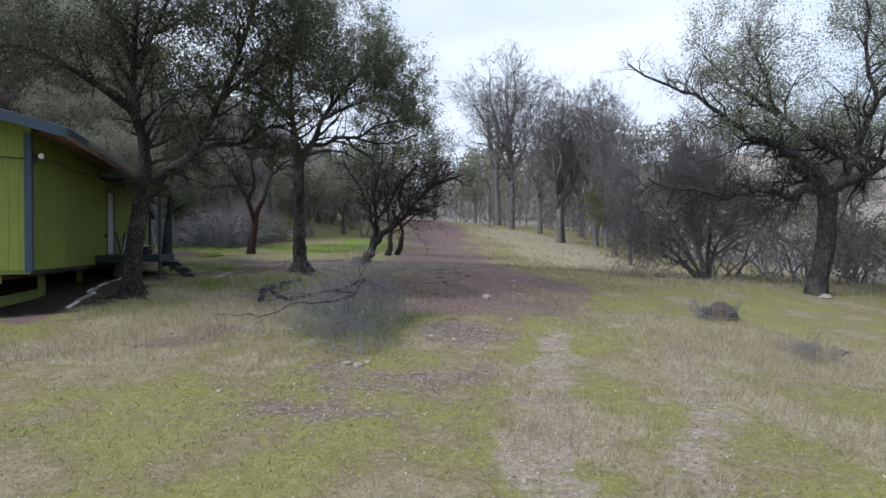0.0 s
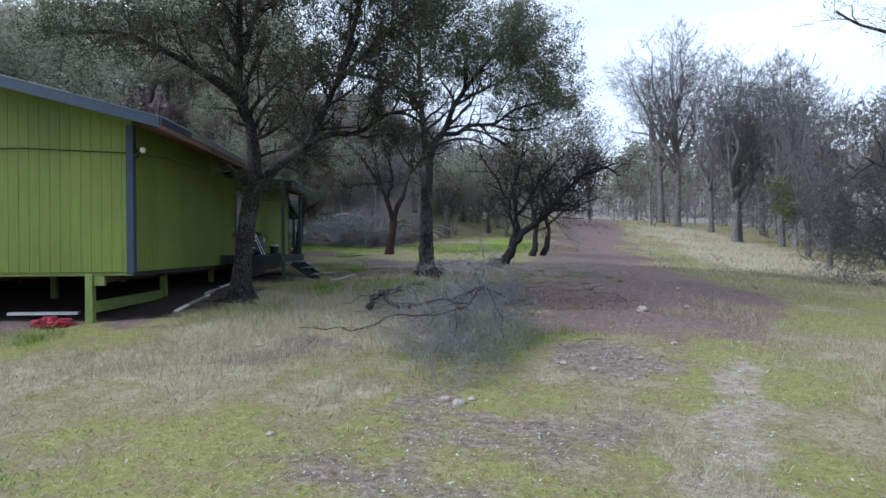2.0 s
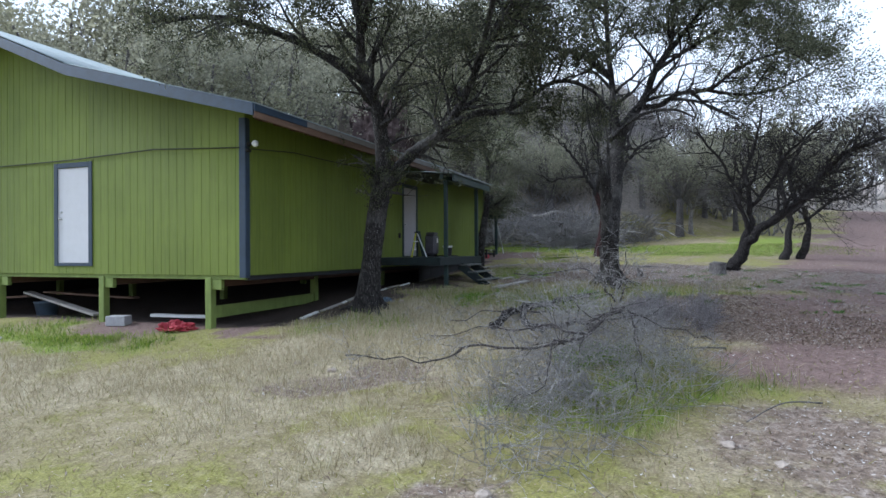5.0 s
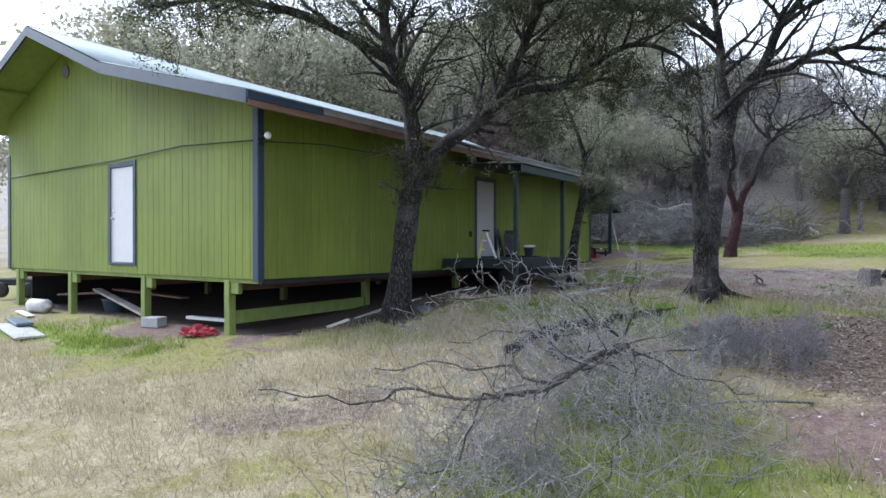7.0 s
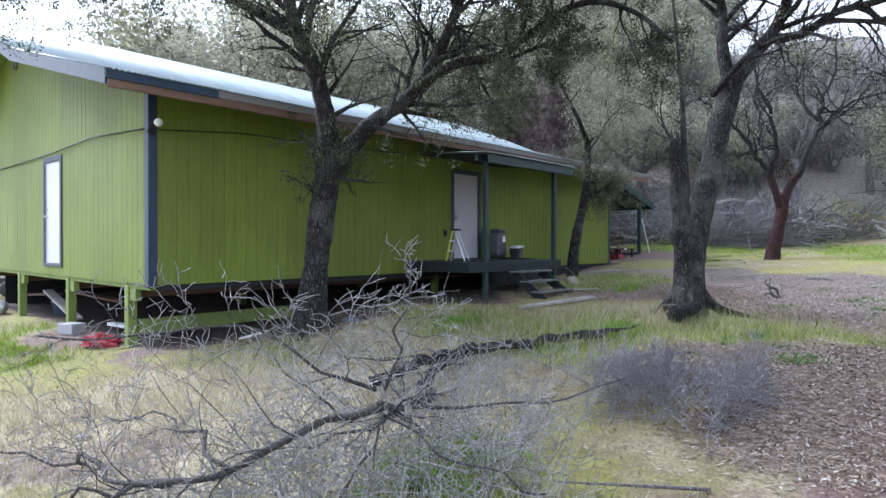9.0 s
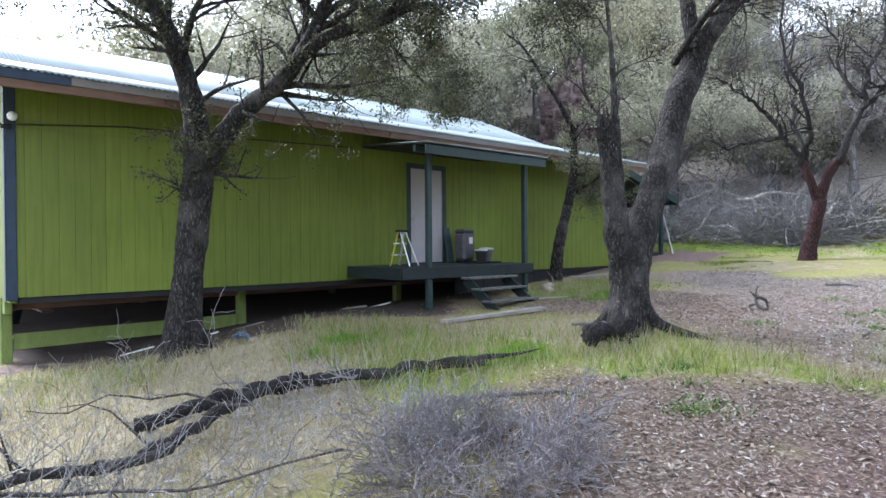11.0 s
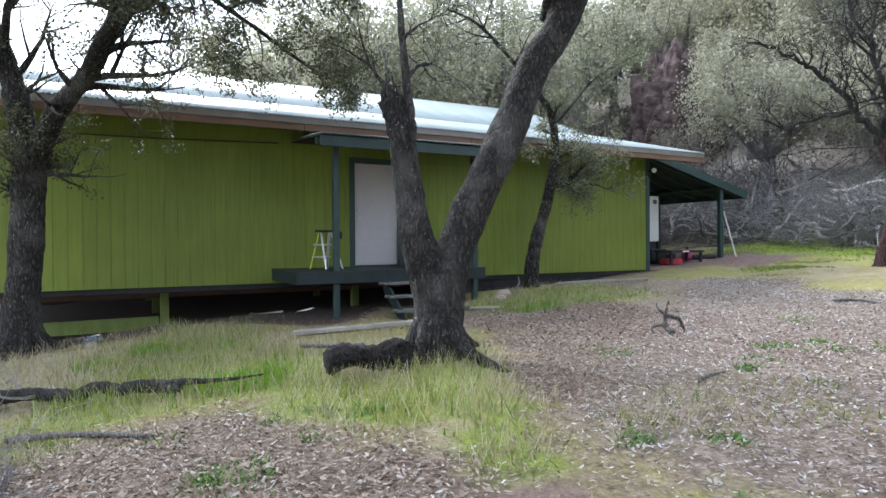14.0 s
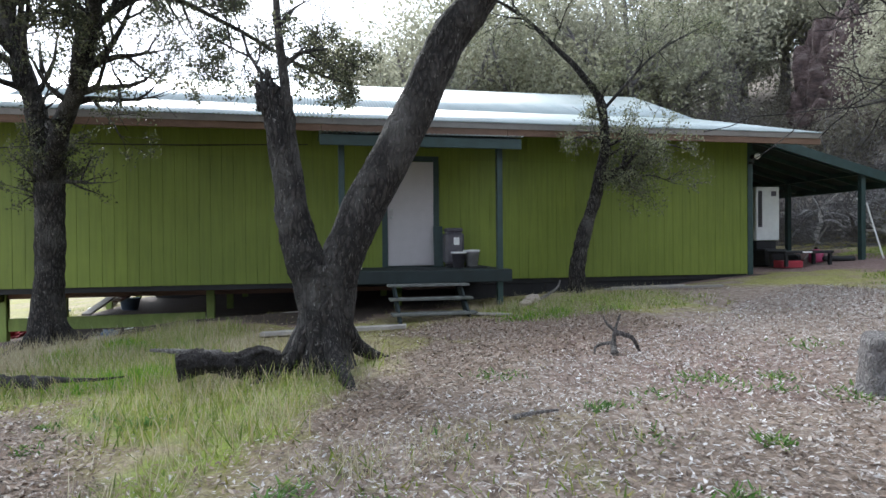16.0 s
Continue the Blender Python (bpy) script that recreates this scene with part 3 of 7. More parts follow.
wall_with_panels("wall", lambda u, d, z: (u, HY1 + d, z), HX0, HX1, lambda u: roof_z(u) - 0.10, None, "lime-green grooved gable wall")
wall_with_panels("wall", lambda u, d, z: (HX0 - d, u, z), HY0, HY1, lambda u: 4.6, None, "lime-green grooved plywood siding")
part("floor_frame", box(HX0 + 0.1, HX1 - 0.1, HY0 + 0.1, HY1 - 0.1, 0.72, 0.95, 0), M_RAWWOOD, house, "dark underside of the raised floor")
part("sill_board", box(HX0 + 0.02, HX1 - 0.02, HY0 + 0.02, HY0 + 0.1, 0.62, 0.70), M_GREENWOOD, house)
# Black here paints in the shade of the gap below this wall.
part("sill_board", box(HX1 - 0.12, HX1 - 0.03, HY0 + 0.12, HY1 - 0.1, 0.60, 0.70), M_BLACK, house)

# corner trim
for x0, x1, y0, y1, mat in ((-0.115, 0.03, -0.032, -0.013, M_BLUE), (0.013, 0.032, -0.012, 0.105, M_BLUE), (0.013, 0.032, HY1 - 0.10, HY1 + 0.03, M_TEAL),
                            (HX0 - 0.03, HX0 + 0.12, -0.032, -0.013, M_BLUE), (-0.12, 0.012, HY1 + 0.013, HY1 + 0.032, M_TEAL)):
    part("corner_trim", box(x0, x1, y0, y1, 0.66, 3.66), mat, house, "painted corner board")


def corrugated(x0, z0, x1, z1, width, pitch=0.076, depth=0.012):
    n = round(width / pitch) * 6
    vs, fs = [], []
    for k in range(n + 1):
        y = width * k / n
        h = depth * math.sin(2 * math.pi * y / pitch)
        vs += [(x0, y, z0 + h), (x1, y, z1 + h), (x0, y, z0 + h - 0.003), (x1, y, z1 + h - 0.003)]
    for k in range(n):
        a, b = 4 * k, 4 * k + 4
        fs += [(a, b, b + 1, a + 1), (a + 2, a + 3, b + 3, b + 2), (a, a + 2, b + 2, b), (a + 1, b + 1, b + 3, a + 3)]
    me = bpy.data.meshes.new("roof_sheet")
    me.from_pydata(vs, [], fs)
    me.polygons.foreach_set("use_smooth", [True] * len(me.polygons))
    return me


roof = part("roof", box(RIDGE_X - 0.06, RIDGE_X + 0.06, GY0 - 0.03, GY1 + 0.03, RIDGE_Z - 0.05, RIDGE_Z + 0.03, 0.02), M_ROOF, house, "pale weathered corrugated metal roof")
N_SHEET = 20
for x0, x1 in ((EAVE_X + 0.06, BREAK_X - 0.08), (BREAK_X, RIDGE_X), (WEST_X - 0.05, RIDGE_X)):
    s = 0.01 if x0 > 0 else 0.03
    me = corrugated(x0, roof_z(x0) + s if x0 < EAVE_X else EAVE_Z + s - 0.015, x1, roof_z(x1) + s, (GY1 - GY0) / N_SHEET + 0.02)
    for k in range(N_SHEET):
        sh = part("roof_sheet", me, M_ROOF, roof)
        sh.location = (0, GY0 + (GY1 - GY0) * k / N_SHEET, 0.003 * (k % 2))
# decking under the metal
for x0, x1 in ((EAVE_X, BREAK_X), (BREAK_X, RIDGE_X), (RIDGE_X, WEST_X)):
    bm = bmesh.new()
    a, b = (x0, roof_z(x0)), (x1, roof_z(x1))
    v = [bm.verts.new((x, y, z - o)) for o in (0.02, 0.06) for x, z in (a, b) for y in (GY0 + 0.02, GY1 - 0.02)]
    for f in ((0, 1, 3, 2), (4, 6, 7, 5), (0, 4, 5, 1), (2, 3, 7, 6), (0, 2, 6, 4), (1, 5, 7, 3)):
        bm.faces.new([v[i] for i in f])
    bmesh.ops.recalc_face_normals(bm, faces=bm.faces[:])
    part("roof_deck", bm, M_SOFFIT, house, "green-painted soffit boards")


def slanted_board(x0, x1, y0, y1, drop, rise=0.0):
    """A board on edge that follows the roof from x0 to x1."""
    bm = bmesh.new()
    v = [bm.verts.new((x, y, roof_z(x) + rise - o)) for x in (x0, x1) for y in (y0, y1) for o in (0, drop)]
    for f in ((0, 1, 3, 2), (4, 6, 7, 5), (0, 4, 5, 1), (2, 3, 7, 6), (0, 2, 6, 4), (1, 5, 7, 3)):
        bm.faces.new([v[i] for i in f])
    bmesh.ops.recalc_face_normals(bm, faces=bm.faces[:])
    return bm


for y0, y1, mat in ((GY0 - 0.03, GY0 + 0.015, M_BLUE), (GY1 - 0.015, GY1 + 0.03, M_FLASH)):
    for x0, x1 in ((EAVE_X, BREAK_X + 0.001), (BREAK_X, RIDGE_X + 0.001), (RIDGE_X, WEST_X)):
        part("gable_fascia", slanted_board(x0, x1, y0, y1, 0.21, 0.005), mat, house, "blue-grey painted fascia board" if mat is M_BLUE else "")
part("eave_flashing", box(EAVE_X + 0.022, EAVE_X + 0.04, 0.6, GY1 + 0.02, EAVE_Z - 0.12, EAVE_Z - 0.012, 0.003), M_FLASH, house, "grey weathered metal eave flashing")
part("eave_flashing", box(EAVE_X + 0.022, EAVE_X + 0.04, GY0 - 0.03, 0.595, EAVE_Z - 0.13, EAVE_Z - 0.012, 0.003), M_BLUE, house, "blue-grey painted eave board")
for k in range(5):
    y0 = GY0 + (GY1 - GY0) * k / 5
    part("eave_board", box(EAVE_X - 0.02, EAVE_X + 0.02, y0 + 0.003, y0 + (GY1 - GY0) / 5 - 0.003, EAVE_Z - 0.24, EAVE_Z - 0.03), M_RAWWOOD, house, "bare brown eave board")
for k in range(28):
    y = 0.3 + k * 0.56
    bm = slanted_board(0.02, EAVE_X - 0.03, y - 0.02, y + 0.02, 0.14, -0.065)
    part("rafter_tail", bm, M_RAWWOOD, house)
# gable lookout and vent
part("gable_vent", lathe([(0.0, 0), (0.16, 0), (0.16, 0.03), (0.12, 0.035), (0.11, 0.01), (0.0, 0.01)], 20), M_DGREY, house, "round dark gable vent").matrix_local = pose(-6.95, -0.012, 5.38, 90)
for x in (-9.0,):
    part("lookout", beam((x, -0.012, roof_z(x) - 0.14), (x, GY0, roof_z(x) - 0.14), 0.06, 0.09), M_GREENWOOD, house)


def door(at, rot, mat, trim, label):
    """A flush door with its casing, in local x from 0 to 0.91, facing -y."""
    d = part("door", box(0.012, 0.908, 0.0, 0.045, 0.01, 2.03, 0.004), mat, house, label)
    d.matrix_local = pose(*at, 0, 0, rot)
    for x0, x1, z0, z1 in ((-0.10, 0.008, -0.06, 2.14), (0.912, 1.02, -0.06, 2.14), (0.009, 0.911, 2.035, 2.14), (0.009, 0.911, -0.06, 0.004)):
        part("door_casing", box(x0, x1, -0.035, -0.014, z0, z1), trim, d)
    part("door_frame", box(0.0, 0.011, -0.013, 0.06, 0.0, 2.04, 0.002), mat, d)
    part("door_frame", box(0.909, 0.92, -0.013, 0.06, 0.0, 2.04, 0.002), mat, d)
    knob = lathe([(0.0, 0), (0.03, 0), (0.03, 0.006), (0.012, 0.012), (0.012, 0.035), (0.026, 0.045), (0.028, 0.06), (0.0, 0.07)], 12)
    knob.transform(pose(0.085, 0, 0.95, 90))
    part("door_handle", knob, M_METAL, d, "metal door knob")
    lock = lathe([(0.0, 0), (0.028, 0), (0.026, 0.015), (0.0, 0.018)], 12)
    lock.transform(pose(0.085, 0, 1.10, 90))
    part("door_lock", lock, M_METAL, d)
    return d


door((-4.91, 0.0, 0.925), 0, M_WHITE, M_BLUE, "white flush door, closed")
door((0.0, 7.085, 0.985), 90, M_DOORGREY, M_TEAL, "pale grey flush door, closed")


def flood_lamp(at, rot):
    e = part("wall_lamp", lathe([(0.0, 0), (0.05, 0), (0.05, 0.03), (0.02, 0.04), (0.02, 0.10), (0.0, 0.10)], 12), M_BLACK, house, "small outdoor globe lamp")
    e.matrix_local = pose(*at, 0, 90, rot)
    part("globe", lathe([(0.0, 0.10), (0.035, 0.105), (0.062, 0.14), (0.065, 0.165), (0.05, 0.20), (0.0, 0.215)], 14), M_GLASS, e, "white glass globe")
    s = lathe([(0.0, 0), (0.03, 0), (0.03, 0.11), (0.02, 0.12), (0.0, 0.12)], 10)
    s.transform(pose(0.13, 0, 0.05, 90))
    part("sensor", s, M_BLACK, e)


flood_lamp((0.035, 0.05, 3.17), 0)
flood_lamp((HX0 - 0.03, 0.05, 3.17), 180)
flood_lamp((0.035, HY1 + 0.01, 3.25), 0)

# cable draped along the seam
cs = Soup()
for line in ([(-10.2, -0.03, 3.08), (-7.5, -0.035, 3.09), (-4.5, -0.04, 3.12), (-2.2, -0.04, 3.20), (-0.1, -0.045, 3.10)],
             [(0.045, 0.12, 3.09), (0.045, 1.5, 3.22), (0.045, 3.5, 3.24), (0.045, 5.6, 3.30)]):
    cs.tube(line, [0.011] * len(line), 6)
part("cable", cs.mesh("cable"), M_CABLE, house, "black cable run along the siding")


def post(x, y, top=0.66, s=0.075):
    z0 = ground_z(x, y) - 0.12
    part("post", box(x - s, x + s, y - s, y + s, z0, top, 0.01), M_GREENWOOD, house, "green-painted timber post")


for x in (-0.88, -3.67, -6.86, -9.74):
    for y in (0.07, 3.7, 7.4, 11.0):
        post(x, y)
    part("bracket", box(x + 0.08, x + 0.30, 0.02, 0.12, 0.42, 0.62, 0.01), M_GREENWOOD, house)
    part("girder", box(x - 0.05, x + 0.05, 0.16, 14.6, 0.46, 0.62, 0.01), M_RAWWOOD, house)
    if x > -1:
        part("ground_beam", beam((x + 0.02, 0.16, -0.02), (x + 0.02, 3.6, 0.0), 0.05, 0.24), M_GREENWOOD, house, "green-painted bottom rail")
# Black boards stand for the shaded gap under the long wall.
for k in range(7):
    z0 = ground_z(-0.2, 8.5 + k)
    part("skirt_board", box(-0.10, -0.07, 8.45 + k * 0.95, 9.39 + k * 0.95, z0 - 0.05, 0.60), M_BLACK, house, "black board added to darken the gap under the wall")

# Unseen boards added to keep daylight out of the space below the floor.
part("skirt_board", box(HX0 + 0.05, HX0 + 0.08, 0.5, HY1 - 0.1, -0.6, 0.70), M_BLACK, house, "black board added to darken the gap under the wall")
part("skirt_board", box(HX0 + 0.1, -0.12, HY1 - 0.16, HY1 - 0.12, -0.2, 0.70), M_BLACK, house, "black board added to darken the gap under the wall")

# ---- porch ----
def slab_between(a, b, y0, y1, thick):
    """A thin sloping slab whose top runs from a to b, given as (x, z)."""
    bm = bmesh.new()
    v = [bm.verts.new((x, y, z - o)) for x, z in (a, b) for y in (y0, y1) for o in (0, thick)]
    for f in ((0, 1, 3, 2), (4, 6, 7, 5), (0, 4, 5, 1), (2, 3, 7, 6), (0, 2, 6, 4), (1, 5, 7, 3)):
        bm.faces.new([v[i] for i in f])
    bmesh.ops.recalc_face_normals(bm, faces=bm.faces[:])
    return bm


porch = thing("porch", "small dark teal wooden porch with steps and a tin canopy", "porch", at=(0, 0, 0))
n_board = 12
for k in range(n_board):
    x0 = 0.05 + k * 0.1417
    part("deck_board", box(x0, x0 + 0.137, 5.5, 9.0, 0.935, 0.97, 0.004), M_DEEPTEAL, porch)
part("rim_board", box(1.752, 1.79, 5.48, 9.02, 0.76, 0.968), M_DEEPTEAL, porch)
part("rim_board", box(0.05, 1.751, 5.46, 5.498, 0.76, 0.968), M_DEEPTEAL, porch)
part("rim_board", box(0.05, 1.751, 9.002, 9.04, 0.76, 0.968), M_DEEPTEAL, porch)
for y in (6.15, 8.83):
    part("post", box(1.65, 1.75, y - 0.05, y + 0.05, 0.97, 3.05, 0.008), M_TEAL, porch)
    part("leg", box(1.65, 1.75, y - 0.05, y + 0.05, ground_z(1.7, y) - 0.1, 0.76, 0.008), M_TEAL, porch)
part("canopy_beam", box(1.66, 1.74, 5.82, 9.10, 3.055, 3.170), M_TEAL, porch)
part("canopy_fascia", box(2.02, 2.05, 5.80, 9.12, 2.985, 3.155), M_TEAL, porch)
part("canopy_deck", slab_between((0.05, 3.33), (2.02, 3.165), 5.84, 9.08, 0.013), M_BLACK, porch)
me = corrugated(0.04, 3.365, 2.10, 3.192, 3.34 / 4 + 0.01)
for k in range(4):
    o = part("canopy_sheet", me, M_ROOF, porch, "corrugated metal canopy sheet")
    o.location = (0, 5.79 + k * 3.34 / 4, 0.002 * (k % 2))
steps = part("stringer", beam((1.80, 6.98, 0.72), (2.62, 6.98, 0.14), 0.04, 0.20), M_DEEPTEAL, porch)
part("stringer", beam((1.80, 8.08, 0.72), (2.62, 8.08, 0.14), 0.04, 0.20), M_DEEPTEAL, porch)
for k, z in enumerate((0.76, 0.56, 0.35)):
    x = 1.80 + 0.27 * k
    for j in range(2):
        part("tread", box(x + 0.135 * j, x + 0.135 * j + 0.13, 6.86, 8.2, z - 0.04, z), M_TREAD, porch, "worn dark stair tread")

# ---- patio roof at the north end ----
patio = thing("patio_cover", "dark teal lean-to cover on timber posts at the cabin end", "patio cover")


def pat_z(y):
    return 3.93 - 0.25 * (y - 15.15)


def pat_slab(x0, x1, y0, y1, top, drop):
    bm = bmesh.new()
    v = [bm.verts.new((x, y, pat_z(y) + top - o)) for x in (x0, x1) for y in (y0, y1) for o in (0, drop)]
    for f in ((0, 1, 3, 2), (4, 6, 7, 5), (0, 4, 5, 1), (2, 3, 7, 6), (0, 2, 6, 4), (1, 5, 7, 3)):
        bm.faces.new([v[i] for i in f])
    bmesh.ops.recalc_face_normals(bm, faces=bm.faces[:])
    return bm


part("cover_deck", pat_slab(-7.0, -0.32, 15.15, 19.35, 0, 0.03), M_SHADEDECK, patio)
part("cover_fascia", pat_slab(-0.315, -0.27, 15.15, 19.4, 0.03, 0.22), M_TEAL, patio, "dark teal fascia board")
part("cover_fascia", pat_slab(-7.0, -0.316, 19.355, 19.40, 0.03, 0.22), M_TEAL, patio)
for x in (-0.42, -2.75, -5.9):
    part("post", box(x - 0.06, x + 0.06, 18.36, 18.48, ground_z(x, 18.4) - 0.1, pat_z(18.42) - 0.15, 0.008), M_TEAL, patio)
part("header_beam", box(-6.6, -0.36, 18.37, 18.47, pat_z(18.42) - 0.148, pat_z(18.42) - 0.034), M_TEAL, patio)
for k in range(9):
    x = -0.6 - k * 0.72
    part("rafter", pat_slab(x - 0.02, x + 0.02, 15.2, 19.3, -0.034, 0.10), M_TEAL, patio)

# ---- trees ----
def curve_pts(pts, n):
    """A smooth line through the given points, n steps between each two."""
    P = [arr(p) for p in pts]
    P = [2 * P[0] - P[1]] + P + [2 * P[-1] - P[-2]]
    out = []
    for i in range(1, len(P) - 2):
        a, b, c, d = P[i - 1:i + 3]
        for k in range(n):
            t = k / n
            out.append(0.5 * (2 * b + (c - a) * t + (2 * a - 5 * b + 4 * c - d) * t * t + (3 * b - a - 3 * c + d) * t ** 3))
    out.append(P[-2])
    return out


class Grower:
    """Grows limbs, twigs and leaf places from given main stems."""

    def __init__(self, seed, levels=3, kids=(5, 4, 4), shrink=0.55, droop=0.0, wiggle=0.25, spread_angle=0.9, lean=(0, 0, 0.25), sides=(10, 6, 4, 3), light=False):
        self.rng = np.random.default_rng(seed)
        self.wood, self.fine, self.tips = Soup(), Soup(), []
        self.least, self.thin = 0.004, 1.0
        self.levels, self.kids, self.shrink, self.wiggle, self.spread, self.lean, self.sides, self.droop, self.light = levels, kids, shrink, wiggle, spread_angle, arr(lean), sides, droop, light

    def unit(self):
        v = self.rng.normal(size=3)
        return v / np.linalg.norm(v)

    def stem(self, pts, r0, r1, n=5, sides=12, flare=0.0, knots=0.03, rough=0.0):
        line = curve_pts(pts, n)
        m = len(line)
        rads = []
        for i in range(m):
            t = i / (m - 1)
            r = r0 + (r1 - r0) * t ** 0.9
            r *= 1 + knots * self.rng.normal() + flare * math.exp(-t * 7)
            rads.append(max(r, 0.006))
        for i in range(1, m - 1 if not rough else 0):
            line[i] = line[i] + self.unit() * 0.05 * rads[i]
        self.wood.tube(line, rads, sides, rough)
        return line, rads

    def clothe(self, line, rads, count, length, level=0, start=0.3):
        """Side branches along a stem."""
        m = len(line)
        for k in range(count):
            t = start + (1 - start) * (k + self.rng.random()) / count
            i = min(m - 2, int(t * (m - 1)))
            d = line[i + 1] - line[i]
            d = d / (np.linalg.norm(d) + 1e-9)
            self.branch(line[i], self.away(d), length * (0.65 + 0.7 * self.rng.random()) * (1.1 - 0.5 * t), min(rads[i] * 0.6, 0.03 + 0.02 * length) * self.thin, level)

    def away(self, d):
        s = self.unit()
        s = s - d * s.dot(d)
        s /= np.linalg.norm(s) + 1e-9
        v = d * math.cos(self.spread) + s * math.sin(self.spread) + self.lean * 0.6
        return v / np.linalg.norm(v)

    def branch(self, p, d, length, r, level):
        n = (5 if level < self.levels - 1 else 3) if not self.light else (3 if level < self.levels - 1 else 2)
        if self.light == 2 and level == self.levels - 1:
            n = 1
        pts, rads, q, v = [p], [r], arr(p), d
        for k in range(n):
            v = v + self.unit() * self.wiggle + self.lean * 0.12 - arr((0, 0, self.droop)) * (k / n)
            v = v / np.linalg.norm(v)
            q = q + v * length / n
            pts.append(q)
            rads.append(max(r * (1 - 0.85 * (k + 1) / n), self.least))
        if not (self.light == 2 and level == self.levels - 1):
            (self.fine if level else self.wood).tube(pts, rads, self.sides[min(level + 1, len(self.sides) - 1)])
        if level >= self.levels - 1:
            self.tips.append((pts[max(0, len(pts) - 2)], pts[-1]))
            return
        kids = self.kids[min(level, len(self.kids) - 1)]
        for k in range(kids):
            t = 0.25 + 0.75 * (k + self.rng.random()) / kids
            i = min(n - 1, int(t * n))
            dd = pts[i + 1] - pts[i]
            self.branch(pts[i] + dd * self.rng.random(), self.away(dd / np.linalg.norm(dd)), length * self.shrink * (0.7 + 0.6 * self.rng.random()), rads[i] * 0.6, level + 1)
        self.branch(pts[-1], v, length * self.shrink, rads[-1], level + 1)

    def leaves(self, per_tip, size, scatter, keep=1.0, where=None, under=0.0):
        rng = self.rng
        tips = [t for t in self.tips if rng.random() < (keep if where is None or where(t[1]) else under)]
        if not tips:
            return None
        a = np.repeat(arr([t[0] for t in tips]), per_tip, 0)
        b = np.repeat(arr([t[1] for t in tips]), per_tip, 0)
        n = len(a)
        c = a + (b - a) * rng.random((n, 1)) * 1.3 + rng.normal(size=(n, 3)) * scatter
        u = rng.normal(size=(n, 3))
        u /= np.linalg.norm(u, axis=1, keepdims=True)
        w = np.cross(u, rng.normal(size=(n, 3)))
        w /= np.linalg.norm(w, axis=1, keepdims=True) + 1e-9
        s = size * (0.6 + 0.8 * rng.random((n, 1)))
        fold = np.cross(u, w) * s * 0.25
        sp = Soup()
        sp.quads(np.stack([c - u * s, c + w * s * 0.55 + fold, c + u * s, c - w * s * 0.55 + fold], 1))
        return sp


def jag(g, pts, amp):
    """Adds crooked half-way points to a line."""
    out = [arr(pts[0])]
    for a, b in zip(pts, pts[1:]):
        a, b = arr(a), arr(b)
        out += [a + (b - a) * t + g.unit() * amp * w for t, w in ((0.33, 1), (0.67, 1), (1, 0.5))]
    return out


def finish_tree(g, name, label, category, bark, leaf, crown=None, group="", kind="", wood="trunk", top=None):
    t = thing(name, label, category, group, kind)
    part(wood, g.wood.mesh(wood, True), bark, t)
    if g.fine.n:
        part("twig_crown", g.fine.mesh("twig_crown"), bark, t)
    if crown is not None:
        part("crown", crown.mesh("crown"), leaf, t)
    if top is not None:
        part("upper_crown", top.mesh("upper_crown"), leaf, t)
    return t


def roots(g, x, y, r, reach, count):
    """Root flares that run into the ground."""
    for k in range(count):
        a = k * 6.283 / count + 0.4 * g.rng.normal()
        c, s, ln = math.cos(a), math.sin(a), reach * (0.7 + 0.5 * g.rng.random())
        pts = [(x + c * r * 0.35, y + s * r * 0.35, ground_z(x, y) + 0.45)]
        for q, up in ((r * 0.95, 0.16), (r * 0.5 + ln * 0.45, 0.04), (ln, -0.06)):
            pts.append((x + c * q, y + s * q, ground_z(x + c * q, y + s * q) + up))
        g.stem(pts, 0.10, 0.035, n=4, sides=10, rough=0.2)


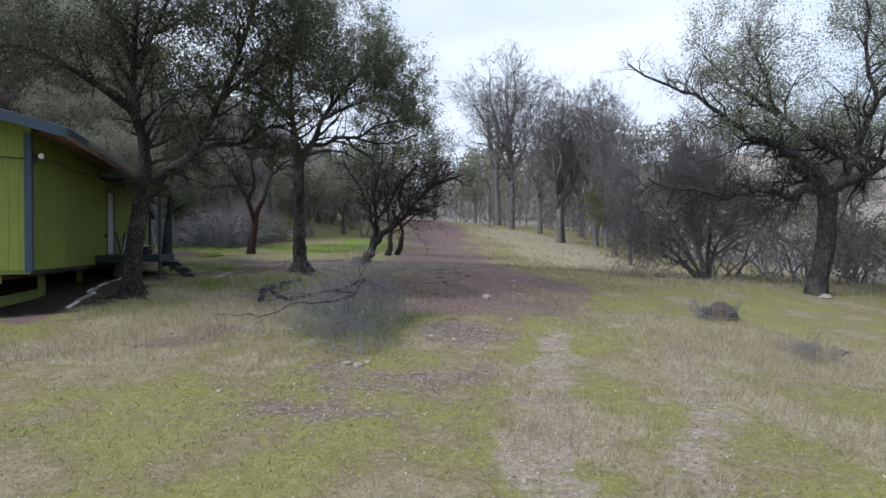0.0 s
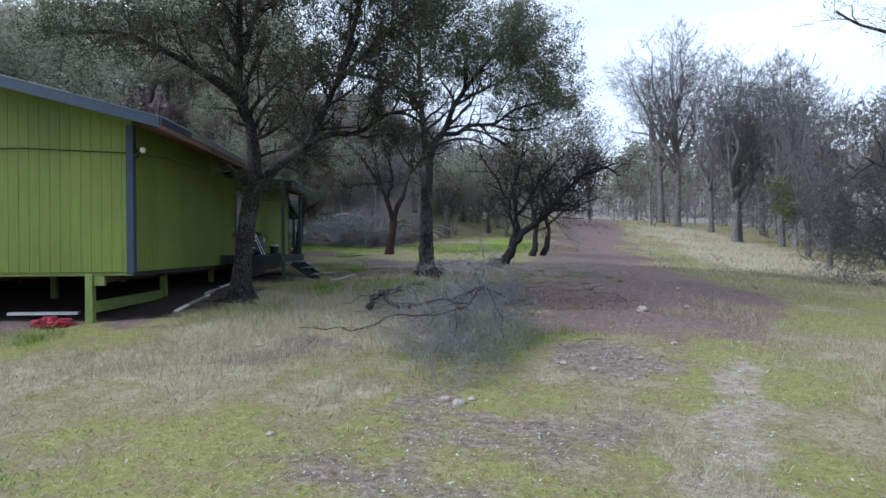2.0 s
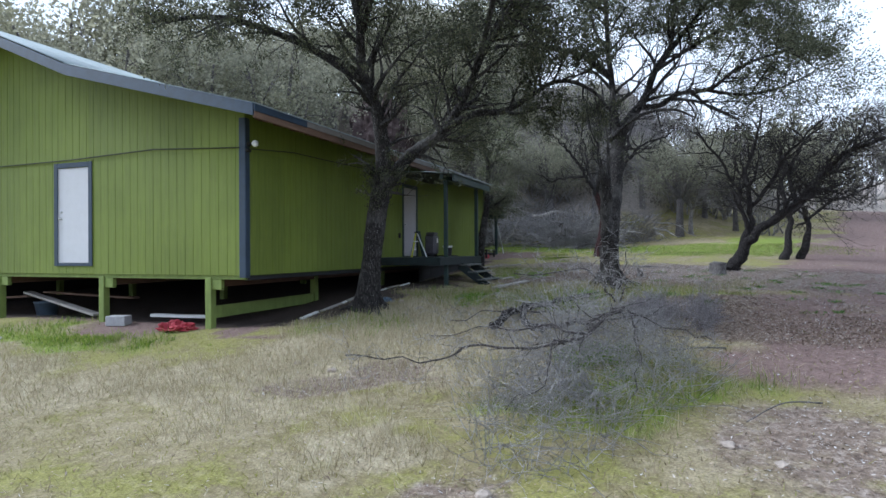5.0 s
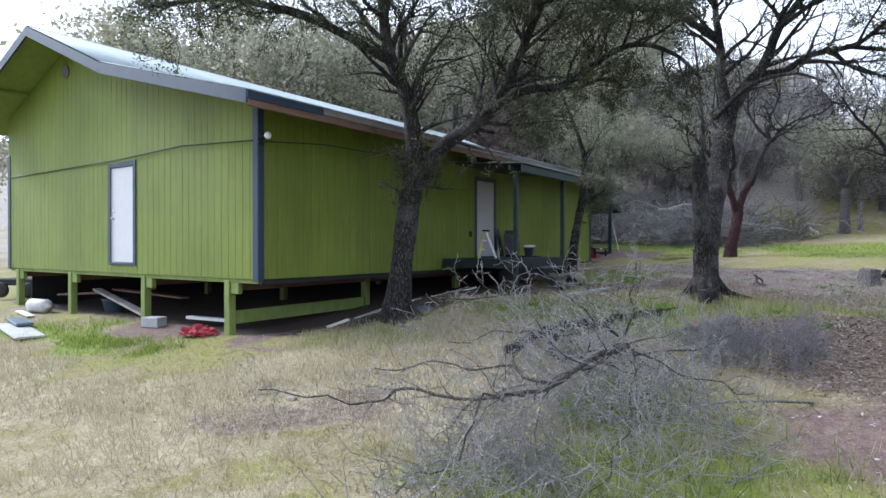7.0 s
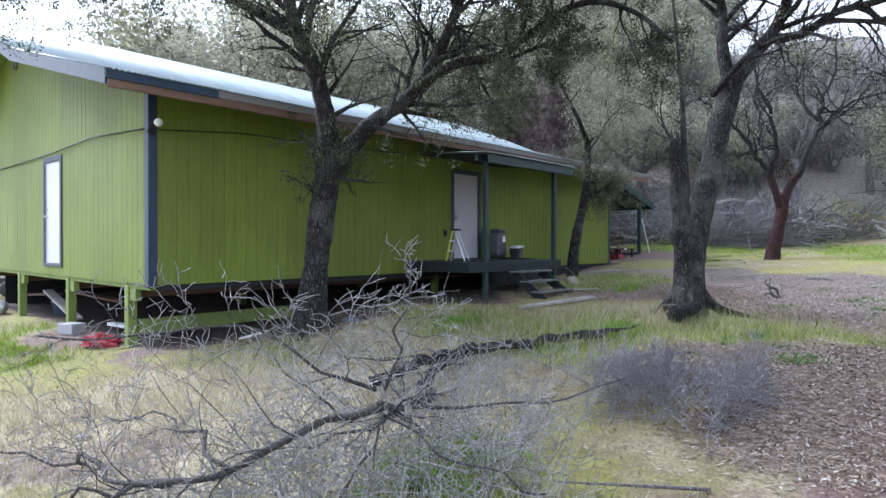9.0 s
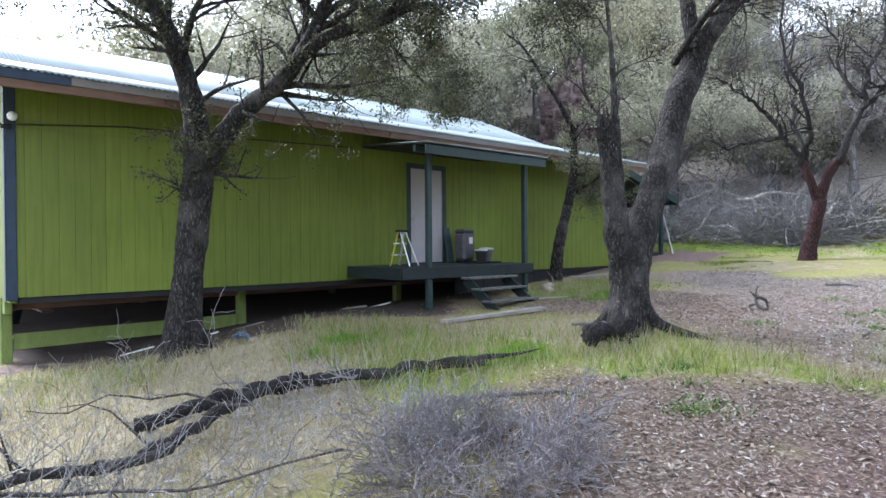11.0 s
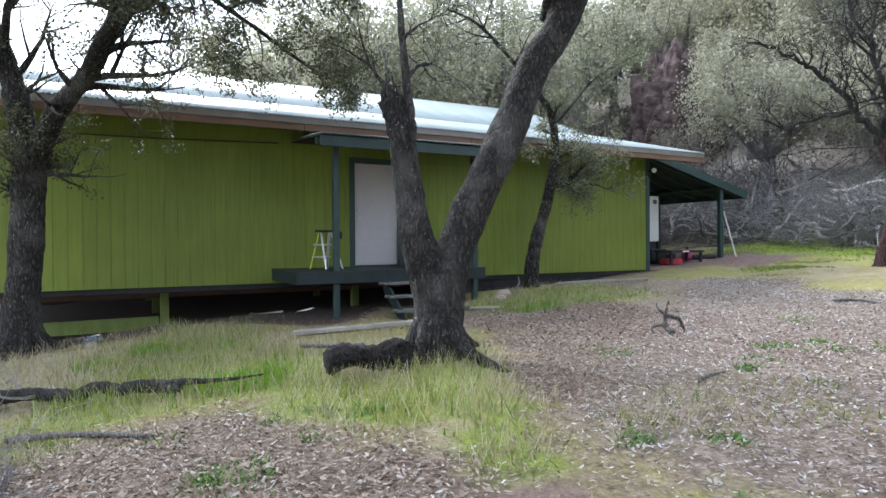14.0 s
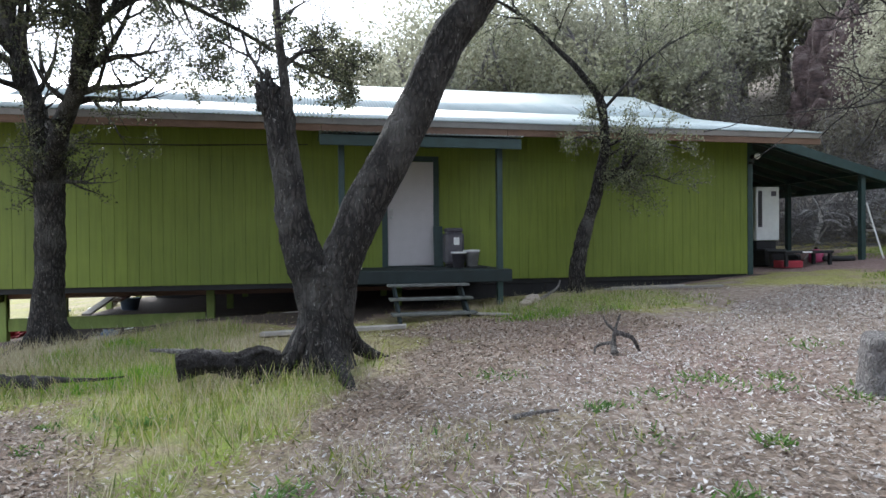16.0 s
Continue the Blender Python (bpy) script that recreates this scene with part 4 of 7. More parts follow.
def oak_by_house():
    g = Grower(11, 3, (5, 4, 4), 0.55, wiggle=0.28, lean=(0, 0, 0.15))
    z = ground_z(1.65, 1.76)
    trunk = g.stem([(1.62, 1.80, z - 0.25), (1.65, 1.76, z + 0.35), (1.72, 1.85, 1.3), (1.85, 1.90, 2.2), (1.96, 1.94, 2.75)], 0.205, 0.19, n=14, sides=26, flare=1.1, rough=0.18)
    roots(g, 1.64, 1.79, 0.26, 0.65, 6)
    l1 = g.stem([(1.90, 1.92, 2.4), (2.4, 2.28, 3.15), (2.89, 2.67, 3.6), (3.27, 2.96, 4.3), (3.7, 3.1, 5.3), (4.3, 3.3, 6.6)], 0.145, 0.05, n=8, sides=16, rough=0.17)
    l2 = g.stem([(1.92, 1.93, 2.4), (1.97, 1.8, 3.3), (1.94, 1.62, 3.94), (1.76, 1.36, 4.7), (1.85, 1.1, 5.6), (2.0, 0.6, 7.2)], 0.175, 0.06, n=8, sides=16, rough=0.17)
    l3 = g.stem([(2.85, 2.63, 3.6), (3.55, 2.92, 4.02), (4.1, 3.25, 4.1), (4.53, 3.37, 4.32), (5.0, 3.7, 4.70), (5.45, 3.9, 4.76), (5.9, 4.2, 4.55), (6.2, 4.6, 4.2)], 0.085, 0.025, n=6, sides=12, rough=0.2)
    l9 = g.stem([(4.1, 3.25, 4.1), (4.5, 3.1, 3.98), (4.95, 3.3, 4.12), (5.3, 3.3, 3.9)], 0.04, 0.012, n=5, sides=9, rough=0.2)
    l6 = g.stem([(3.2, 2.9, 4.2), (3.0, 3.6, 4.8), (2.6, 4.5, 4.6), (2.3, 5.6, 4.1), (2.2, 6.3, 3.9)], 0.05, 0.015)
    l4 = g.stem([(1.78, 1.36, 4.5), (0.9, 0.6, 5.1), (0.1, -0.6, 5.3), (-0.4, -1.8, 4.9)], 0.09, 0.03)
    l7 = g.stem([(1.85, 1.1, 5.6), (1.3, 1.5, 7.0), (0.7, 2.2, 8.4), (0.3, 2.8, 9.6)], 0.08, 0.03)
    l8 = g.stem([(3.68, 3.09, 5.25), (4.3, 2.2, 6.6), (4.8, 1.2, 8.0), (5.0, 0.4, 9.0)], 0.07, 0.03)
    l10 = g.stem([(3.68, 3.09, 5.25), (4.4, 2.4, 5.8), (5.0, 1.7, 6.1), (5.7, 1.1, 6.3)], 0.06, 0.02, n=5, sides=9, rough=0.15)
    l5 = g.stem([(1.95, 1.1, 5.5), (2.6, 0.2, 6.6), (3.4, -0.8, 7.4)], 0.07, 0.03)
    for s, c, ln in ((l1, 15, 1.6), (l2, 14, 1.7), (l3, 13, 1.1), (l4, 11, 1.3), (l5, 9, 1.6), (l6, 14, 0.8), (l7, 12, 2.0), (l8, 15, 2.1), (l9, 6, 0.6), (l10, 15, 1.5)):
        g.clothe(*s, c, ln)
    g.clothe(*trunk, 18, 0.7, 1, 0.68)
    g.clothe(*l1, 9, 0.9, 1, 0.0)
    g.clothe(*l2, 9, 0.9, 1, 0.0)
    return finish_tree(g, "oak_tree", "leaning grey-barked live oak growing against the cabin wall", "tree", M_BARK, M_LEAF, g.leaves(38, 0.021, 0.055, 0.92, lambda p: p[0] < 3.6 or p[2] > 4.8, 0.6), "oaks by the cabin",
                       top=g.leaves(28, 0.032, 0.18, 0.9, lambda p: p[2] > 5.5, 0.0))


def oak_split():
    g = Grower(12, 3, (5, 4, 4), 0.55, wiggle=0.3, lean=(0, 0, 0.15), sides=(12, 7, 4, 3))
    z = ground_z(6.03, 5.8)
    g.stem([(6.04, 5.80, z - 0.3), (6.03, 5.80, z + 0.15), (6.02, 5.80, 0.75), (6.01, 5.81, 1.22)], 0.25, 0.225, n=16, sides=36, flare=1.3, knots=0.0, rough=0.15)
    roots(g, 6.03, 5.80, 0.34, 0.95, 7)
    limb = g.stem([(6.02, 5.85, 0.6), (6.02, 5.95, 1.2), (6.04, 6.18, 1.75), (6.07, 6.60, 2.55), (6.08, 6.98, 3.35), (6.10, 7.29, 3.8), (6.15, 7.5, 4.3)], 0.205, 0.178, n=12, sides=30, knots=0.0, rough=0.14)
    snag = g.stem([(6.03, 5.74, 0.6), (6.02, 5.66, 1.15), (6.01, 5.55, 1.6), (6.0, 5.48, 2.0), (6.0, 5.40, 2.5), (5.99, 5.31, 2.84)], 0.185, 0.115, n=12, sides=28, knots=0.0, rough=0.32)
    for k in range(7):
        a = k * 0.95
        r = 0.05 + 0.02 * (k % 2)
        g.stem([(5.99 + r * math.cos(a), 5.33 + r * math.sin(a), 2.66), (5.99 + r * math.cos(a), 5.29 + r * math.sin(a), 2.88), (5.99 + r * 0.8 * math.cos(a), 5.26 + r * 0.8 * math.sin(a), 2.93 + 0.045 * (k * 3 % 5))], 0.05, 0.006, 4, 6, rough=0.3)
    thin = g.stem([(6.0, 5.50, 2.15), (6.03, 5.50, 2.5), (6.05, 5.47, 2.8), (6.05, 5.44, 3.1), (6.05, 5.40, 3.5), (6.0, 5.38, 4.2), (5.9, 5.34, 5.2)], 0.075, 0.016, n=6, sides=10, rough=0.25)
    u1 = g.stem([(6.13, 7.44, 4.1), (5.98, 7.48, 4.8), (5.95, 7.5, 5.5), (5.86, 7.42, 6.4), (5.85, 7.2, 7.6)], 0.13, 0.04, n=6, sides=12, rough=0.18)
    u2 = g.stem([(6.13, 7.46, 4.15), (6.45, 7.75, 4.75), (6.75, 7.92, 5.2), (7.0, 8.0, 5.9), (7.4, 8.25, 6.6), (7.5, 8.5, 7.8)], 0.15, 0.05, n=6, sides=12, rough=0.18)
    u3 = g.stem([(6.55, 7.8, 4.95), (7.1, 8.05, 5.0), (7.6, 8.2, 5.3), (8.4, 8.1, 5.35), (9.1, 7.9, 5.8), (10.2, 7.5, 6.0)], 0.09, 0.03, n=6, sides=10, rough=0.18)
    u6 = g.stem([(7.0, 8.0, 5.9), (7.7, 8.3, 6.9), (8.6, 8.3, 8.0), (9.4, 8.0, 8.8)], 0.08, 0.03, n=6, sides=10, rough=0.15)
    u7 = g.stem([(7.4, 8.15, 5.2), (8.2, 9.1, 5.2), (9.2, 9.8, 4.8)], 0.05, 0.02, n=6, sides=9, rough=0.15)
    u4 = g.stem([(5.93, 7.48, 5.7), (5.0, 6.7, 6.3), (3.4, 5.6, 6.3), (2.6, 5.0, 5.7)], 0.08, 0.03)
    u5 = g.stem([(5.86, 7.3, 4.0), (6.6, 6.9, 4.5), (7.4, 6.3, 4.5), (8.0, 5.6, 4.1)], 0.06, 0.02)
    u9 = g.stem([(7.0, 8.0, 5.9), (7.8, 7.7, 6.3), (8.6, 7.2, 6.6), (9.6, 6.8, 7.3)], 0.06, 0.02, n=6, sides=9, rough=0.15)
    u10 = g.stem([(8.2, 8.12, 5.34), (9.2, 8.5, 5.2), (10.2, 8.8, 5.4), (11.2, 8.9, 5.9)], 0.05, 0.018, n=6, sides=9, rough=0.15)
    u8 = g.stem([(5.86, 7.4, 6.4), (5.9, 6.6, 7.9), (6.2, 5.8, 9.4)], 0.07, 0.03)
    for s, c, ln in ((u10, 14, 1.5), (u9, 13, 1.6), (u8, 13, 2.0), (u1, 12, 1.9), (u2, 9, 1.8), (u3, 13, 1.7), (u6, 12, 1.8), (u7, 8, 1.1), (u4, 9, 1.3), (u5, 6, 0.8), (thin, 5, 0.8)):
        g.clothe(*s, c, ln)
    return finish_tree(g, "oak_tree", "thick live oak with a forked trunk and one splintered broken stem", "tree", M_BARK, M_LEAFNEAR, g.leaves(38, 0.025, 0.065, 0.92, lambda p: p[2] > 5.9 and (p[0] > 8.0 or p[2] > 6.7), 0.03), "oaks by the cabin",
                       top=g.leaves(26, 0.03, 0.18, 0.85, lambda p: p[2] > 6.9 or (p[0] > 8.2 and p[1] < 7.8 and p[2] > 5.8) or (p[0] > 8.9 and p[2] > 4.9), 0.0))


def oak_small():
    g = Grower(13, 3, (4, 4, 3), 0.55, wiggle=0.3, lean=(0, 0, 0.1))
    z = ground_z(1.3, 10.6)
    t = g.stem([(1.3, 10.42, z - 0.2), (1.3, 10.42, 0.6), (1.32, 10.45, 1.1), (1.35, 10.56, 1.6), (1.38, 10.76, 2.2), (1.42, 10.82, 2.6), (1.45, 10.93, 3.2), (1.5, 10.84, 3.9), (1.5, 10.62, 4.3)], 0.155, 0.07, n=7, sides=16, flare=0.4, rough=0.2)
    a = g.stem([(1.5, 10.64, 4.25), (1.5, 10.3, 4.62), (1.5, 10.0, 4.87), (1.5, 9.5, 5.3), (1.6, 8.9, 5.6), (1.8, 8.2, 5.65)], 0.065, 0.018, n=5, sides=9, rough=0.15)
    b = g.stem([(1.5, 10.86, 3.8), (1.6, 11.2, 4.2), (1.65, 11.9, 4.9), (1.7, 13.0, 5.5)], 0.035, 0.012)
    c = g.stem([(1.42, 10.80, 2.5), (1.5, 11.0, 2.66), (1.55, 11.2, 2.72), (1.6, 11.3, 2.70)], 0.085, 0.06, n=5, sides=12, rough=0.2)
    d = g.stem([(1.45, 10.93, 3.15), (1.6, 11.3, 3.3), (1.7, 11.8, 3.25), (1.75, 12.4, 3.1)], 0.03, 0.01)
    e = g.stem([(1.45, 10.9, 3.25), (1.6, 10.6, 3.35), (1.7, 10.2, 3.25)], 0.025, 0.01)
    g.clothe(*d, 12, 0.5, 1, 0.1)
    g.clothe(*e, 8, 0.45, 1, 0.1)
    for s, n, ln in ((a, 8, 1.0), (b, 8, 1.0), (c, 8, 0.9), (t, 4, 0.5)):
        g.clothe(*s, n, ln, 0, 0.45)
    g.clothe(*c, 6, 0.5, 1)
    return finish_tree(g, "oak_tree", "slender crooked live oak close to the cabin wall", "tree", M_BARK, M_LEAFNEAR, g.leaves(24, 0.022, 0.06, 0.85), "oaks by the cabin")


def manzanita():
    g = Grower(14, 3, (5, 4, 4), 0.55, wiggle=0.35, lean=(0, 0, 0.12))
    x, y = 4.44, 17.6
    z = ground_z(x, y)
    c, q = 0.61, 0.79
    at = lambda u, h, w=0.0: (x + c * u - q * w, y + q * u + c * w, z + h)
    g.stem([at(-0.12, -0.2), at(-0.05, 0.35), at(0.1, 0.9), at(0.27, 1.65)], 0.19, 0.17, n=8, sides=18, flare=0.9, rough=0.22)
    g.stem([at(0.25, 1.5), at(0.02, 2.1), at(-0.16, 2.7, 0.1)], 0.14, 0.10, n=8, sides=14, rough=0.2)
    g.stem([at(0.25, 1.5), at(0.42, 2.1), at(0.7, 2.7, -0.1)], 0.15, 0.11, n=8, sides=14, rough=0.2)
    trunk, g.wood = g.wood, Soup()
    for pts, r, k, ln in ((((-0.16, 2.6, 0.1), (-0.3, 3.0, 0.2), (-0.55, 3.3, 0.2), (-0.9, 3.9, 0.3), (-1.36, 4.4, 0.4), (-1.7, 4.5, 0.3), (-2.2, 4.85, 0.2), (-2.9, 4.9, 0.0)), 0.085, 14, 1.0),
                          (((-0.16, 2.65, 0.1), (-0.2, 3.2, -0.2), (-0.3, 3.6, -0.4), (-0.6, 4.7, -0.5), (-0.9, 5.2, -0.4), (-1.05, 6.1, -0.3), (-0.85, 7.6, -0.2)), 0.085, 14, 1.3),
                          (((0.0, 2.5, 0.1), (0.15, 3.1, 0.5), (0.05, 3.9, 0.9), (0.35, 4.6, 1.2), (0.3, 5.6, 1.4), (0.6, 7.0, 1.6)), 0.075, 13, 1.3),
                          (((0.7, 2.6, -0.1), (0.9, 3.2, -0.2), (1.36, 4.2, -0.2), (1.4, 4.8, -0.3), (1.6, 5.3, -0.2), (2.2, 6.1, 0.0), (2.4, 7.4, 0.2)), 0.11, 14, 1.4),
                          (((1.3, 4.05, -0.2), (1.7, 4.5, -0.4), (2.3, 5.0, -0.6), (3.2, 5.2, -0.7), (4.0, 5.7, -0.8)), 0.065, 12, 1.1),
                          (((1.38, 4.4, -0.2), (1.1, 5.2, 0.3), (1.2, 6.2, 0.6), (0.9, 7.3, 0.9)), 0.06, 11, 1.2),
                          (((-0.5, 3.3, 0.2), (-1.0, 3.4, 0.8), (-1.6, 3.2, 1.2), (-2.2, 3.5, 1.5)), 0.045, 9, 0.9)):
        s = g.stem(jag(g, [at(*p) for p in pts], 0.07), r, 0.02, n=2, sides=10, rough=0.2)
        g.clothe(*s, k, ln, 0, 0.25)
    tree = finish_tree(g, "madrone_tree", "spreading tree with a dark red trunk and sparse leaves", "tree", M_BARKDARK, M_LEAFGREY, g.leaves(6, 0.03, 0.14, 0.10), wood="limb_frame")
    part("trunk", trunk.mesh("trunk", True), M_BARKRED, tree, "dark red smooth bark")
    return tree


def crooked_tree(seed, stems, label, keep):
    """A small tree of crooked stems: each a line of points, a radius, its side branches and their length."""
    g = Grower(seed, 3, (5, 4, 4), 0.55, wiggle=0.42, lean=(0, 0, 0.08))
    for k, (pts, r, count, ln) in enumerate(stems):
        pts = [(px, py, pz if pz is not None else ground_z(px, py) - 0.2) for px, py, pz in pts]
        s = g.stem(jag(g, pts, 0.06), r, 0.022, n=3, sides=12, flare=0.35 if pts[0][2] < 0.9 else 0.0, rough=0.22)
        g.clothe(*s, count, ln, 0, 0.42 if pts[0][2] < 0.9 else 0.15)
    return finish_tree(g, "madrone_tree", label, "tree", M_BARKDARK, M_LEAFDARK, g.leaves(7, 0.034, 0.11, keep, lambda p: p[0] > 10.6, keep * 0.5))


def crooked_trees():
    crooked_tree(15, (
        ([(9.02, 10.6, None), (9.15, 10.6, 0.75), (9.45, 10.6, 1.35), (9.92, 10.55, 1.83), (10.72, 10.6, 2.47), (11.31, 10.7, 3.17), (11.88, 10.6, 3.77), (12.87, 10.5, 4.14), (13.5, 10.4, 3.85)], 0.19, 26, 1.3),
        ([(9.2, 10.62, 0.85), (9.55, 10.65, 1.75), (9.53, 10.7, 2.37), (9.42, 10.8, 3.42), (9.73, 10.9, 4.45), (9.9, 11.0, 5.4)], 0.11, 20, 1.5),
        ([(9.55, 10.65, 1.6), (9.3, 10.5, 2.2), (9.2, 10.45, 2.9), (8.6, 10.2, 3.9), (8.1, 10.1, 4.7)], 0.075, 17, 1.4),
        ([(10.72, 10.6, 2.47), (10.6, 10.9, 3.3), (11.0, 11.2, 4.2), (11.6, 11.5, 4.9)], 0.07, 15, 1.4),
        ([(9.53, 10.7, 2.37), (10.1, 10.3, 3.1), (10.5, 10.0, 3.9), (11.2, 9.7, 4.6)], 0.07, 15, 1.4),
        ([(11.31, 10.7, 3.17), (11.9, 11.1, 3.5), (12.4, 11.3, 4.3), (12.6, 11.4, 4.9)], 0.05, 13, 1.2)),
        "twisted dark small tree with a leaning trunk and wide crown", 0.18)
    crooked_tree(16, (
        ([(11.2, 16.3, None), (11.35, 16.4, 1.3), (11.45, 16.5, 2.2), (11.1, 16.5, 3.3), (11.3, 16.7, 4.3), (11.0, 16.9, 5.2)], 0.15, 18, 1.5),
        ([(11.7, 16.6, None), (11.95, 16.6, 1.4), (12.05, 16.6, 2.0), (11.85, 16.6, 2.8), (12.5, 16.5, 3.7), (13.4, 16.3, 4.6)], 0.14, 18, 1.5),
        ([(11.4, 16.45, 2.4), (12.2, 16.2, 3.2), (12.6, 15.9, 4.2), (13.0, 15.8, 5.0)], 0.07, 14, 1.4),
        ([(12.0, 16.6, 2.2), (12.9, 16.9, 2.9), (13.8, 17.2, 3.2), (14.6, 17.3, 3.6)], 0.06, 14, 1.3)),
        "twisted dark small tree with two crooked stems beside the dirt track", 0.18)


oak_by_house()
oak_split()
oak_small()
manzanita()
crooked_trees()


def bare_tree(seed, h, fork=0.4):
    """A tall leafless oak at the origin: a straight trunk that parts into rising limbs."""
    g = Grower(seed, 4, (4, 3, 2, 2), 0.60, wiggle=0.36, lean=(0, 0, 0.12), spread_angle=0.8, sides=(9, 5, 3, 3), light=1)
    g.least = 0.011
    base = g.stem([(0, 0, -0.3), (0.06, 0, h * 0.15), (0.12, 0.05, h * 0.28), (0.0, 0.1, h * fork)], h * 0.017, h * 0.013, flare=0.35, sides=10)
    z0, rng = base[0][-1], g.rng
    g.clothe(*base, 6, h * 0.10, 1, 0.45)
    for k in range(6):
        a = k * 1.05 + rng.random() * 0.7
        rr = h * (0.13 + 0.14 * rng.random()) if k else h * 0.04
        top = h * (0.72 + 0.22 * rng.random()) if k else h * 0.97
        foot = z0 - arr((0, 0, h * (0.0, 0.0, 0.06, 0.12, 0.03, 0.09)[k]))
        tip = arr((z0[0] + math.cos(a) * rr, z0[1] + math.sin(a) * rr, top))
        pts = [foot] + [foot + arr(((tip - foot)[0] * t ** 0.8, (tip - foot)[1] * t ** 0.8, (tip - foot)[2] * t)) + g.unit() * h * 0.02 for t in (0.2, 0.4, 0.6, 0.8)] + [tip]
        s = g.stem(pts, h * (0.012 if k else 0.014), 0.012, n=3, sides=7)
        g.clothe(*s, 9, h * 0.15, 0, 0.15)
    return g


def hill_bare_tree(seed, h):
    """A low leafless oak with a wide crown at the origin."""
    g = Grower(seed, 3, (6, 5, 4), 0.6, wiggle=0.42, lean=(0, 0, 0.08), spread_angle=0.95, sides=(7, 4, 3, 3), light=1)
    base = g.stem([(0, 0, -0.3), (0.1, 0, h * 0.12), (0.05, 0.1, h * 0.24)], h * 0.024, h * 0.018, flare=0.4, sides=8)
    z0 = base[0][-1]
    for k in range(6):
        a = k * 1.05 + g.rng.random() * 0.7
        rr, top = h * (0.15 + 0.22 * g.rng.random()), h * (0.6 + 0.35 * g.rng.random())
        s = g.stem([z0, z0 + arr((math.cos(a) * rr * 0.5, math.sin(a) * rr * 0.5, h * 0.2)), arr((math.cos(a) * rr, math.sin(a) * rr, top))], h * 0.013, 0.02, n=4, sides=5)
        g.clothe(*s, 7, h * 0.24, 0, 0.15)
    return g


def leafy_tree(seed, h, per_tip, size, fat=1.0, start=0.25, low=False, light=2):
    """A rounded evergreen oak at the origin."""
    g = Grower(seed, 3, (5, 4, 4), 0.58, wiggle=0.32, lean=(0, 0, 0.18), sides=(8, 4, 3, 3), light=light)
    rng = g.rng
    base = g.stem([(0, 0, -0.3), (0.08, 0.05, h * 0.14), (0.1, 0.1, h * (0.18 if low else 0.32))], h * 0.035, h * 0.026, flare=0.4, sides=8)
    z0 = base[0][-1]
    for k in range(6):
        a = k * 1.05 + rng.random()
        rr = fat * h * (0.20 + 0.15 * rng.random())
        s = g.stem([z0, z0 + arr((math.cos(a) * rr * 0.5, math.sin(a) * rr * 0.5, h * 0.2)), arr((math.cos(a) * rr, math.sin(a) * rr, h * (0.62 + 0.25 * rng.random())))], h * 0.018, 0.03, n=4, sides=6)
        g.clothe(*s, 7, h * 0.20, 0, start)
    return g, g.leaves(per_tip, size, 0.03 * h, 0.9)


def sprawling_oak(seed, h):
    """A wide oak at the origin with long crooked limbs, leafy at their ends."""
    g = Grower(seed, 3, (5, 4, 3), 0.58, wiggle=0.5, lean=(0, 0, 0.05), spread_angle=0.95, sides=(9, 5, 3, 3), light=1)
    rng = g.rng
    base = g.stem([(0, 0, -0.3), (-0.1, 0.05, h * 0.1), (-0.25, 0.1, h * 0.2)], h * 0.034, h * 0.028, flare=0.5, sides=12, rough=0.12)
    z0 = base[0][-1]
    for k in range(9):
        a = k * 0.7 + rng.random() * 0.5
        rr, top = h * (0.32 + 0.28 * rng.random()), h * ((0.32, 0.62, 0.88)[k % 3] + 0.1 * rng.random())
        pts = [z0 + arr((math.cos(a) * rr * t, math.sin(a) * rr * t, (top - z0[2]) * t ** 0.8)) + (g.unit() * h * 0.035 if t else 0) for t in (0, 0.2, 0.4, 0.6, 0.8, 1.0)]
        s = g.stem(pts, h * 0.017, 0.03, n=3, sides=8, rough=0.12)
        g.clothe(*s, 10, h * 0.15, 0, 0.25)
    return g, g.leaves(16, 0.042, 0.011 * h, 0.9, lambda p: p[2] > 0.5 * h, 0.15)


def shrub(seed, h, per_tip, size):
    """A many-stemmed shrub at the origin."""
    g = Grower(seed, 3, (4, 3, 3), 0.6, wiggle=0.4, lean=(0, 0, 0.08), sides=(5, 3, 3, 3), light=2 if per_tip else 1)
    rng = g.rng
    for k in range(9):
        a = k * 0.7 + rng.random()
        rr = h * (0.35 + 0.5 * rng.random())
        fx, fy = 0.12 * h * rng.normal(), 0.12 * h * rng.normal()
        s = g.stem(jag(g, [(fx, fy, -0.2), (fx + math.cos(a) * rr * 0.5, fy + math.sin(a) * rr * 0.5, h * 0.4), (fx + math.cos(a) * rr, fy + math.sin(a) * rr, h * (0.4 + 0.5 * rng.random()))], h * 0.06), h * 0.017, 0.012, n=2, sides=5)
        g.clothe(*s, 6, h * 0.33, 0, 0.3)
    return g, (g.leaves(per_tip, size, 0.04 * h, 0.85) if per_tip else None)


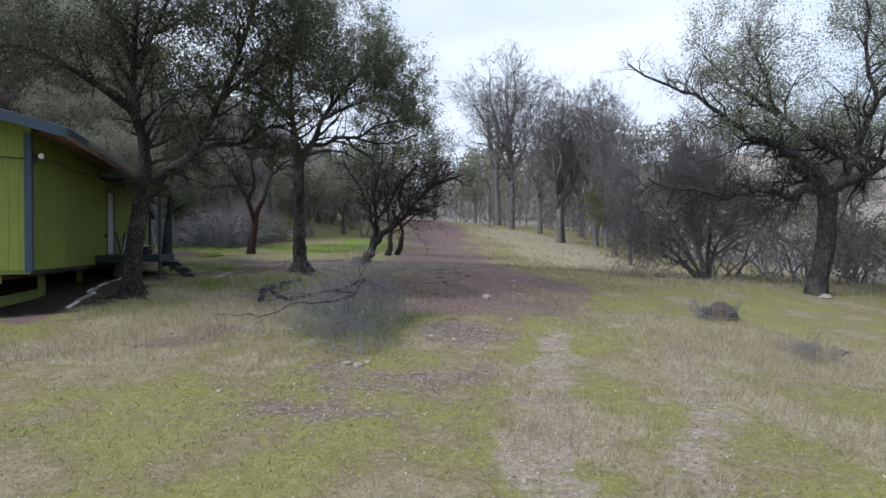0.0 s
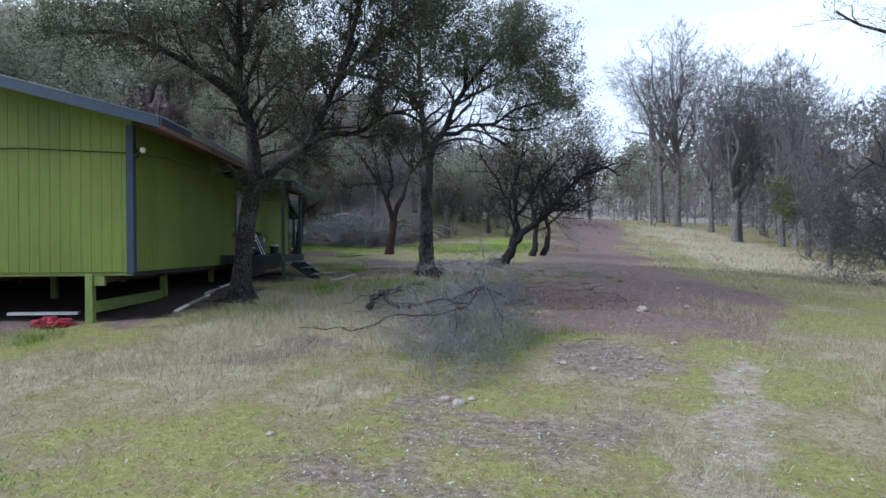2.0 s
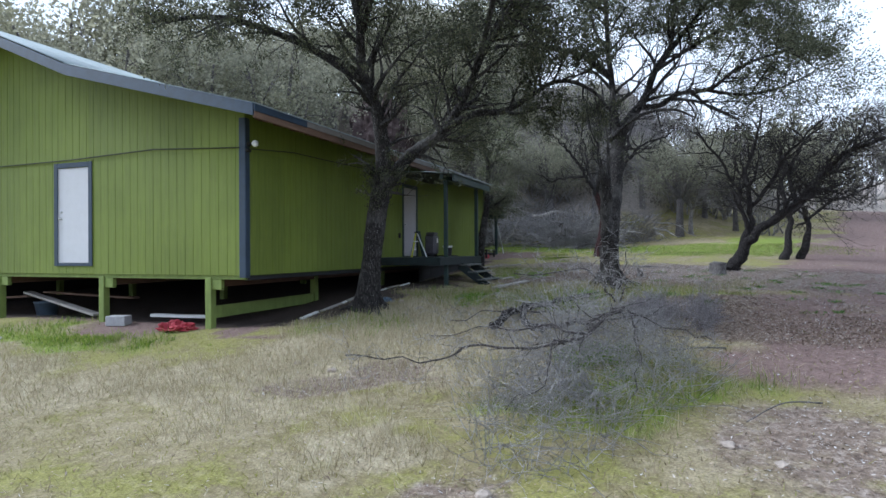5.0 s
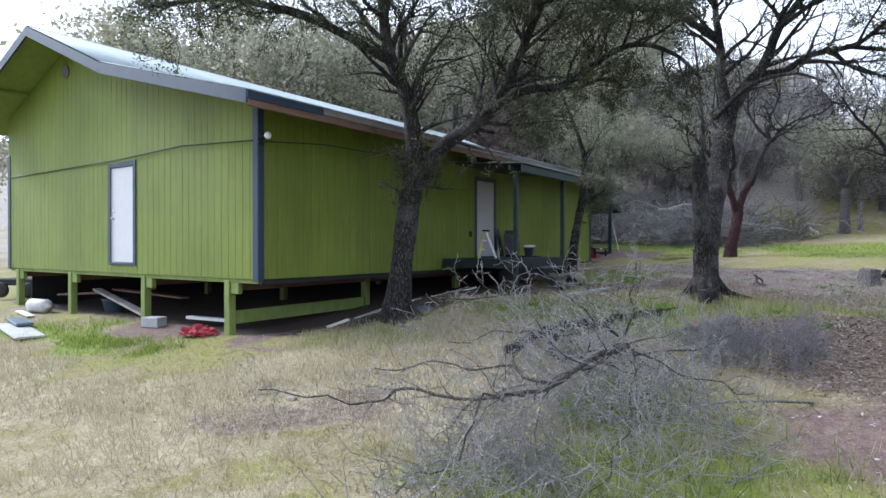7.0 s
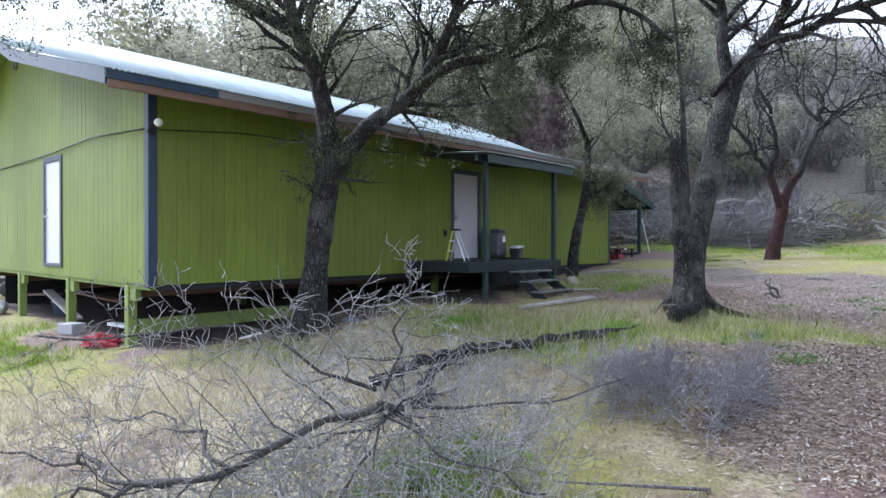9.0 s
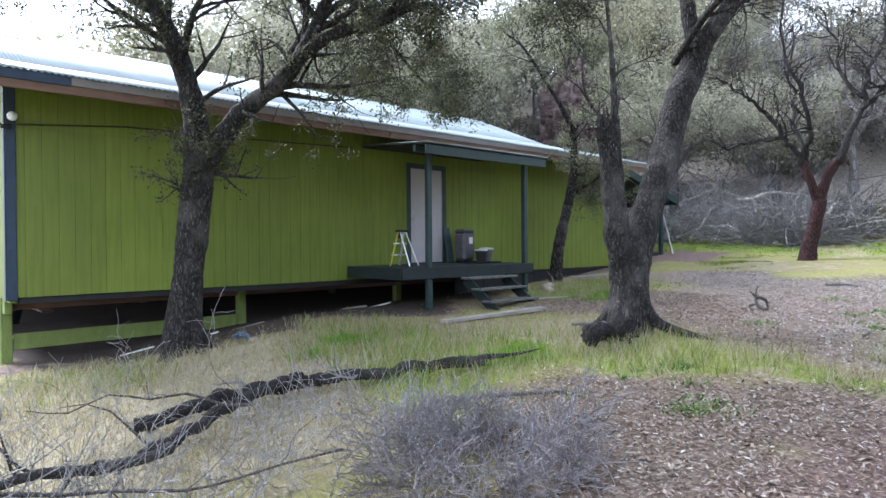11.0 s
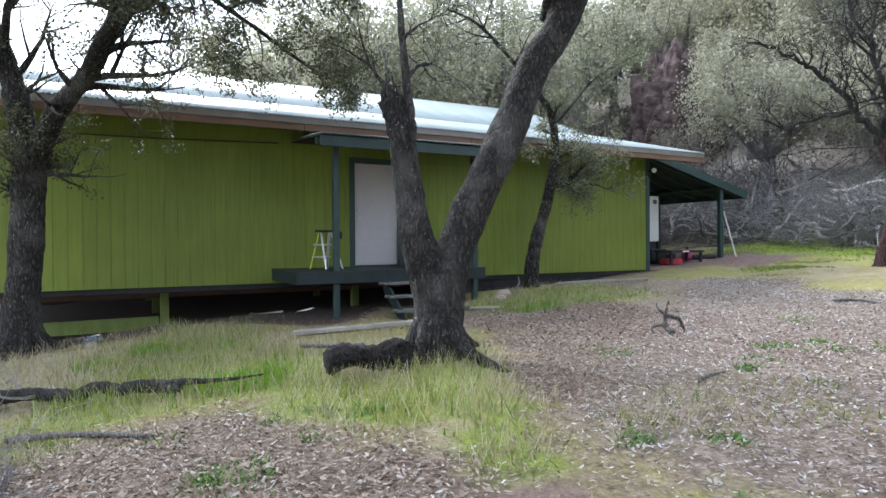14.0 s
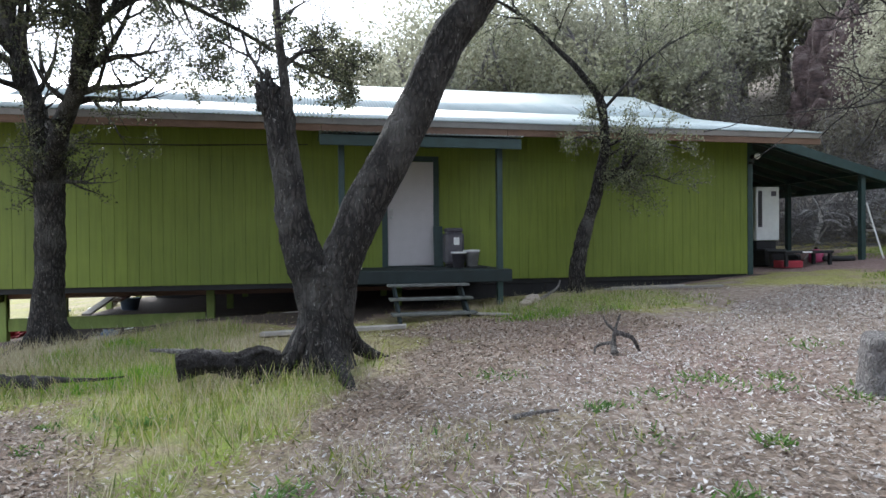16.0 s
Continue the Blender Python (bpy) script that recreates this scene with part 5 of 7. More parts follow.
def meadow_edge_oak():
    """A wide old oak at the meadow's edge with long crooked limbs."""
    g = Grower(27, 3, (6, 5, 4), 0.56, wiggle=0.5, lean=(0, 0, 0.05), spread_angle=0.95, sides=(10, 5, 3, 3), light=1)
    x, y = 24.4, 2.5
    z = ground_z(x, y)
    at = lambda u, h, w=0.0: (x + 0.957 * u + 0.29 * w, y - 0.29 * u + 0.957 * w, z + h)
    g.stem([at(-0.05, -0.4), at(0.02, 0.5), at(0.3, 1.6), at(0.38, 2.6), at(0.45, 3.7)], 0.34, 0.30, n=8, sides=18, flare=0.5, rough=0.25)
    for pts, r, count, ln in ((((0.4, 3.3, 0), (-0.2, 3.9, 0), (-1.1, 3.6, 0.1), (-2.2, 3.9, 0.2), (-3.2, 3.6, 0.1), (-5.0, 3.9, 0), (-6.2, 4.3, 0)), 0.17, 20, 1.6),
                              (((0.4, 3.5, 0), (-0.5, 4.8, -0.2), (-1.66, 5.5, -0.4), (-2.6, 5.7, -0.4), (-3.7, 6.6, -0.5), (-5.0, 7.4, -0.5), (-7.0, 8.4, -0.4)), 0.20, 24, 1.7),
                              (((0.45, 3.6, 0), (1.3, 4.1, 0.2), (2.1, 4.4, 0.3), (3.2, 5.0, 0.4), (4.4, 6.2, 0.5), (5.8, 7.6, 0.6)), 0.20, 20, 1.9),
                              (((2.1, 4.4, 0.3), (0.9, 5.4, 0.6), (-0.9, 6.8, 0.9), (-1.5, 8.5, 1.0), (-1.9, 10.2, 1.0)), 0.15, 20, 2.0),
                              (((0.45, 3.7, 0), (1.0, 5.2, -0.5), (1.6, 7.0, -0.9), (1.1, 9.2, -1.0), (1.3, 11.2, -1.1)), 0.16, 20, 2.1),
                              (((1.5, 6.8, -0.9), (2.6, 8.2, -1.4), (3.4, 9.6, -1.8)), 0.10, 14, 1.9),
                              (((-0.9, 6.8, 0.9), (-2.3, 8.2, 1.8), (-3.2, 9.6, 2.2)), 0.09, 14, 1.9),
                              (((0.5, 3.6, 0), (0.2, 4.8, 1.6), (0.4, 6.2, 3.0), (0.2, 7.8, 4.2)), 0.14, 16, 2.0)):
        s = g.stem(jag(g, [at(*p) for p in pts], 0.16), r, 0.03, n=2, sides=10, rough=0.2)
        g.clothe(*s, count, ln, 0, 0.15)
    return finish_tree(g, "live_oak_tree", "sprawling live oak with crooked limbs at the edge of the meadow", "tree", M_BARKOLD, M_LEAFEDGE,
                       g.leaves(24, 0.034, 0.15, 0.7, lambda p: p[2] > z + 5.8 and p[0] > x - 4.5, 0.03))


def meadow_thicket():
    """A large leafless shrub whose many stems arch outwards."""
    g = Grower(36, 4, (5, 4, 3, 3), 0.58, wiggle=0.42, lean=(0, 0, 0.04), spread_angle=0.8, sides=(8, 4, 3, 3), light=1)
    g.least = 0.007
    x, y = 23.7, 7.5
    z = ground_z(x, y)
    rng = g.rng
    tips = ((-5.0, 3.0, 0.3), (-4.2, 1.9, -0.6), (-3.4, 4.9, 0.5), (-2.4, 4.4, -1.6), (-1.5, 5.6, 0.6), (-0.6, 5.2, 1.8), (0.3, 5.3, -0.3), (1.0, 4.6, 1.2), (1.6, 3.7, -0.6), (-2.8, 3.4, 1.9), (-1.0, 4.2, -2.2), (2.4, 2.8, 0.5))
    for u, h, w in tips:
        f = [(x + rng.normal() * 0.15, y + rng.normal() * 0.15, z - 0.15)]
        for t in (0.25, 0.5, 0.75, 1.0):
            a = u * t + 0.12 * rng.normal()
            b = w * t + 0.12 * rng.normal()
            f.append((x + 0.957 * a + 0.29 * b, y - 0.29 * a + 0.957 * b, z + h * (1 - (1 - t) ** 1.5)))
        s = g.stem(f, 0.085, 0.014, n=4, sides=7, rough=0.15)
        g.clothe(*s, 11, 1.5, 0, 0.22)
    t = finish_tree(g, "bare_shrub", "large leafless purple-grey shrub with arching dark stems", "shrub", M_SHRUBBARK, None)
    return t


def prototype(built, name, label, bark, leaf, group=""):
    g, crown = built if isinstance(built, tuple) else (built, None)
    return finish_tree(g, name, label, "shrub" if "shrub" in name else "tree", bark, leaf, crown, group)


def plant(proto, spots, first=[None]):
    """Sets the prototype on the first spot and copies on the rest: x, y, turn, size."""
    for k, (x, y, turn, s) in enumerate(spots):
        m = pose(x, y, ground_z(x, y), 0, 0, turn)
        if k == 0:
            proto.matrix_basis = m
            proto.scale = (s, s, s)
        else:
            o = copy_thing(proto, m)
            o.scale = (s, s, s)


bare_a = prototype(bare_tree(21, 16.5), "bare_oak_tree", "tall leafless oak with a fine grey crown of twigs", M_OAKBARE, None, "bare oaks along the track")
bare_b = prototype(bare_tree(22, 13, 0.33), "bare_oak_tree", "leafless oak with a forked grey crown", M_OAKBARE, None, "bare oaks along the track")
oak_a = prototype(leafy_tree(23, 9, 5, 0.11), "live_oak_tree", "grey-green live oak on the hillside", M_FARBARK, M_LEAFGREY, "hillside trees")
oak_b = prototype(leafy_tree(24, 8, 5, 0.11, 1.2), "live_oak_tree", "broad olive-green live oak on the hillside", M_FARBARK, M_LEAFOLIVE, "hillside trees")
oak_c = prototype(leafy_tree(28, 9, 11, 0.07, 1.1), "live_oak_tree", "grey-green live oak at the foot of the slope", M_SHRUBBARK, M_LEAFGREY, "hillside trees")
oak_d = prototype(leafy_tree(29, 8.5, 11, 0.07, 1.2), "live_oak_tree", "olive-green live oak at the foot of the slope", M_SHRUBBARK, M_LEAFOLIVE, "hillside trees")
scrub_a = prototype(shrub(25, 3.2, 3, 0.075), "shrub", "dense dull grey-brown hillside shrub", M_TWIG, M_LEAFBROWN, "hillside scrub")
scrub_b = prototype(shrub(26, 3.6, 0, 0.05), "bare_shrub", "leafless dark grey many-stemmed shrub", M_FARBARK, None, "hillside scrub")
big_oak = prototype(sprawling_oak(27, 10), "live_oak_tree", "sprawling live oak at the edge of the meadow", M_BARKDARK, M_LEAFGREY)

plant(bare_a, [(28.0, 39.3, 0, 1.0), (27.9, 42.4, 130, 1.02), (29.2, 35.6, 60, 0.72), (41, 44, 200, 0.95)])
plant(bare_b, [(28.05, 29.7, 0, 1.0), (28.6, 30.1, 100, 0.85), (30.5, 28.2, 150, 0.95), (28.75, 22.75, 80, 0.72), (33, 35, 20, 1.0), (35, 22, 120, 0.85), (24, 52, 10, 0.8), (25.9, 16.6, 210, 0.5), (39, 27, 250, 0.9), (42, 18, 300, 0.85), (37, 12, 40, 0.75)])
plant(scrub_b, [(26.8, 5.6, 90, 0.8), (27, 10.5, 40, 1.0), (29.5, 7, 300, 1.2), (30, 18, 130, 0.9), (30, 2, 150, 1.2), (32, 26, 10, 0.9), (31, 12, 100, 1.1), (33, 33, 260, 0.9), (26.5, 50, 80, 0.8), (30, 47, 20, 0.9), (34, 42, 170, 1.0),
                (12, 27, 0, 0.8), (10, 32, 220, 1.0), (33, -4, 70, 1.2), (28.5, -0.5, 220, 1.0)])
plant(big_oak, [(33, -2.5, 120, 0.9)])
meadow_edge_oak()
meadow_thicket()
plant(prototype(leafy_tree(37, 5, 7, 0.06, 0.9), "young_tree", "small yellow-green young tree among bare oaks", M_FARBARK, M_LEAFYEL), [(30.9, 27.4, 0, 1.0)])
rng = np.random.default_rng(5)
hill_a, hill_b, hill_s = [], [], []
hill_c = [(-6.4, 28.4, 140, 0.75), (-13.4, 32.2, 220, 0.95), (-3.5, 29.5, 10, 0.9), (-16, 21, 50, 1.1), (-15, 10.5, 100, 1.3), (-4.5, 34, 300, 1.1), (9, 30.5, 30, 0.5), (7.6, 25.7, 250, 0.68), (-14.5, 20, 20, 1.5), (-8.8, 34.5, 110, 1.35), (-5.2, 33, 250, 1.05), (-14, 36.5, 10, 1.3), (-2.9, 24.3, 160, 0.8), (0.9, 24.9, 40, 0.7), (-20.5, 24, 200, 1.6), (-23, 15, 90, 1.8)]
hill_d = [(-8.0, 31.2, 40, 0.85), (-10.4, 33.4, 190, 0.95), (1.5, 29.5, 60, 0.8), (-7.5, 31.5, 20, 1.0), (-15.5, 15.5, 0, 1.35), (-20, 12.5, 140, 1.8), (-19, 17.2, 60, 1.3), (-18, 21.5, 200, 1.35), (10.5, 28.0, 200, 0.5)]
hill_bare = [(0.4, 25.8, 0, 0.8), (3.0, 27.0, 60, 1.0), (5.6, 28.5, 120, 0.9), (7.6, 31.5, 200, 1.0), (4.5, 32, 300, 1.0), (-1.0, 31.0, 30, 1.0), (1.2, 34.0, 150, 1.0), (8.2, 26.4, 240, 0.7), (-3.8, 25.8, 20, 0.7), (-15, 24.5, 70, 0.9), (10.5, 34, 10, 0.9), (6.5, 36, 170, 1.0), (-8.5, 33.5, 330, 1.1)]
for k in range(1500):
    x, y = rng.uniform(-32, 12), rng.uniform(21, 52)
    d = (x + 12) * -0.2 + (y - 20.5) * 0.98
    if d < 3.5 or d > 27 or (x > 5 and y < 28) or near_line(x, y, ROAD) < 5 or (-14.5 < x < -5 and 20 < y < 30.5 and d > 4):
        continue
    lst = hill_s if d < 9 else (hill_a if rng.random() < 0.5 else hill_b)
    if x > -6 and d > 13:
        continue
    if any(math.hypot(x - p[0], y - p[1]) < (1.7 if lst is hill_s else 3.4) for p in lst + hill_c + hill_d + hill_bare):
        continue
    if len(lst) < (44 if lst is hill_s else 14):
        lst.append((x, y, rng.uniform(0, 360), rng.uniform(0.75, 1.2) * (0.8 if lst is hill_s else 0.7 if x > -8 else 1)))
west = [(-24, 7, 80, 1.0), (-26, 17, 10, 1.1), (-22, 21, 200, 1.0), (-27, 12, 250, 1.0), (-21, 31, 60, 1.1), (-24, 26, 0, 1.1)]
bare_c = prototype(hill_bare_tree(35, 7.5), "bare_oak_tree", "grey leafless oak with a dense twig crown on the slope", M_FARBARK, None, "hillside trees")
plant(bare_c, hill_bare)
plant(oak_c, hill_c)
plant(oak_d, hill_d)
plant(oak_a, hill_a + west[::2] + [(36, 4, 0, 0.9), (40, 20, 70, 0.8), (30, 55, 20, 0.8), (46, 36, 20, 1.0)])
plant(oak_b, hill_b + west[1::2] + [(12, 38, 0, 0.8), (15, 36, 100, 0.6), (48, 8, 20, 1.0)])
plant(scrub_a, hill_s + [(-9, 27.2, 0, 0.8), (-13.5, 27.3, 80, 0.8), (-10.6, 25.8, 160, 0.7), (-8.0, 29.5, 240, 0.9), (-14.2, 30, 20, 0.9), (-11, 31.8, 100, 1.0), (33, 8, 0, 1.2), (38, 12, 90, 1.2), (36, 30, 20, 1.0), (-15, 19, 30, 1.0)])


def far_woods():
    """The distant wooded slopes, one joined body of small trees."""
    kinds = []
    for sd, leafy in ((31, False), (32, False), (33, True), (34, True)):
        g = Grower(sd, 3, (3, 3, 2), 0.6, wiggle=0.25, lean=(0, 0, 0.3), spread_angle=0.75, sides=(4, 3, 3, 3), light=1 if not leafy else 2)
        h = 8.0
        s = g.stem([(0, 0, -0.5), (0.1, 0, h * 0.3), (0, 0.2, h * 0.6), (0.2, 0, h * 0.95)], 0.12, 0.03, n=3, sides=4)
        g.clothe(*s, 11, 3.0, 0, 0.06)
        kinds.append((g.wood, g.leaves(5, 0.22, 0.3, 0.9) if leafy else None))
    wood, crown = Soup(), Soup()
    r = np.random.default_rng(8)
    spots = 0
    while spots < 290:
        a, d = (r.uniform(0.05, 0.7), r.uniform(46, 80)) if spots < 90 else (r.uniform(-0.15, 0.75), r.uniform(75, 125)) if spots < 190 else (r.uniform(-0.35, 1.75), r.uniform(38, 120))
        x, y = 8 + d * math.sin(a), 4 + d * math.cos(a)
        if near_line(x, y, ROAD) < 5 or x < 8 or (x < 24 and y < 50):
            continue
        spots += 1
        w, c = kinds[int(r.choice(4, p=(0.38, 0.32, 0.15, 0.15)))]
        th, s, z = r.uniform(0, 6.28), r.uniform(0.55, 1.15) * (1.25 if d > 70 else 1), ground_z(x, y)
        R = arr(((math.cos(th), -math.sin(th), 0), (math.sin(th), math.cos(th), 0), (0, 0, 1))) * s
        for src, dst in ((w, wood), (c, crown)):
            if src is not None:
                dst.v.append(np.concatenate(src.v) @ R.T + arr((x, y, z)))
                dst.f += [tuple(i + dst.n for i in f) for f in src.f]
                dst.n += src.n
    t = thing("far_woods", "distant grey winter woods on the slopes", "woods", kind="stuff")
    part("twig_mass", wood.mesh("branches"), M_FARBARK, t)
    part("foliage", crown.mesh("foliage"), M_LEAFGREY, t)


far_woods()

# ---- fallen tree, brush and logs ----
def fallen_tree():
    g = Grower(41, 3, (3, 3, 2), 0.52, wiggle=0.45, lean=(0, 0, 0.03), sides=(7, 4, 3, 3), spread_angle=0.95)
    g.least, g.thin = 0.0022, 0.62
    log = g.stem(jag(g, [(5.86, 3.36, 0.20), (5.45, 2.93, 0.15), (5.16, 2.42, 0.10), (4.86, 1.92, 0.07), (4.78, 1.33, 0.05), (4.76, 0.85, 0.0), (4.72, 0.3, -0.09)], 0.035), 0.055, 0.06, n=6, sides=16, rough=0.4)
    g.stem(jag(g, [(4.9, 1.75, 0.14), (5.06, 1.0, 0.02), (5.25, 0.5, -0.08), (5.6, 0.1, -0.1)], 0.03), 0.05, 0.05, n=6, sides=14, rough=0.4)
    g.stem([(5.8, 3.3, 0.23), (5.92, 3.7, 0.23), (6.0, 4.05, 0.26)], 0.035, 0.006, n=4, sides=7, rough=0.4)
    trunk, g.wood = g.wood, Soup()
    g.clothe(*log, 9, 0.6, 1, 0.3)
    limbs = (
        ([(5.6, 0.3, -0.06), (6.1, -0.5, 0.08), (6.6, -1.2, 0.25), (6.95, -1.62, 0.42)], 0.058, 0.028, 11, 0.6),
        ([(6.95, -1.62, 0.42), (6.75, -2.1, 0.30), (6.5, -2.65, 0.14), (5.9, -2.75, 0.05), (5.23, -2.63, 0.0), (4.8, -2.5, -0.18), (4.3, -2.85, -0.12), (3.9, -3.1, -0.1)], 0.034, 0.008, 16, 0.6),
        ([(6.9, -1.55, 0.5), (6.95, -1.5, 0.85), (6.95, -1.45, 1.15)], 0.014, 0.004, 9, 0.35),
        ([(6.85, -1.58, 0.5), (6.76, -2.03, 0.77), (6.5, -2.5, 0.95), (5.94, -3.1, 0.92)], 0.017, 0.004, 14, 0.45),
        ([(7.0, -1.65, 0.39), (7.5, -1.5, 0.2), (7.9, -1.35, 0.08)], 0.012, 0.004, 9, 0.45),
        ([(6.5, -0.9, 0.2), (7.13, -0.15, 0.2), (7.4, 0.6, 0.3)], 0.02, 0.005, 8, 0.5),
        ([(6.5, -2.65, 0.14), (6.35, -3.05, 0.2), (6.3, -3.3, -0.2), (6.0, -3.6, -0.4)], 0.018, 0.005, 9, 0.45),
        ([(5.45, 1.0, 0.1), (4.8, 0.4, 0.15), (4.2, -0.4, 0.05)], 0.022, 0.005, 8, 0.5),
        ([(6.6, -2.4, 0.2), (6.0, -2.3, 0.25), (5.3, -2.2, 0.2), (4.7, -2.3, 0.1)], 0.02, 0.005, 11, 0.5),
        ([(7.0, -1.65, 0.4), (7.1, -1.9, 0.25), (7.2, -2.3, -0.1), (7.1, -2.8, -0.4)], 0.016, 0.005, 10, 0.5),
        ([(6.6, -1.2, 0.25), (6.2, -1.5, 0.0), (5.6, -1.6, -0.2)], 0.018, 0.005, 9, 0.5))
    for pts, r0, r1, n, ln in limbs:
        s = g.stem(jag(g, pts, 0.055), r0 * 0.7, r1 * 0.7, n=2, sides=8, rough=0.45)
        g.clothe(*s, int(n * 1.25), ln, 0, 0.08)
    t = thing("fallen_tree", "fallen dead oak limb with bare grey branches on the grass", "fallen tree")
    part("log", trunk.mesh("log", True), M_LOG, t, "dark bark-covered log")
    part("limb_frame", g.wood.mesh("limb_frame", True), M_LIMB, t, "grey-brown dead limbs")
    part("twig_crown", g.fine.mesh("twig_crown"), M_TWIG, t, "pale fine dead twigs")


M_LIMB = bark_material("dead_limb_bark", (0.055, 0.046, 0.047), (0.23, 0.205, 0.205), 14, patch=(0.30, 0.29, 0.275))
fallen_tree()


def twig_heap(name, label, cx, cy, rx, ry, h, count, seed, mat, thick=0.005, length=0.6):
    """A tangle of fine twigs."""
    r = np.random.default_rng(seed)
    sp = Soup()
    for k in range(count):
        a, q = r.uniform(0, 6.283), math.sqrt(r.random())
        x, y = cx + rx * q * math.cos(a), cy + ry * q * math.sin(a)
        z = ground_z(x, y) + h * (1 - q * q) * r.random() ** 0.8
        d = r.normal(size=3)
        d[2] = abs(d[2]) * 0.7 - 0.1
        d /= np.linalg.norm(d)
        pts = [arr((x, y, z))]
        for j in range(3):
            d = d + r.normal(size=3) * 0.35
            d /= np.linalg.norm(d)
            nxt = pts[-1] + d * length * r.uniform(0.15, 0.5)
            nxt[2] = max(nxt[2], ground_z(nxt[0], nxt[1]))
            pts.append(nxt)
        t = thick * r.uniform(0.5, 1.6)
        sp.tube(pts, [t, t * 0.8, t * 0.6, t * 0.3], 3)
    ob = part(name, sp.mesh(name), mat, None)
    tagged(ob, label, "brush", kind="stuff")


def dead_bush(x, y, r0, h, seed, stems, label, mat):
    """A low leafless bush whose twigs fan out from its foot."""
    g = Grower(seed, 3, (5, 4, 3), 0.6, wiggle=0.38, lean=(0, 0, 0.10), sides=(5, 3, 3, 3), spread_angle=0.8, light=1)
    t = thing("dead_bush", label, "bush")
    for k in range(stems):
        g.wood = g.fine = Soup()
        a, q = g.rng.uniform(0, 6.283), r0 * math.sqrt(g.rng.random()) * 0.6
        px, py = x + q * math.cos(a), y + q * math.sin(a)
        b = a + g.rng.normal() * 0.5
        d = arr((math.cos(b) * 0.8, math.sin(b) * 0.8, 0.35 + 0.6 * g.rng.random()))
        g.branch(arr((px, py, ground_z(px, py) - 0.02)), d / np.linalg.norm(d), h * g.rng.uniform(0.7, 1.3), 0.008, 0)
        part("branch", g.fine.mesh("branch"), mat, t)


dead_bush(7.5, 1.6, 0.85, 0.33, 53, 72, "low purple-grey leafless bush beside the fallen limb", M_TWIGDARK)
dead_bush(16.2, -1.75, 0.45, 0.4, 63, 16, "small pale dry bush beside the boulder", M_TWIG)
dead_bush(15.1, -5.7, 0.5, 0.3, 64, 14, "small grey dry bush in the meadow grass", M_TWIGDARK)
dead_bush(6.55, -1.9, 0.9, 0.4, 57, 7, "low tangle of pale dead twigs under the fallen limb", M_TWIG)
dead_bush(6.9, -0.6, 0.9, 0.4, 58, 8, "low tangle of pale dead twigs under the fallen limb", M_TWIG)
twig_heap("dead_brush", "tangle of fine dead grey twigs on the grass", 6.6, -1.6, 1.3, 1.4, 1.05, 820, 51, M_TWIG, 0.0040, 0.75)
twig_heap("dead_brush", "low spill of fine grey twigs at the edge of the brush", 6.35, -3.3, 0.75, 1.1, 0.55, 380, 59, M_TWIG, 0.0038, 0.65)
twig_heap("dead_brush", "low scatter of grey twigs beside the fallen log", 6.2, 1.3, 1.2, 0.8, 0.3, 260, 54, M_TWIG, 0.004, 0.6)
HEAPS = ((-4.5, 21.9, 3.0, 1.5, 1.3), (0.0, 22.6, 3.0, 1.5, 1.4), (4.0, 23.8, 2.6, 1.5, 1.2), (-1.5, 25.2, 5.0, 1.8, 1.2), (-8, 21.8, 2.5, 2, 1.2), (2.8, 21.4, 1.6, 0.9, 0.8), (-5.5, 24.8, 3.5, 1.6, 1.2))
for k, (x, y, rx, ry, h) in enumerate(HEAPS):
    twig_heap("slash_pile", "heap of cut grey branches at the foot of the slope", x, y, rx, ry, h, 330, 60 + k, M_TWIG if k % 2 else M_DEAD, 0.02, 1.9)
r = np.random.default_rng(66)
for k in range(170):
    x0, y0, rx, ry, h = HEAPS[k % len(HEAPS)]
    x, y = x0 + rx * r.uniform(-1, 1), y0 + ry * r.uniform(-1.1, 0.5)
    a, ln = r.uniform(0, 6.28), r.uniform(0.9, 2.4)
    ex, ey = x + math.cos(a) * ln, y + math.sin(a) * ln
    g = Grower(700 + k, 2, (3,), 0.6, wiggle=0.4, sides=(6, 4, 3), lean=(0, 0, 0.1))
    za, zb = ground_z(x, y) + h * r.uniform(0.1, 0.95), ground_z(ex, ey) + h * r.uniform(0.1, 0.95)
    s = g.stem(jag(g, [(x, y, za), ((x + ex) / 2, (y + ey) / 2, (za + zb) / 2 + r.uniform(-0.1, 0.25)), (ex, ey, zb)], 0.07), r.uniform(0.025, 0.07), 0.014, n=2, sides=6, rough=0.2)
    g.clothe(*s, 4, ln * 0.35, 1, 0.2)
    g.wood.v += g.fine.v
    g.wood.f += [tuple(i + g.wood.n for i in f) for f in g.fine.f]
    g.wood.n += g.fine.n
    o = part("cut_branch", g.wood.mesh("cut_branch", True), M_TWIG if r.random() < 0.6 else M_DEAD, None)
    tagged(o, "cut grey branch lying on the slash heap", "branch", "cut branches")


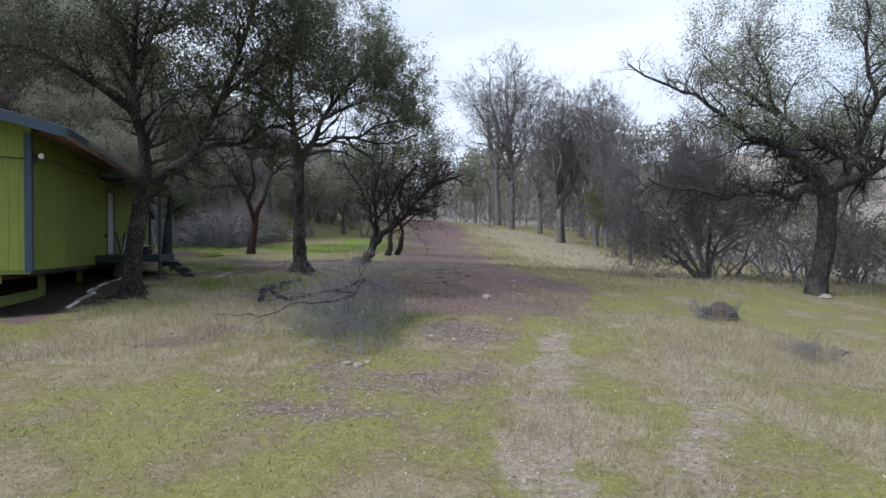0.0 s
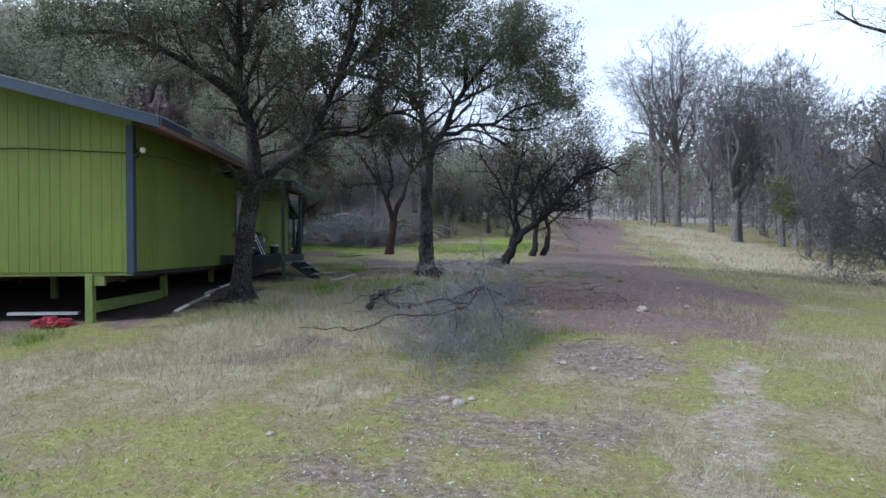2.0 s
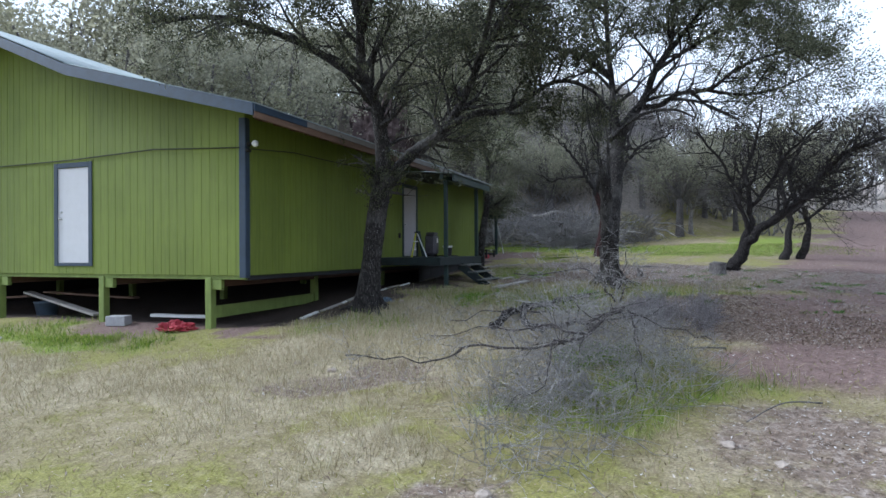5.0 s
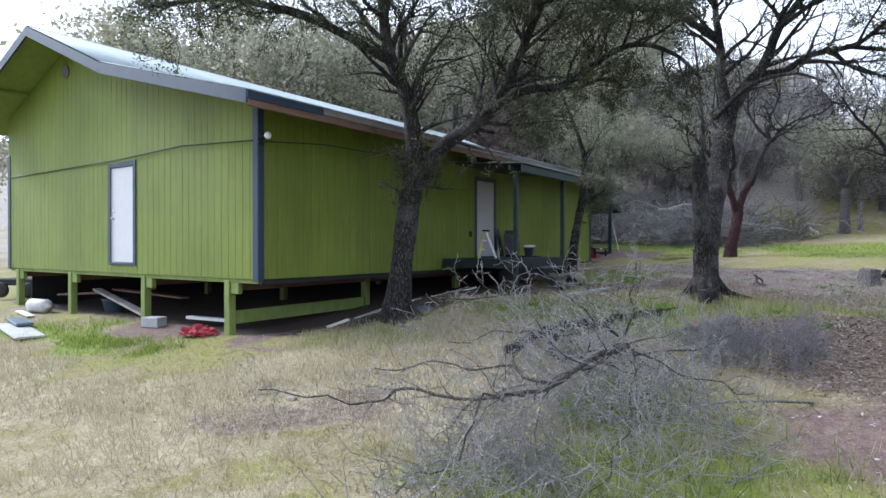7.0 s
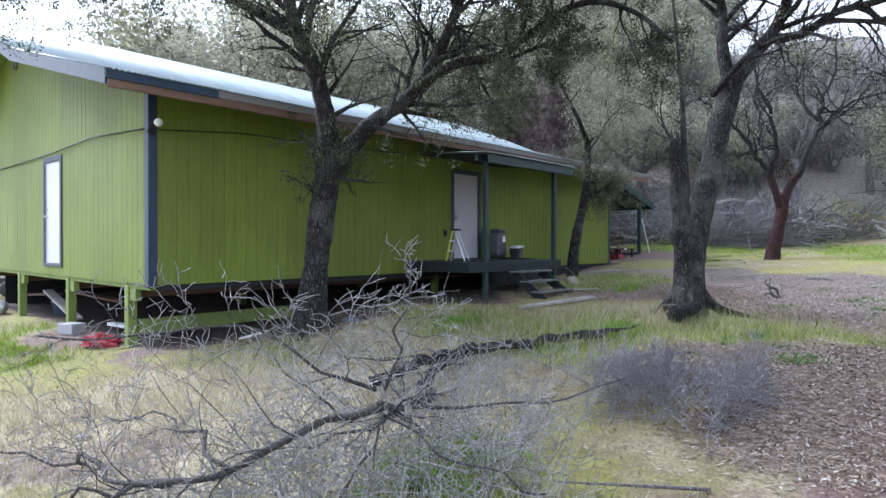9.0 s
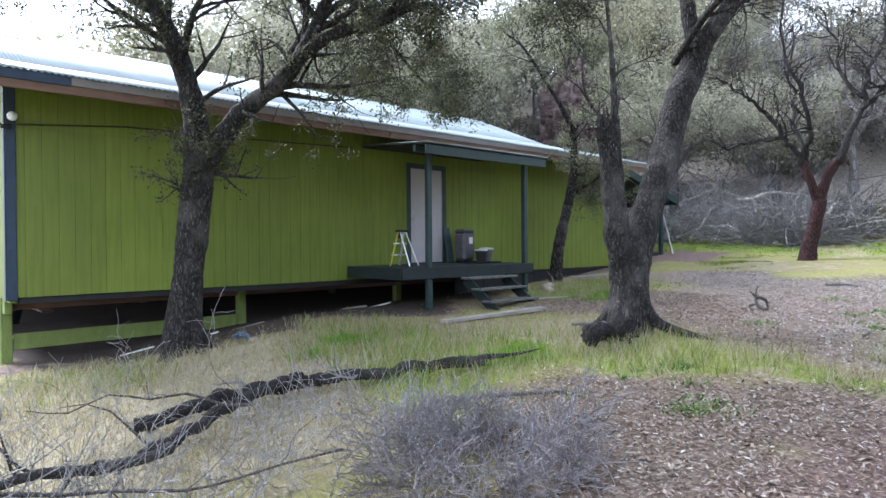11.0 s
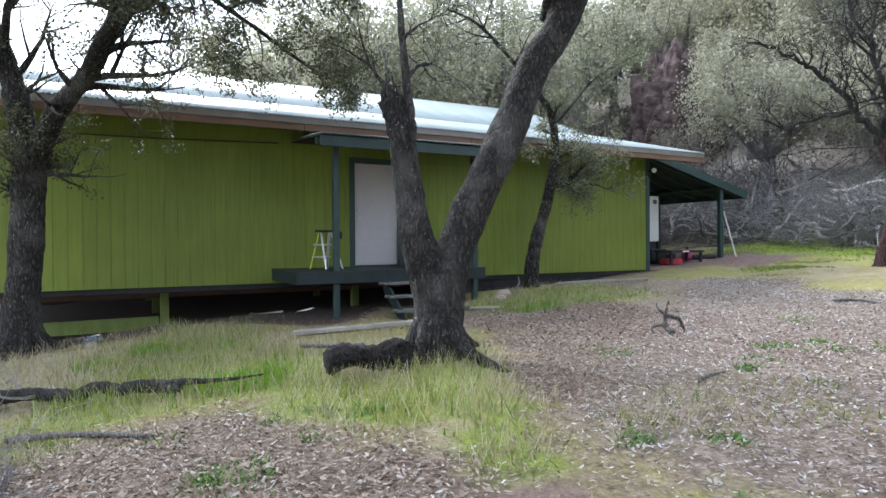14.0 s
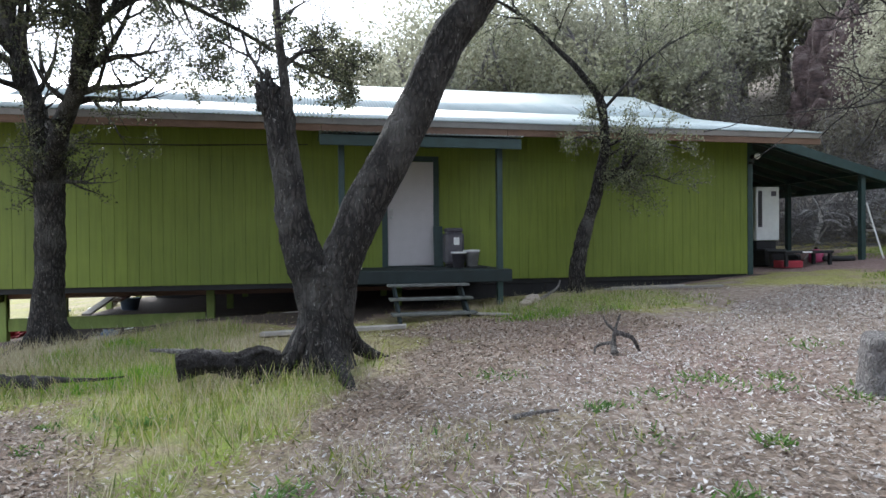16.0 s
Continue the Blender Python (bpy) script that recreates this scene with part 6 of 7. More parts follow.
def dead_limb(pts, rad, seed, count, mat):
    """A long cut limb with its side branches, lying on the slash; heights are over the ground."""
    g = Grower(seed, 2, (4,), 0.6, wiggle=0.5, sides=(8, 5, 3), lean=(0, 0, 0.15))
    s = g.stem(jag(g, [(x, y, ground_z(x, y) + h) for x, y, h in pts], 0.08), rad, rad * 0.35, n=3, sides=9, rough=0.25)
    g.clothe(*s, count, 0.9, 1, 0.15)
    g.wood.v += g.fine.v
    g.wood.f += [tuple(i + g.wood.n for i in f) for f in g.fine.f]
    g.wood.n += g.fine.n
    o = part("dead_limb", g.wood.mesh("dead_limb", True), mat, None)
    tagged(o, "pale bare dead limb lying on the slash heap", "branch", "dead limbs on the slope")


LAID = (((-3.1, 21.3, 0.25), (-3.8, 21.9, 0.9), (-4.6, 22.5, 1.25), (-5.6, 22.9, 1.2)), ((-1.6, 20.9, 0.3), (-2.8, 21.1, 0.45), (-4.2, 21.2, 0.4)), ((-4.6, 21.0, 0.2), (-4.9, 21.5, 1.0), (-4.5, 21.9, 1.8)),
        ((0.4, 22.6, 1.5), (1.5, 23.1, 1.75), (2.7, 23.5, 1.4)), ((-0.7, 21.1, 0.2), (-0.4, 21.7, 0.9), (-0.2, 22.0, 1.4)), ((-1.3, 21.2, 0.25), (-0.2, 21.6, 0.6), (0.8, 21.5, 0.35)),
        ((2.0, 22.0, 0.6), (3.2, 22.3, 0.9), (4.5, 22.3, 0.7)), ((-2.4, 24.0, 1.3), (-1.0, 24.3, 1.7), (0.6, 24.2, 1.3)), ((3.0, 21.2, 0.3), (3.6, 21.6, 0.9), (3.9, 22.2, 1.3)), ((-0.4, 23.6, 1.3), (0.5, 23.4, 1.0), (1.2, 22.6, 1.1)))
for k, pts in enumerate(LAID):
    dead_limb(pts, (0.085, 0.06, 0.07)[k % 3], 900 + k, 4, M_PALEWOOD)


def gnarled_log():
    t = thing("rotten_log", "short dark rotten log lying against the oak", "log")
    g = Grower(42, 1)
    g.stem([(6.30, 4.55, 0.37), (6.26, 4.8, 0.39), (6.24, 5.05, 0.37), (6.20, 5.4, 0.34)], 0.105, 0.12, n=16, sides=30, rough=0.6)
    part("log_body", g.wood.mesh("log_body", True), M_LOG, t)
    g = Grower(44, 1)
    g.stem([(6.26, 4.9, 0.47), (6.24, 4.6, 0.50), (6.22, 4.32, 0.52)], 0.035, 0.014, n=5, sides=8, rough=0.4)
    part("splinter", g.wood.mesh("splinter", True), M_DEAD, t, "pale grey splintered wood")
    g = Grower(45, 1)
    g.stem([(6.3, 5.1, 0.42), (6.36, 5.25, 0.50), (6.34, 5.36, 0.47)], 0.03, 0.014, n=5, sides=8, rough=0.5)
    part("branch_stub", g.wood.mesh("branch_stub", True), M_LOG, t)


gnarled_log()


def root_piece():
    g = Grower(43, 1)
    x, y = 6.55, 8.5
    z = ground_z(x, y)
    g.stem([(x + 0.16, y - 0.10, z + 0.02), (x + 0.02, y - 0.04, z + 0.07), (x - 0.03, y, z + 0.20), (x - 0.02, y + 0.05, z + 0.36)], 0.035, 0.009, n=6, sides=9, rough=0.45)
    g.stem([(x - 0.02, y - 0.02, z + 0.19), (x + 0.06, y + 0.12, z + 0.15), (x + 0.08, y + 0.20, z + 0.0)], 0.028, 0.014, n=6, sides=9, rough=0.45)
    g.stem([(x, y - 0.03, z + 0.10), (x - 0.06, y - 0.17, z + 0.06), (x + 0.03, y - 0.24, z + 0.01)], 0.02, 0.008, n=6, sides=9, rough=0.4)
    g.stem([(x - 0.03, y, z + 0.2), (x - 0.08, y - 0.07, z + 0.28), (x - 0.06, y - 0.10, z + 0.34)], 0.016, 0.005, n=5, sides=7, rough=0.4)
    ob = part("root_piece", g.wood.mesh("root_piece", True), M_LIMB, None)
    tagged(ob, "twisted dry piece of root lying on the leaf litter", "root")


root_piece()


def stump(x, y, h, r, seed, label, mat):
    g = Grower(seed, 1)
    z = ground_z(x, y)
    g.stem([(x, y, z - 0.1), (x, y, z + h * 0.5), (x + 0.02, y, z + h)], r, r * 0.92, n=8, sides=26, flare=0.15, rough=0.10)
    ob = part("stump", g.wood.mesh("stump", True), mat, None)
    tagged(ob, label, "stump")


stump(8.62, 9.36, 0.36, 0.19, 44, "cut grey wood block standing on the leaf litter", M_DEAD)
stump(8.5, 10.1, 0.28, 0.11, 45, "small cut log end beside the twisted tree", M_DEAD)


def stick(pts, r, label, seed):
    g = Grower(seed, 2, (3,), 0.5, wiggle=0.3)
    pts = [(x, y, ground_z(x, y) + dz) for x, y, dz in pts]
    g.stem(pts, r, r * 0.4, n=5, sides=8, rough=0.2)
    ob = part("fallen_branch", g.wood.mesh("fallen_branch", True), M_DEAD, None)
    tagged(ob, label, "branch")


stick(((6.3, 2.2, 0.05), (6.6, 2.6, 0.06), (7.05, 3.1, 0.04)), 0.035, "dry grey branch lying on the leaves", 46)
stick(((8.3, 6.9, 0.02), (8.32, 7.05, 0.03), (8.3, 7.2, 0.02)), 0.018, "short dry stick on the leaf litter", 47)
stick(((6.45, 11.9, 0.02), (6.7, 12.05, 0.05), (6.95, 12.1, 0.03)), 0.03, "dry grey branch on bare ground", 48)
stick(((3.0, 20.3, 0.05), (3.6, 20.6, 0.2), (4.4, 20.4, 0.1)), 0.05, "dry grey branch on the grass", 49)
stick(((2.0, 9.4, 0.02), (1.6, 9.9, 0.15), (1.3, 10.1, 0.25)), 0.03, "dry branch beside the porch", 50)
stick(((9.0, -1.9, 0.02), (8.6, -2.2, 0.1), (8.2, -2.7, 0.05)), 0.010, "thin dry branch in the grass", 55)
stick(((8.2, 0.2, 0.02), (7.8, -0.2, 0.12), (7.3, -0.3, 0.05)), 0.015, "thin dry branch in the grass", 56)


def rock(x, y, r, seed, label="pale stone in the grass", mat=None, squash=0.6, group="field stones"):
    bm = bmesh.new()
    bmesh.ops.create_icosphere(bm, subdivisions=3 if r > 0.2 else 2, radius=r)
    for v in bm.verts:
        n = noise.noise(v.co / r * 1.4 + Vector((seed * 3.1, 0, 0))) * 0.35 + noise.noise(v.co / r * 4 + Vector((0, seed, 0))) * 0.12
        v.co *= 1 + n
        v.co.z *= squash
    ob = part("stone", bm, mat or M_ROCK, None)
    ob.location = (x, y, ground_z(x, y) + r * squash * 0.35)
    tagged(ob, label, "stone", group)


M_BOULDER = plain("brown_boulder", (0.085, 0.065, 0.055), 0.95, vary=0.35, relief=0.7, dist=0.03, fine=14)
rock(16.7, -1.4, 0.42, 1, "dark brown boulder at the meadow edge", M_BOULDER, 0.75, "")
r = np.random.default_rng(9)
for k, (x, y, s) in enumerate(((6.27, -4.88, 0.09), (6.45, -4.75, 0.06), (6.1, -4.7, 0.07), (10.6, 0.4, 0.13), (8.0, -3.2, 0.07), (8.4, -3.5, 0.06), (8.8, -4.0, 0.05), (9.3, -3.0, 0.06), (10.2, -2.2, 0.06),
                               (11.8, 0.9, 0.07), (12.5, 3.0, 0.08), (24.2, 8.4, 0.3), (24.0, 1.8, 0.2), (3.0, -1.9, 0.07), (2.3, -1.7, 0.06), (1.9, 9.35, 0.16), (2.1, 9.15, 0.11), (4.1, -5.8, 0.05), (2.0, 2.6, 0.07), (2.6, 2.2, 0.06))):
    rock(x, y, s, k + 3)


def cliff():
    t = thing("rock_outcrop", "dark reddish rock outcrop on the wooded hillside", "rock")
    zb = ground_z(-11.2, 28.9) + 0.5
    for k, (dx, dy, dz, sx, sy, sz) in enumerate(((0.0, 0.0, 1.4, 1.7, 1.5, 3.5), (-1.3, 0.5, 2.0, 1.4, 1.4, 3.7), (1.2, 0.3, 0.6, 1.0, 1.2, 2.2), (0.5, -0.8, -0.1, 1.3, 0.9, 1.5), (-1.0, -0.7, 0.3, 1.1, 0.9, 1.9), (2.0, 0.0, -0.3, 0.9, 1.0, 1.2))):
        bm = bmesh.new()
        bmesh.ops.create_icosphere(bm, subdivisions=5, radius=1)
        off = Vector((k * 5.3, k * 2.1, 0))
        for v in bm.verts:
            c = v.co.copy()
            d, _ = noise.voronoi(Vector((c.x * 2.2, c.y * 2.2, c.z * 1.3)) + off)
            e, _ = noise.voronoi(Vector((c.x * 5, c.y * 5, c.z * 3.5)) + off)
            n = noise.fractal(c * 1.7 + off, 0.8, 2.0, 6) * 0.22 + 0.38 * (d[1] - d[0]) + 0.13 * (e[1] - e[0]) - 0.16
            q = c * (1 + n)
            v.co = Vector((q.x * sx, q.y * sy, q.z * sz))
        ob = part("ledge", bm, M_CLIFF, t)
        ob.location = (-11.4 + dx, 28.9 + dy, zb + dz)
        ob.rotation_euler = (0.1 * math.sin(k), 0.15 * math.cos(k * 2), k * 0.9)


cliff()

# ---- planks and scraps beside and under the cabin ----
def plank(a, b, wide, thick, mat, label, name="plank", group="loose planks"):
    ob = part(name, beam(a, b, wide, thick, 0.004), mat, None)
    return tagged(ob, label, "plank", group)


def gz(x, y, up):
    return (x, y, ground_z(x, y) + up)


plank(gz(3.35, 5.0, 0.05), gz(3.75, 6.9, 0.06), 0.16, 0.05, M_GREYWOOD, "grey weathered plank lying in the grass")
plank(gz(1.45, 10.9, 0.05), gz(2.05, 12.9, 0.05), 0.09, 0.04, M_FLASH, "pale board lying along the wall")
plank(gz(1.15, 11.2, 0.04), gz(1.5, 12.5, 0.04), 0.08, 0.04, M_GREYWOOD, "grey board lying along the wall")
plank(gz(2.2, 7.9, 0.03), gz(3.0, 8.6, 0.03), 0.12, 0.03, M_GREYWOOD, "grey board by the steps")
plank((-6.6, 0.5, 0.24), (-4.2, 0.35, -0.20), 0.20, 0.05, M_GREYWOOD, "grey plank leaning under the cabin")
plank((-6.5, 0.9, 0.22), (-3.9, 1.1, 0.12), 0.20, 0.04, M_RAWWOOD, "brown plank stacked under the cabin")
plank((-8.9, 0.7, 0.0), (-6.9, 0.8, 0.12), 0.22, 0.05, M_RAWWOOD, "brown plank under the cabin")
plank(gz(-6.9, -1.25, 0.05), gz(-4.5, -1.75, 0.05), 0.50, 0.04, M_DIRTYWHITE, "dirty white board lying on the grass")
plank(gz(-7.0, -1.1, 0.12), gz(-5.9, -1.3, 0.12), 0.30, 0.05, M_BLUEPL, "dark blue panel on top of a white board")
plank(gz(-8.6, -0.4, 0.04), gz(-7.4, -0.6, 0.04), 0.16, 0.03, M_WPLASTIC, "white board lying on the grass")
plank(gz(-2.75, 0.45, 0.12), gz(-1.45, 0.70, 0.14), 0.16, 0.06, M_WPLASTIC, "white metal channel beside a cabin post")
for k in range(9):
    y = 1.3 + 0.55 * k + 0.2 * math.sin(k * 2.3)
    plank(gz(0.35 + 0.15 * math.sin(k * 3), y, 0.03), gz(0.45 + 0.2 * math.sin(k), y + 0.45, 0.04), 0.10, 0.03, M_GREYWOOD if k % 2 else M_WPLASTIC, "scrap board at the cabin's edge", "scrap_board", "scraps under the cabin")
block = part("concrete_block", box(-0.2, 0.2, -0.14, 0.14, 0, 0.2, 0.012), M_CONCRETE, None)
block.matrix_basis = pose(-3.05, -0.12, ground_z(-3.05, -0.12) - 0.01, 0, 0, 18)
tagged(block, "grey concrete block beside a cabin post", "block")


def crumpled(x, y, r, h, seed, mat, label, category):
    bm = bmesh.new()
    bmesh.ops.create_icosphere(bm, subdivisions=4, radius=1)
    for v in bm.verts:
        n = noise.fractal(v.co * 2.2 + Vector((seed, 0, 0)), 0.7, 2.0, 5)
        v.co = Vector((v.co.x * r * (1 + 0.6 * n), v.co.y * r * 0.7 * (1 + 0.6 * n), max(-0.02, v.co.z * h * (1 + 0.9 * n))))
    ob = part("crumpled_cloth", bm, mat, None)
    ob.location = (x, y, ground_z(x, y) + 0.02)
    tagged(ob, label, category)


crumpled(-1.55, -0.15, 0.36, 0.12, 3, M_RED, "crumpled red tarp on the ground by the post", "tarp")
crumpled(1.62, 2.6, 0.15, 0.05, 5, M_BLUEPL, "crumpled blue-grey plastic in the grass", "plastic")
cyl = part("gas_cylinder", lathe([(0.0, 0), (0.14, 0.01), (0.17, 0.06), (0.17, 0.62), (0.13, 0.70), (0.05, 0.73), (0.05, 0.78), (0.0, 0.78)], 18), M_DIRTYWHITE, None)
cyl.matrix_basis = pose(-8.3, -0.25, ground_z(-8.3, -0.25) + 0.17, 0, 90, 8)
tagged(cyl, "white gas cylinder lying on its side", "cylinder")
tub = thing("plastic_tub", "pale plastic tub under the cabin", "tub")
part("body", lathe([(0.0, 0), (0.2, 0.0), (0.26, 0.3), (0.275, 0.3), (0.275, 0.32), (0.245, 0.32), (0.19, 0.02), (0.0, 0.02)], 20), M_BLUEPL, tub)
tub.matrix_basis = pose(-6.3, 0.75, ground_z(-6.3, 0.75) + 0.0)


def quad_bike_far():
    t = thing("garden_cart", "dark garden cart with wheels behind the cabin", "cart")
    part("tray", box(-0.6, 0.6, -0.35, 0.35, 0.35, 0.55, 0.03), M_BLACK, t)
    for x in (-0.4, 0.4):
        for y in (-0.42, 0.42):
            w = lathe([(0.06, -0.05), (0.2, -0.05), (0.22, 0), (0.2, 0.05), (0.06, 0.05)], 18)
            w.transform(pose(x, y, 0.22, 90))
            part("wheel", w, M_BLACK, t)
    part("handle", beam((0.6, 0, 0.45), (1.1, 0, 0.8), 0.03, 0.03), M_METAL, t)
    t.matrix_basis = pose(-11.6, 0.9, ground_z(-11.6, 0.9), 0, 0, 30)


quad_bike_far()

# ---- things on the porch ----
DZ = 0.972


def step_ladder():
    t = thing("step_ladder", "small aluminium step ladder with yellow side, folded open", "ladder")
    for y in (0, 0.34):
        s = -1 if y == 0 else 1
        part("side_rail", beam((0, y + 0.03 * s, 0), (0.12, y - 0.05 * s + 0.04, 0.68), 0.055, 0.022), M_METAL if y else M_YELLOW, t)
        part("rear_leg", beam((0.42, y + 0.03 * s, 0), (0.16, y - 0.05 * s + 0.04, 0.66), 0.03, 0.02), M_METAL, t)
    for k, z in enumerate((0.2, 0.42)):
        part("tread", box(0.01 + 0.04 * k, 0.14 + 0.04 * k, 0.0, 0.34, z, z + 0.03, 0.005), M_METAL, t)
    part("top_cap", box(0.08, 0.24, 0.02, 0.34, 0.66, 0.70, 0.01), M_BLACK, t)
    t.matrix_basis = pose(0.75, 6.0, DZ, 0, 0, 25)


step_ladder()


def cooler():
    t = thing("water_dispenser", "dark grey barrel-like tank with a white label", "tank")
    part("body", box(-0.17, 0.17, -0.18, 0.18, 0.06, 0.66, 0.05), M_DGREY, t)
    part("lid", box(-0.15, 0.15, -0.16, 0.16, 0.662, 0.74, 0.035), M_DGREY, t)
    part("label", box(0.171, 0.174, -0.03, 0.08, 0.42, 0.56, 0.001), M_WPLASTIC, t, "white paper label")
    part("foot", box(-0.13, 0.13, -0.15, 0.15, 0.0, 0.058, 0.01), M_BLACK, t)
    t.matrix_basis = pose(0.42, 8.3, DZ, 0, 0, 0)


cooler()


def bucket(x, y, s, mat, label):
    t = thing("bucket", label, "bucket", "buckets on the porch")
    part("body", lathe([(0.0, 0), (0.10 * s, 0.0), (0.135 * s, 0.26 * s), (0.145 * s, 0.26 * s), (0.145 * s, 0.28 * s), (0.12 * s, 0.28 * s), (0.09 * s, 0.02), (0.0, 0.02)], 20), mat, t)
    part("lid", lathe([(0.0, 0.281 * s), (0.15 * s, 0.281 * s), (0.15 * s, 0.31 * s), (0.0, 0.315 * s)], 20), M_WPLASTIC, t, "pale plastic lid")
    t.matrix_basis = pose(x, y, DZ)


bucket(0.95, 8.28, 0.95, M_DGREY, "grey metal bucket with a lid on the porch")
bucket(0.85, 8.55, 1.05, M_CONCRETE, "pale metal bucket with a lid on the porch")
mat_ob = part("door_mat", box(0.5, 1.1, 8.45, 8.78, DZ, DZ + 0.03, 0.01), M_BLACK, None)
tagged(mat_ob, "black rubber boot tray on the porch", "tray")
board = part("leaning_board", beam((0.25, 8.05, DZ), (0.06, 8.07, DZ + 0.78), 0.18, 0.03), M_TEAL, None)
tagged(board, "dark board leaning on the wall by the door", "board")
lamp = part("wall_switch", box(0.014, 0.05, 6.72, 6.82, 1.52, 1.66, 0.01), M_BLACK, house, "black outdoor switch box")

# ---- under the patio cover ----
def heat_pump():
    t = thing("white_cabinet", "tall white metal cabinet with a dark grille", "cabinet")
    part("body", box(-0.55, 0.0, 0.0, 0.66, 0.62, 1.95, 0.02), M_WPLASTIC, t)
    part("grille", box(0.001, 0.012, 0.05, 0.16, 0.95, 1.85, 0.002), M_DGREY, t)
    for k in range(14):
        part("slat", box(0.013, 0.022, 0.05, 0.14, 1.0 + k * 0.06, 1.03 + k * 0.06, 0.002), M_BLACK, t)
    part("vent", box(0.001, 0.012, 0.42, 0.56, 1.72, 1.84, 0.002), M_DGREY, t)
    part("stand", box(-0.5, -0.05, 0.05, 0.6, 0.0, 0.618, 0.01), M_BLACK, t)
    t.matrix_basis = pose(-1.4, 16.35, ground_z(-1.4, 16.6))


heat_pump()
crate = part("red_crate", box(-0.25, 0.25, -0.18, 0.18, 0, 0.17, 0.02), M_RED, None)
crate.matrix_basis = pose(-0.42, 16.4, ground_z(-0.42, 16.4), 0, 0, 80)
tagged(crate, "red plastic crate under the patio cover", "crate")


def low_bench():
    t = thing("low_bench", "low black bench under the patio cover", "bench")
    part("seat", box(-0.3, 0.3, -0.65, 0.65, 0.30, 0.36, 0.015), M_BLACK, t)
    for x in (-0.24, 0.24):
        for y in (-0.58, 0.58):
            part("leg", box(x - 0.035, x + 0.035, y - 0.035, y + 0.035, 0.0, 0.298, 0.006), M_BLACK, t)
    part("label", box(0.301, 0.304, -0.2, 0.05, 0.31, 0.35, 0.0005), M_WPLASTIC, t, "pale strip on the bench edge")
    t.matrix_basis = pose(-0.45, 16.75, ground_z(-0.45, 16.75))


low_bench()


def jug():
    t = thing("fuel_jug", "magenta plastic jug on the ground", "jug")
    part("body", lathe([(0.0, 0), (0.15, 0.0), (0.17, 0.05), (0.16, 0.22), (0.09, 0.30), (0.04, 0.32), (0.0, 0.32)], 16), M_PINK, t)
    part("cap", lathe([(0.0, 0.321), (0.035, 0.321), (0.035, 0.37), (0.0, 0.37)], 12), M_BLACK, t)
    t.matrix_basis = pose(-0.9, 17.6, ground_z(-0.9, 17.6))


jug()
for k, (x, y, a, b, h) in enumerate(((-1.5, 16.6, 0.5, 0.3, 0.42), (-1.9, 17.2, 0.4, 0.35, 0.3), (-1.2, 17.0, 0.3, 0.25, 0.25), (-0.7, 18.0, 0.35, 0.2, 0.12))):
    o = part("black_bin", box(-a, a, -b, b, 0, h, 0.04), M_BLACK, None)
    o.matrix_basis = pose(x, y, ground_z(x, y), 0, 0, 20 * k)
    tagged(o, "low black bin under the patio cover", "bin", "bins under the patio cover")
plank(gz(-0.15, 18.75, 0.0), (-0.36, 18.49, 2.3), 0.035, 0.035, M_WPLASTIC, "white pole leaning on the patio post", "pole", "")
plank((-1.6, 17.9, ground_z(-1.6, 17.9)), (-1.2, 18.3, 1.9), 0.06, 0.03, M_GREYWOOD, "grey board leaning under the patio cover")

# ---- grass and leaf litter ----
def scatter(n, x0, x1, y0, y1, weight, seed):
    r = np.random.default_rng(seed)
    x, y = r.uniform(x0, x1, n), r.uniform(y0, y1, n)
    keep = r.random(n) < np.clip(weight(x, y), 0, 1)
    inside = (x > -10.4) & (x < 0.3) & (y > 0.2) & (y < 15.0)
    keep &= ~inside
    return x[keep], y[keep], r


def lattice(x, y):
    """Smooth random values between 0 and 1 over the plane."""
    i, j = np.floor(x), np.floor(y)
    u, v = x - i, y - j
    u, v = u * u * (3 - 2 * u), v * v * (3 - 2 * v)
    h = lambda a, b: np.modf(np.abs(np.sin(a * 127.1 + b * 311.7) * 43758.5453))[0]
    return (h(i, j) * (1 - u) + h(i + 1, j) * u) * (1 - v) + (h(i, j + 1) * (1 - u) + h(i + 1, j + 1) * u) * v


def clump(x, y, k):
    """Uneven tufts, denser in some spots."""
    n = 0.6 * lattice(x * 0.9 * k + 11, y * 0.9 * k + 5) + 0.4 * lattice(x * 2.3 * k + 3, y * 2.3 * k + 17)
    return np.clip(0.5 + 1.7 * (n - 0.5), 0, 1)


def blades(name, label, x, y, r, lo, hi, width, mat, lean=0.5):
    n = len(x)
    z = field("z", x, y) - 0.01
    base = np.stack([x, y, z], 1)
    a = r.uniform(0, 6.283, n)
    side = np.stack([np.cos(a), np.sin(a), np.zeros(n)], 1) * (width * r.uniform(0.6, 1.4, n))[:, None]
    h = r.uniform(lo, hi, n)
    b = r.uniform(0, 6.283, n)
    tip = base + np.stack([np.cos(b) * h * lean * r.random(n), np.sin(b) * h * lean * r.random(n), h], 1)
    sp = Soup()
    sp.quads(np.stack([base - side, base + side, tip + side * 0.25, tip - side * 0.25], 1))
    ob = part(name, sp.mesh(name), mat, None)
    tagged(ob, label, "grass", kind="stuff")


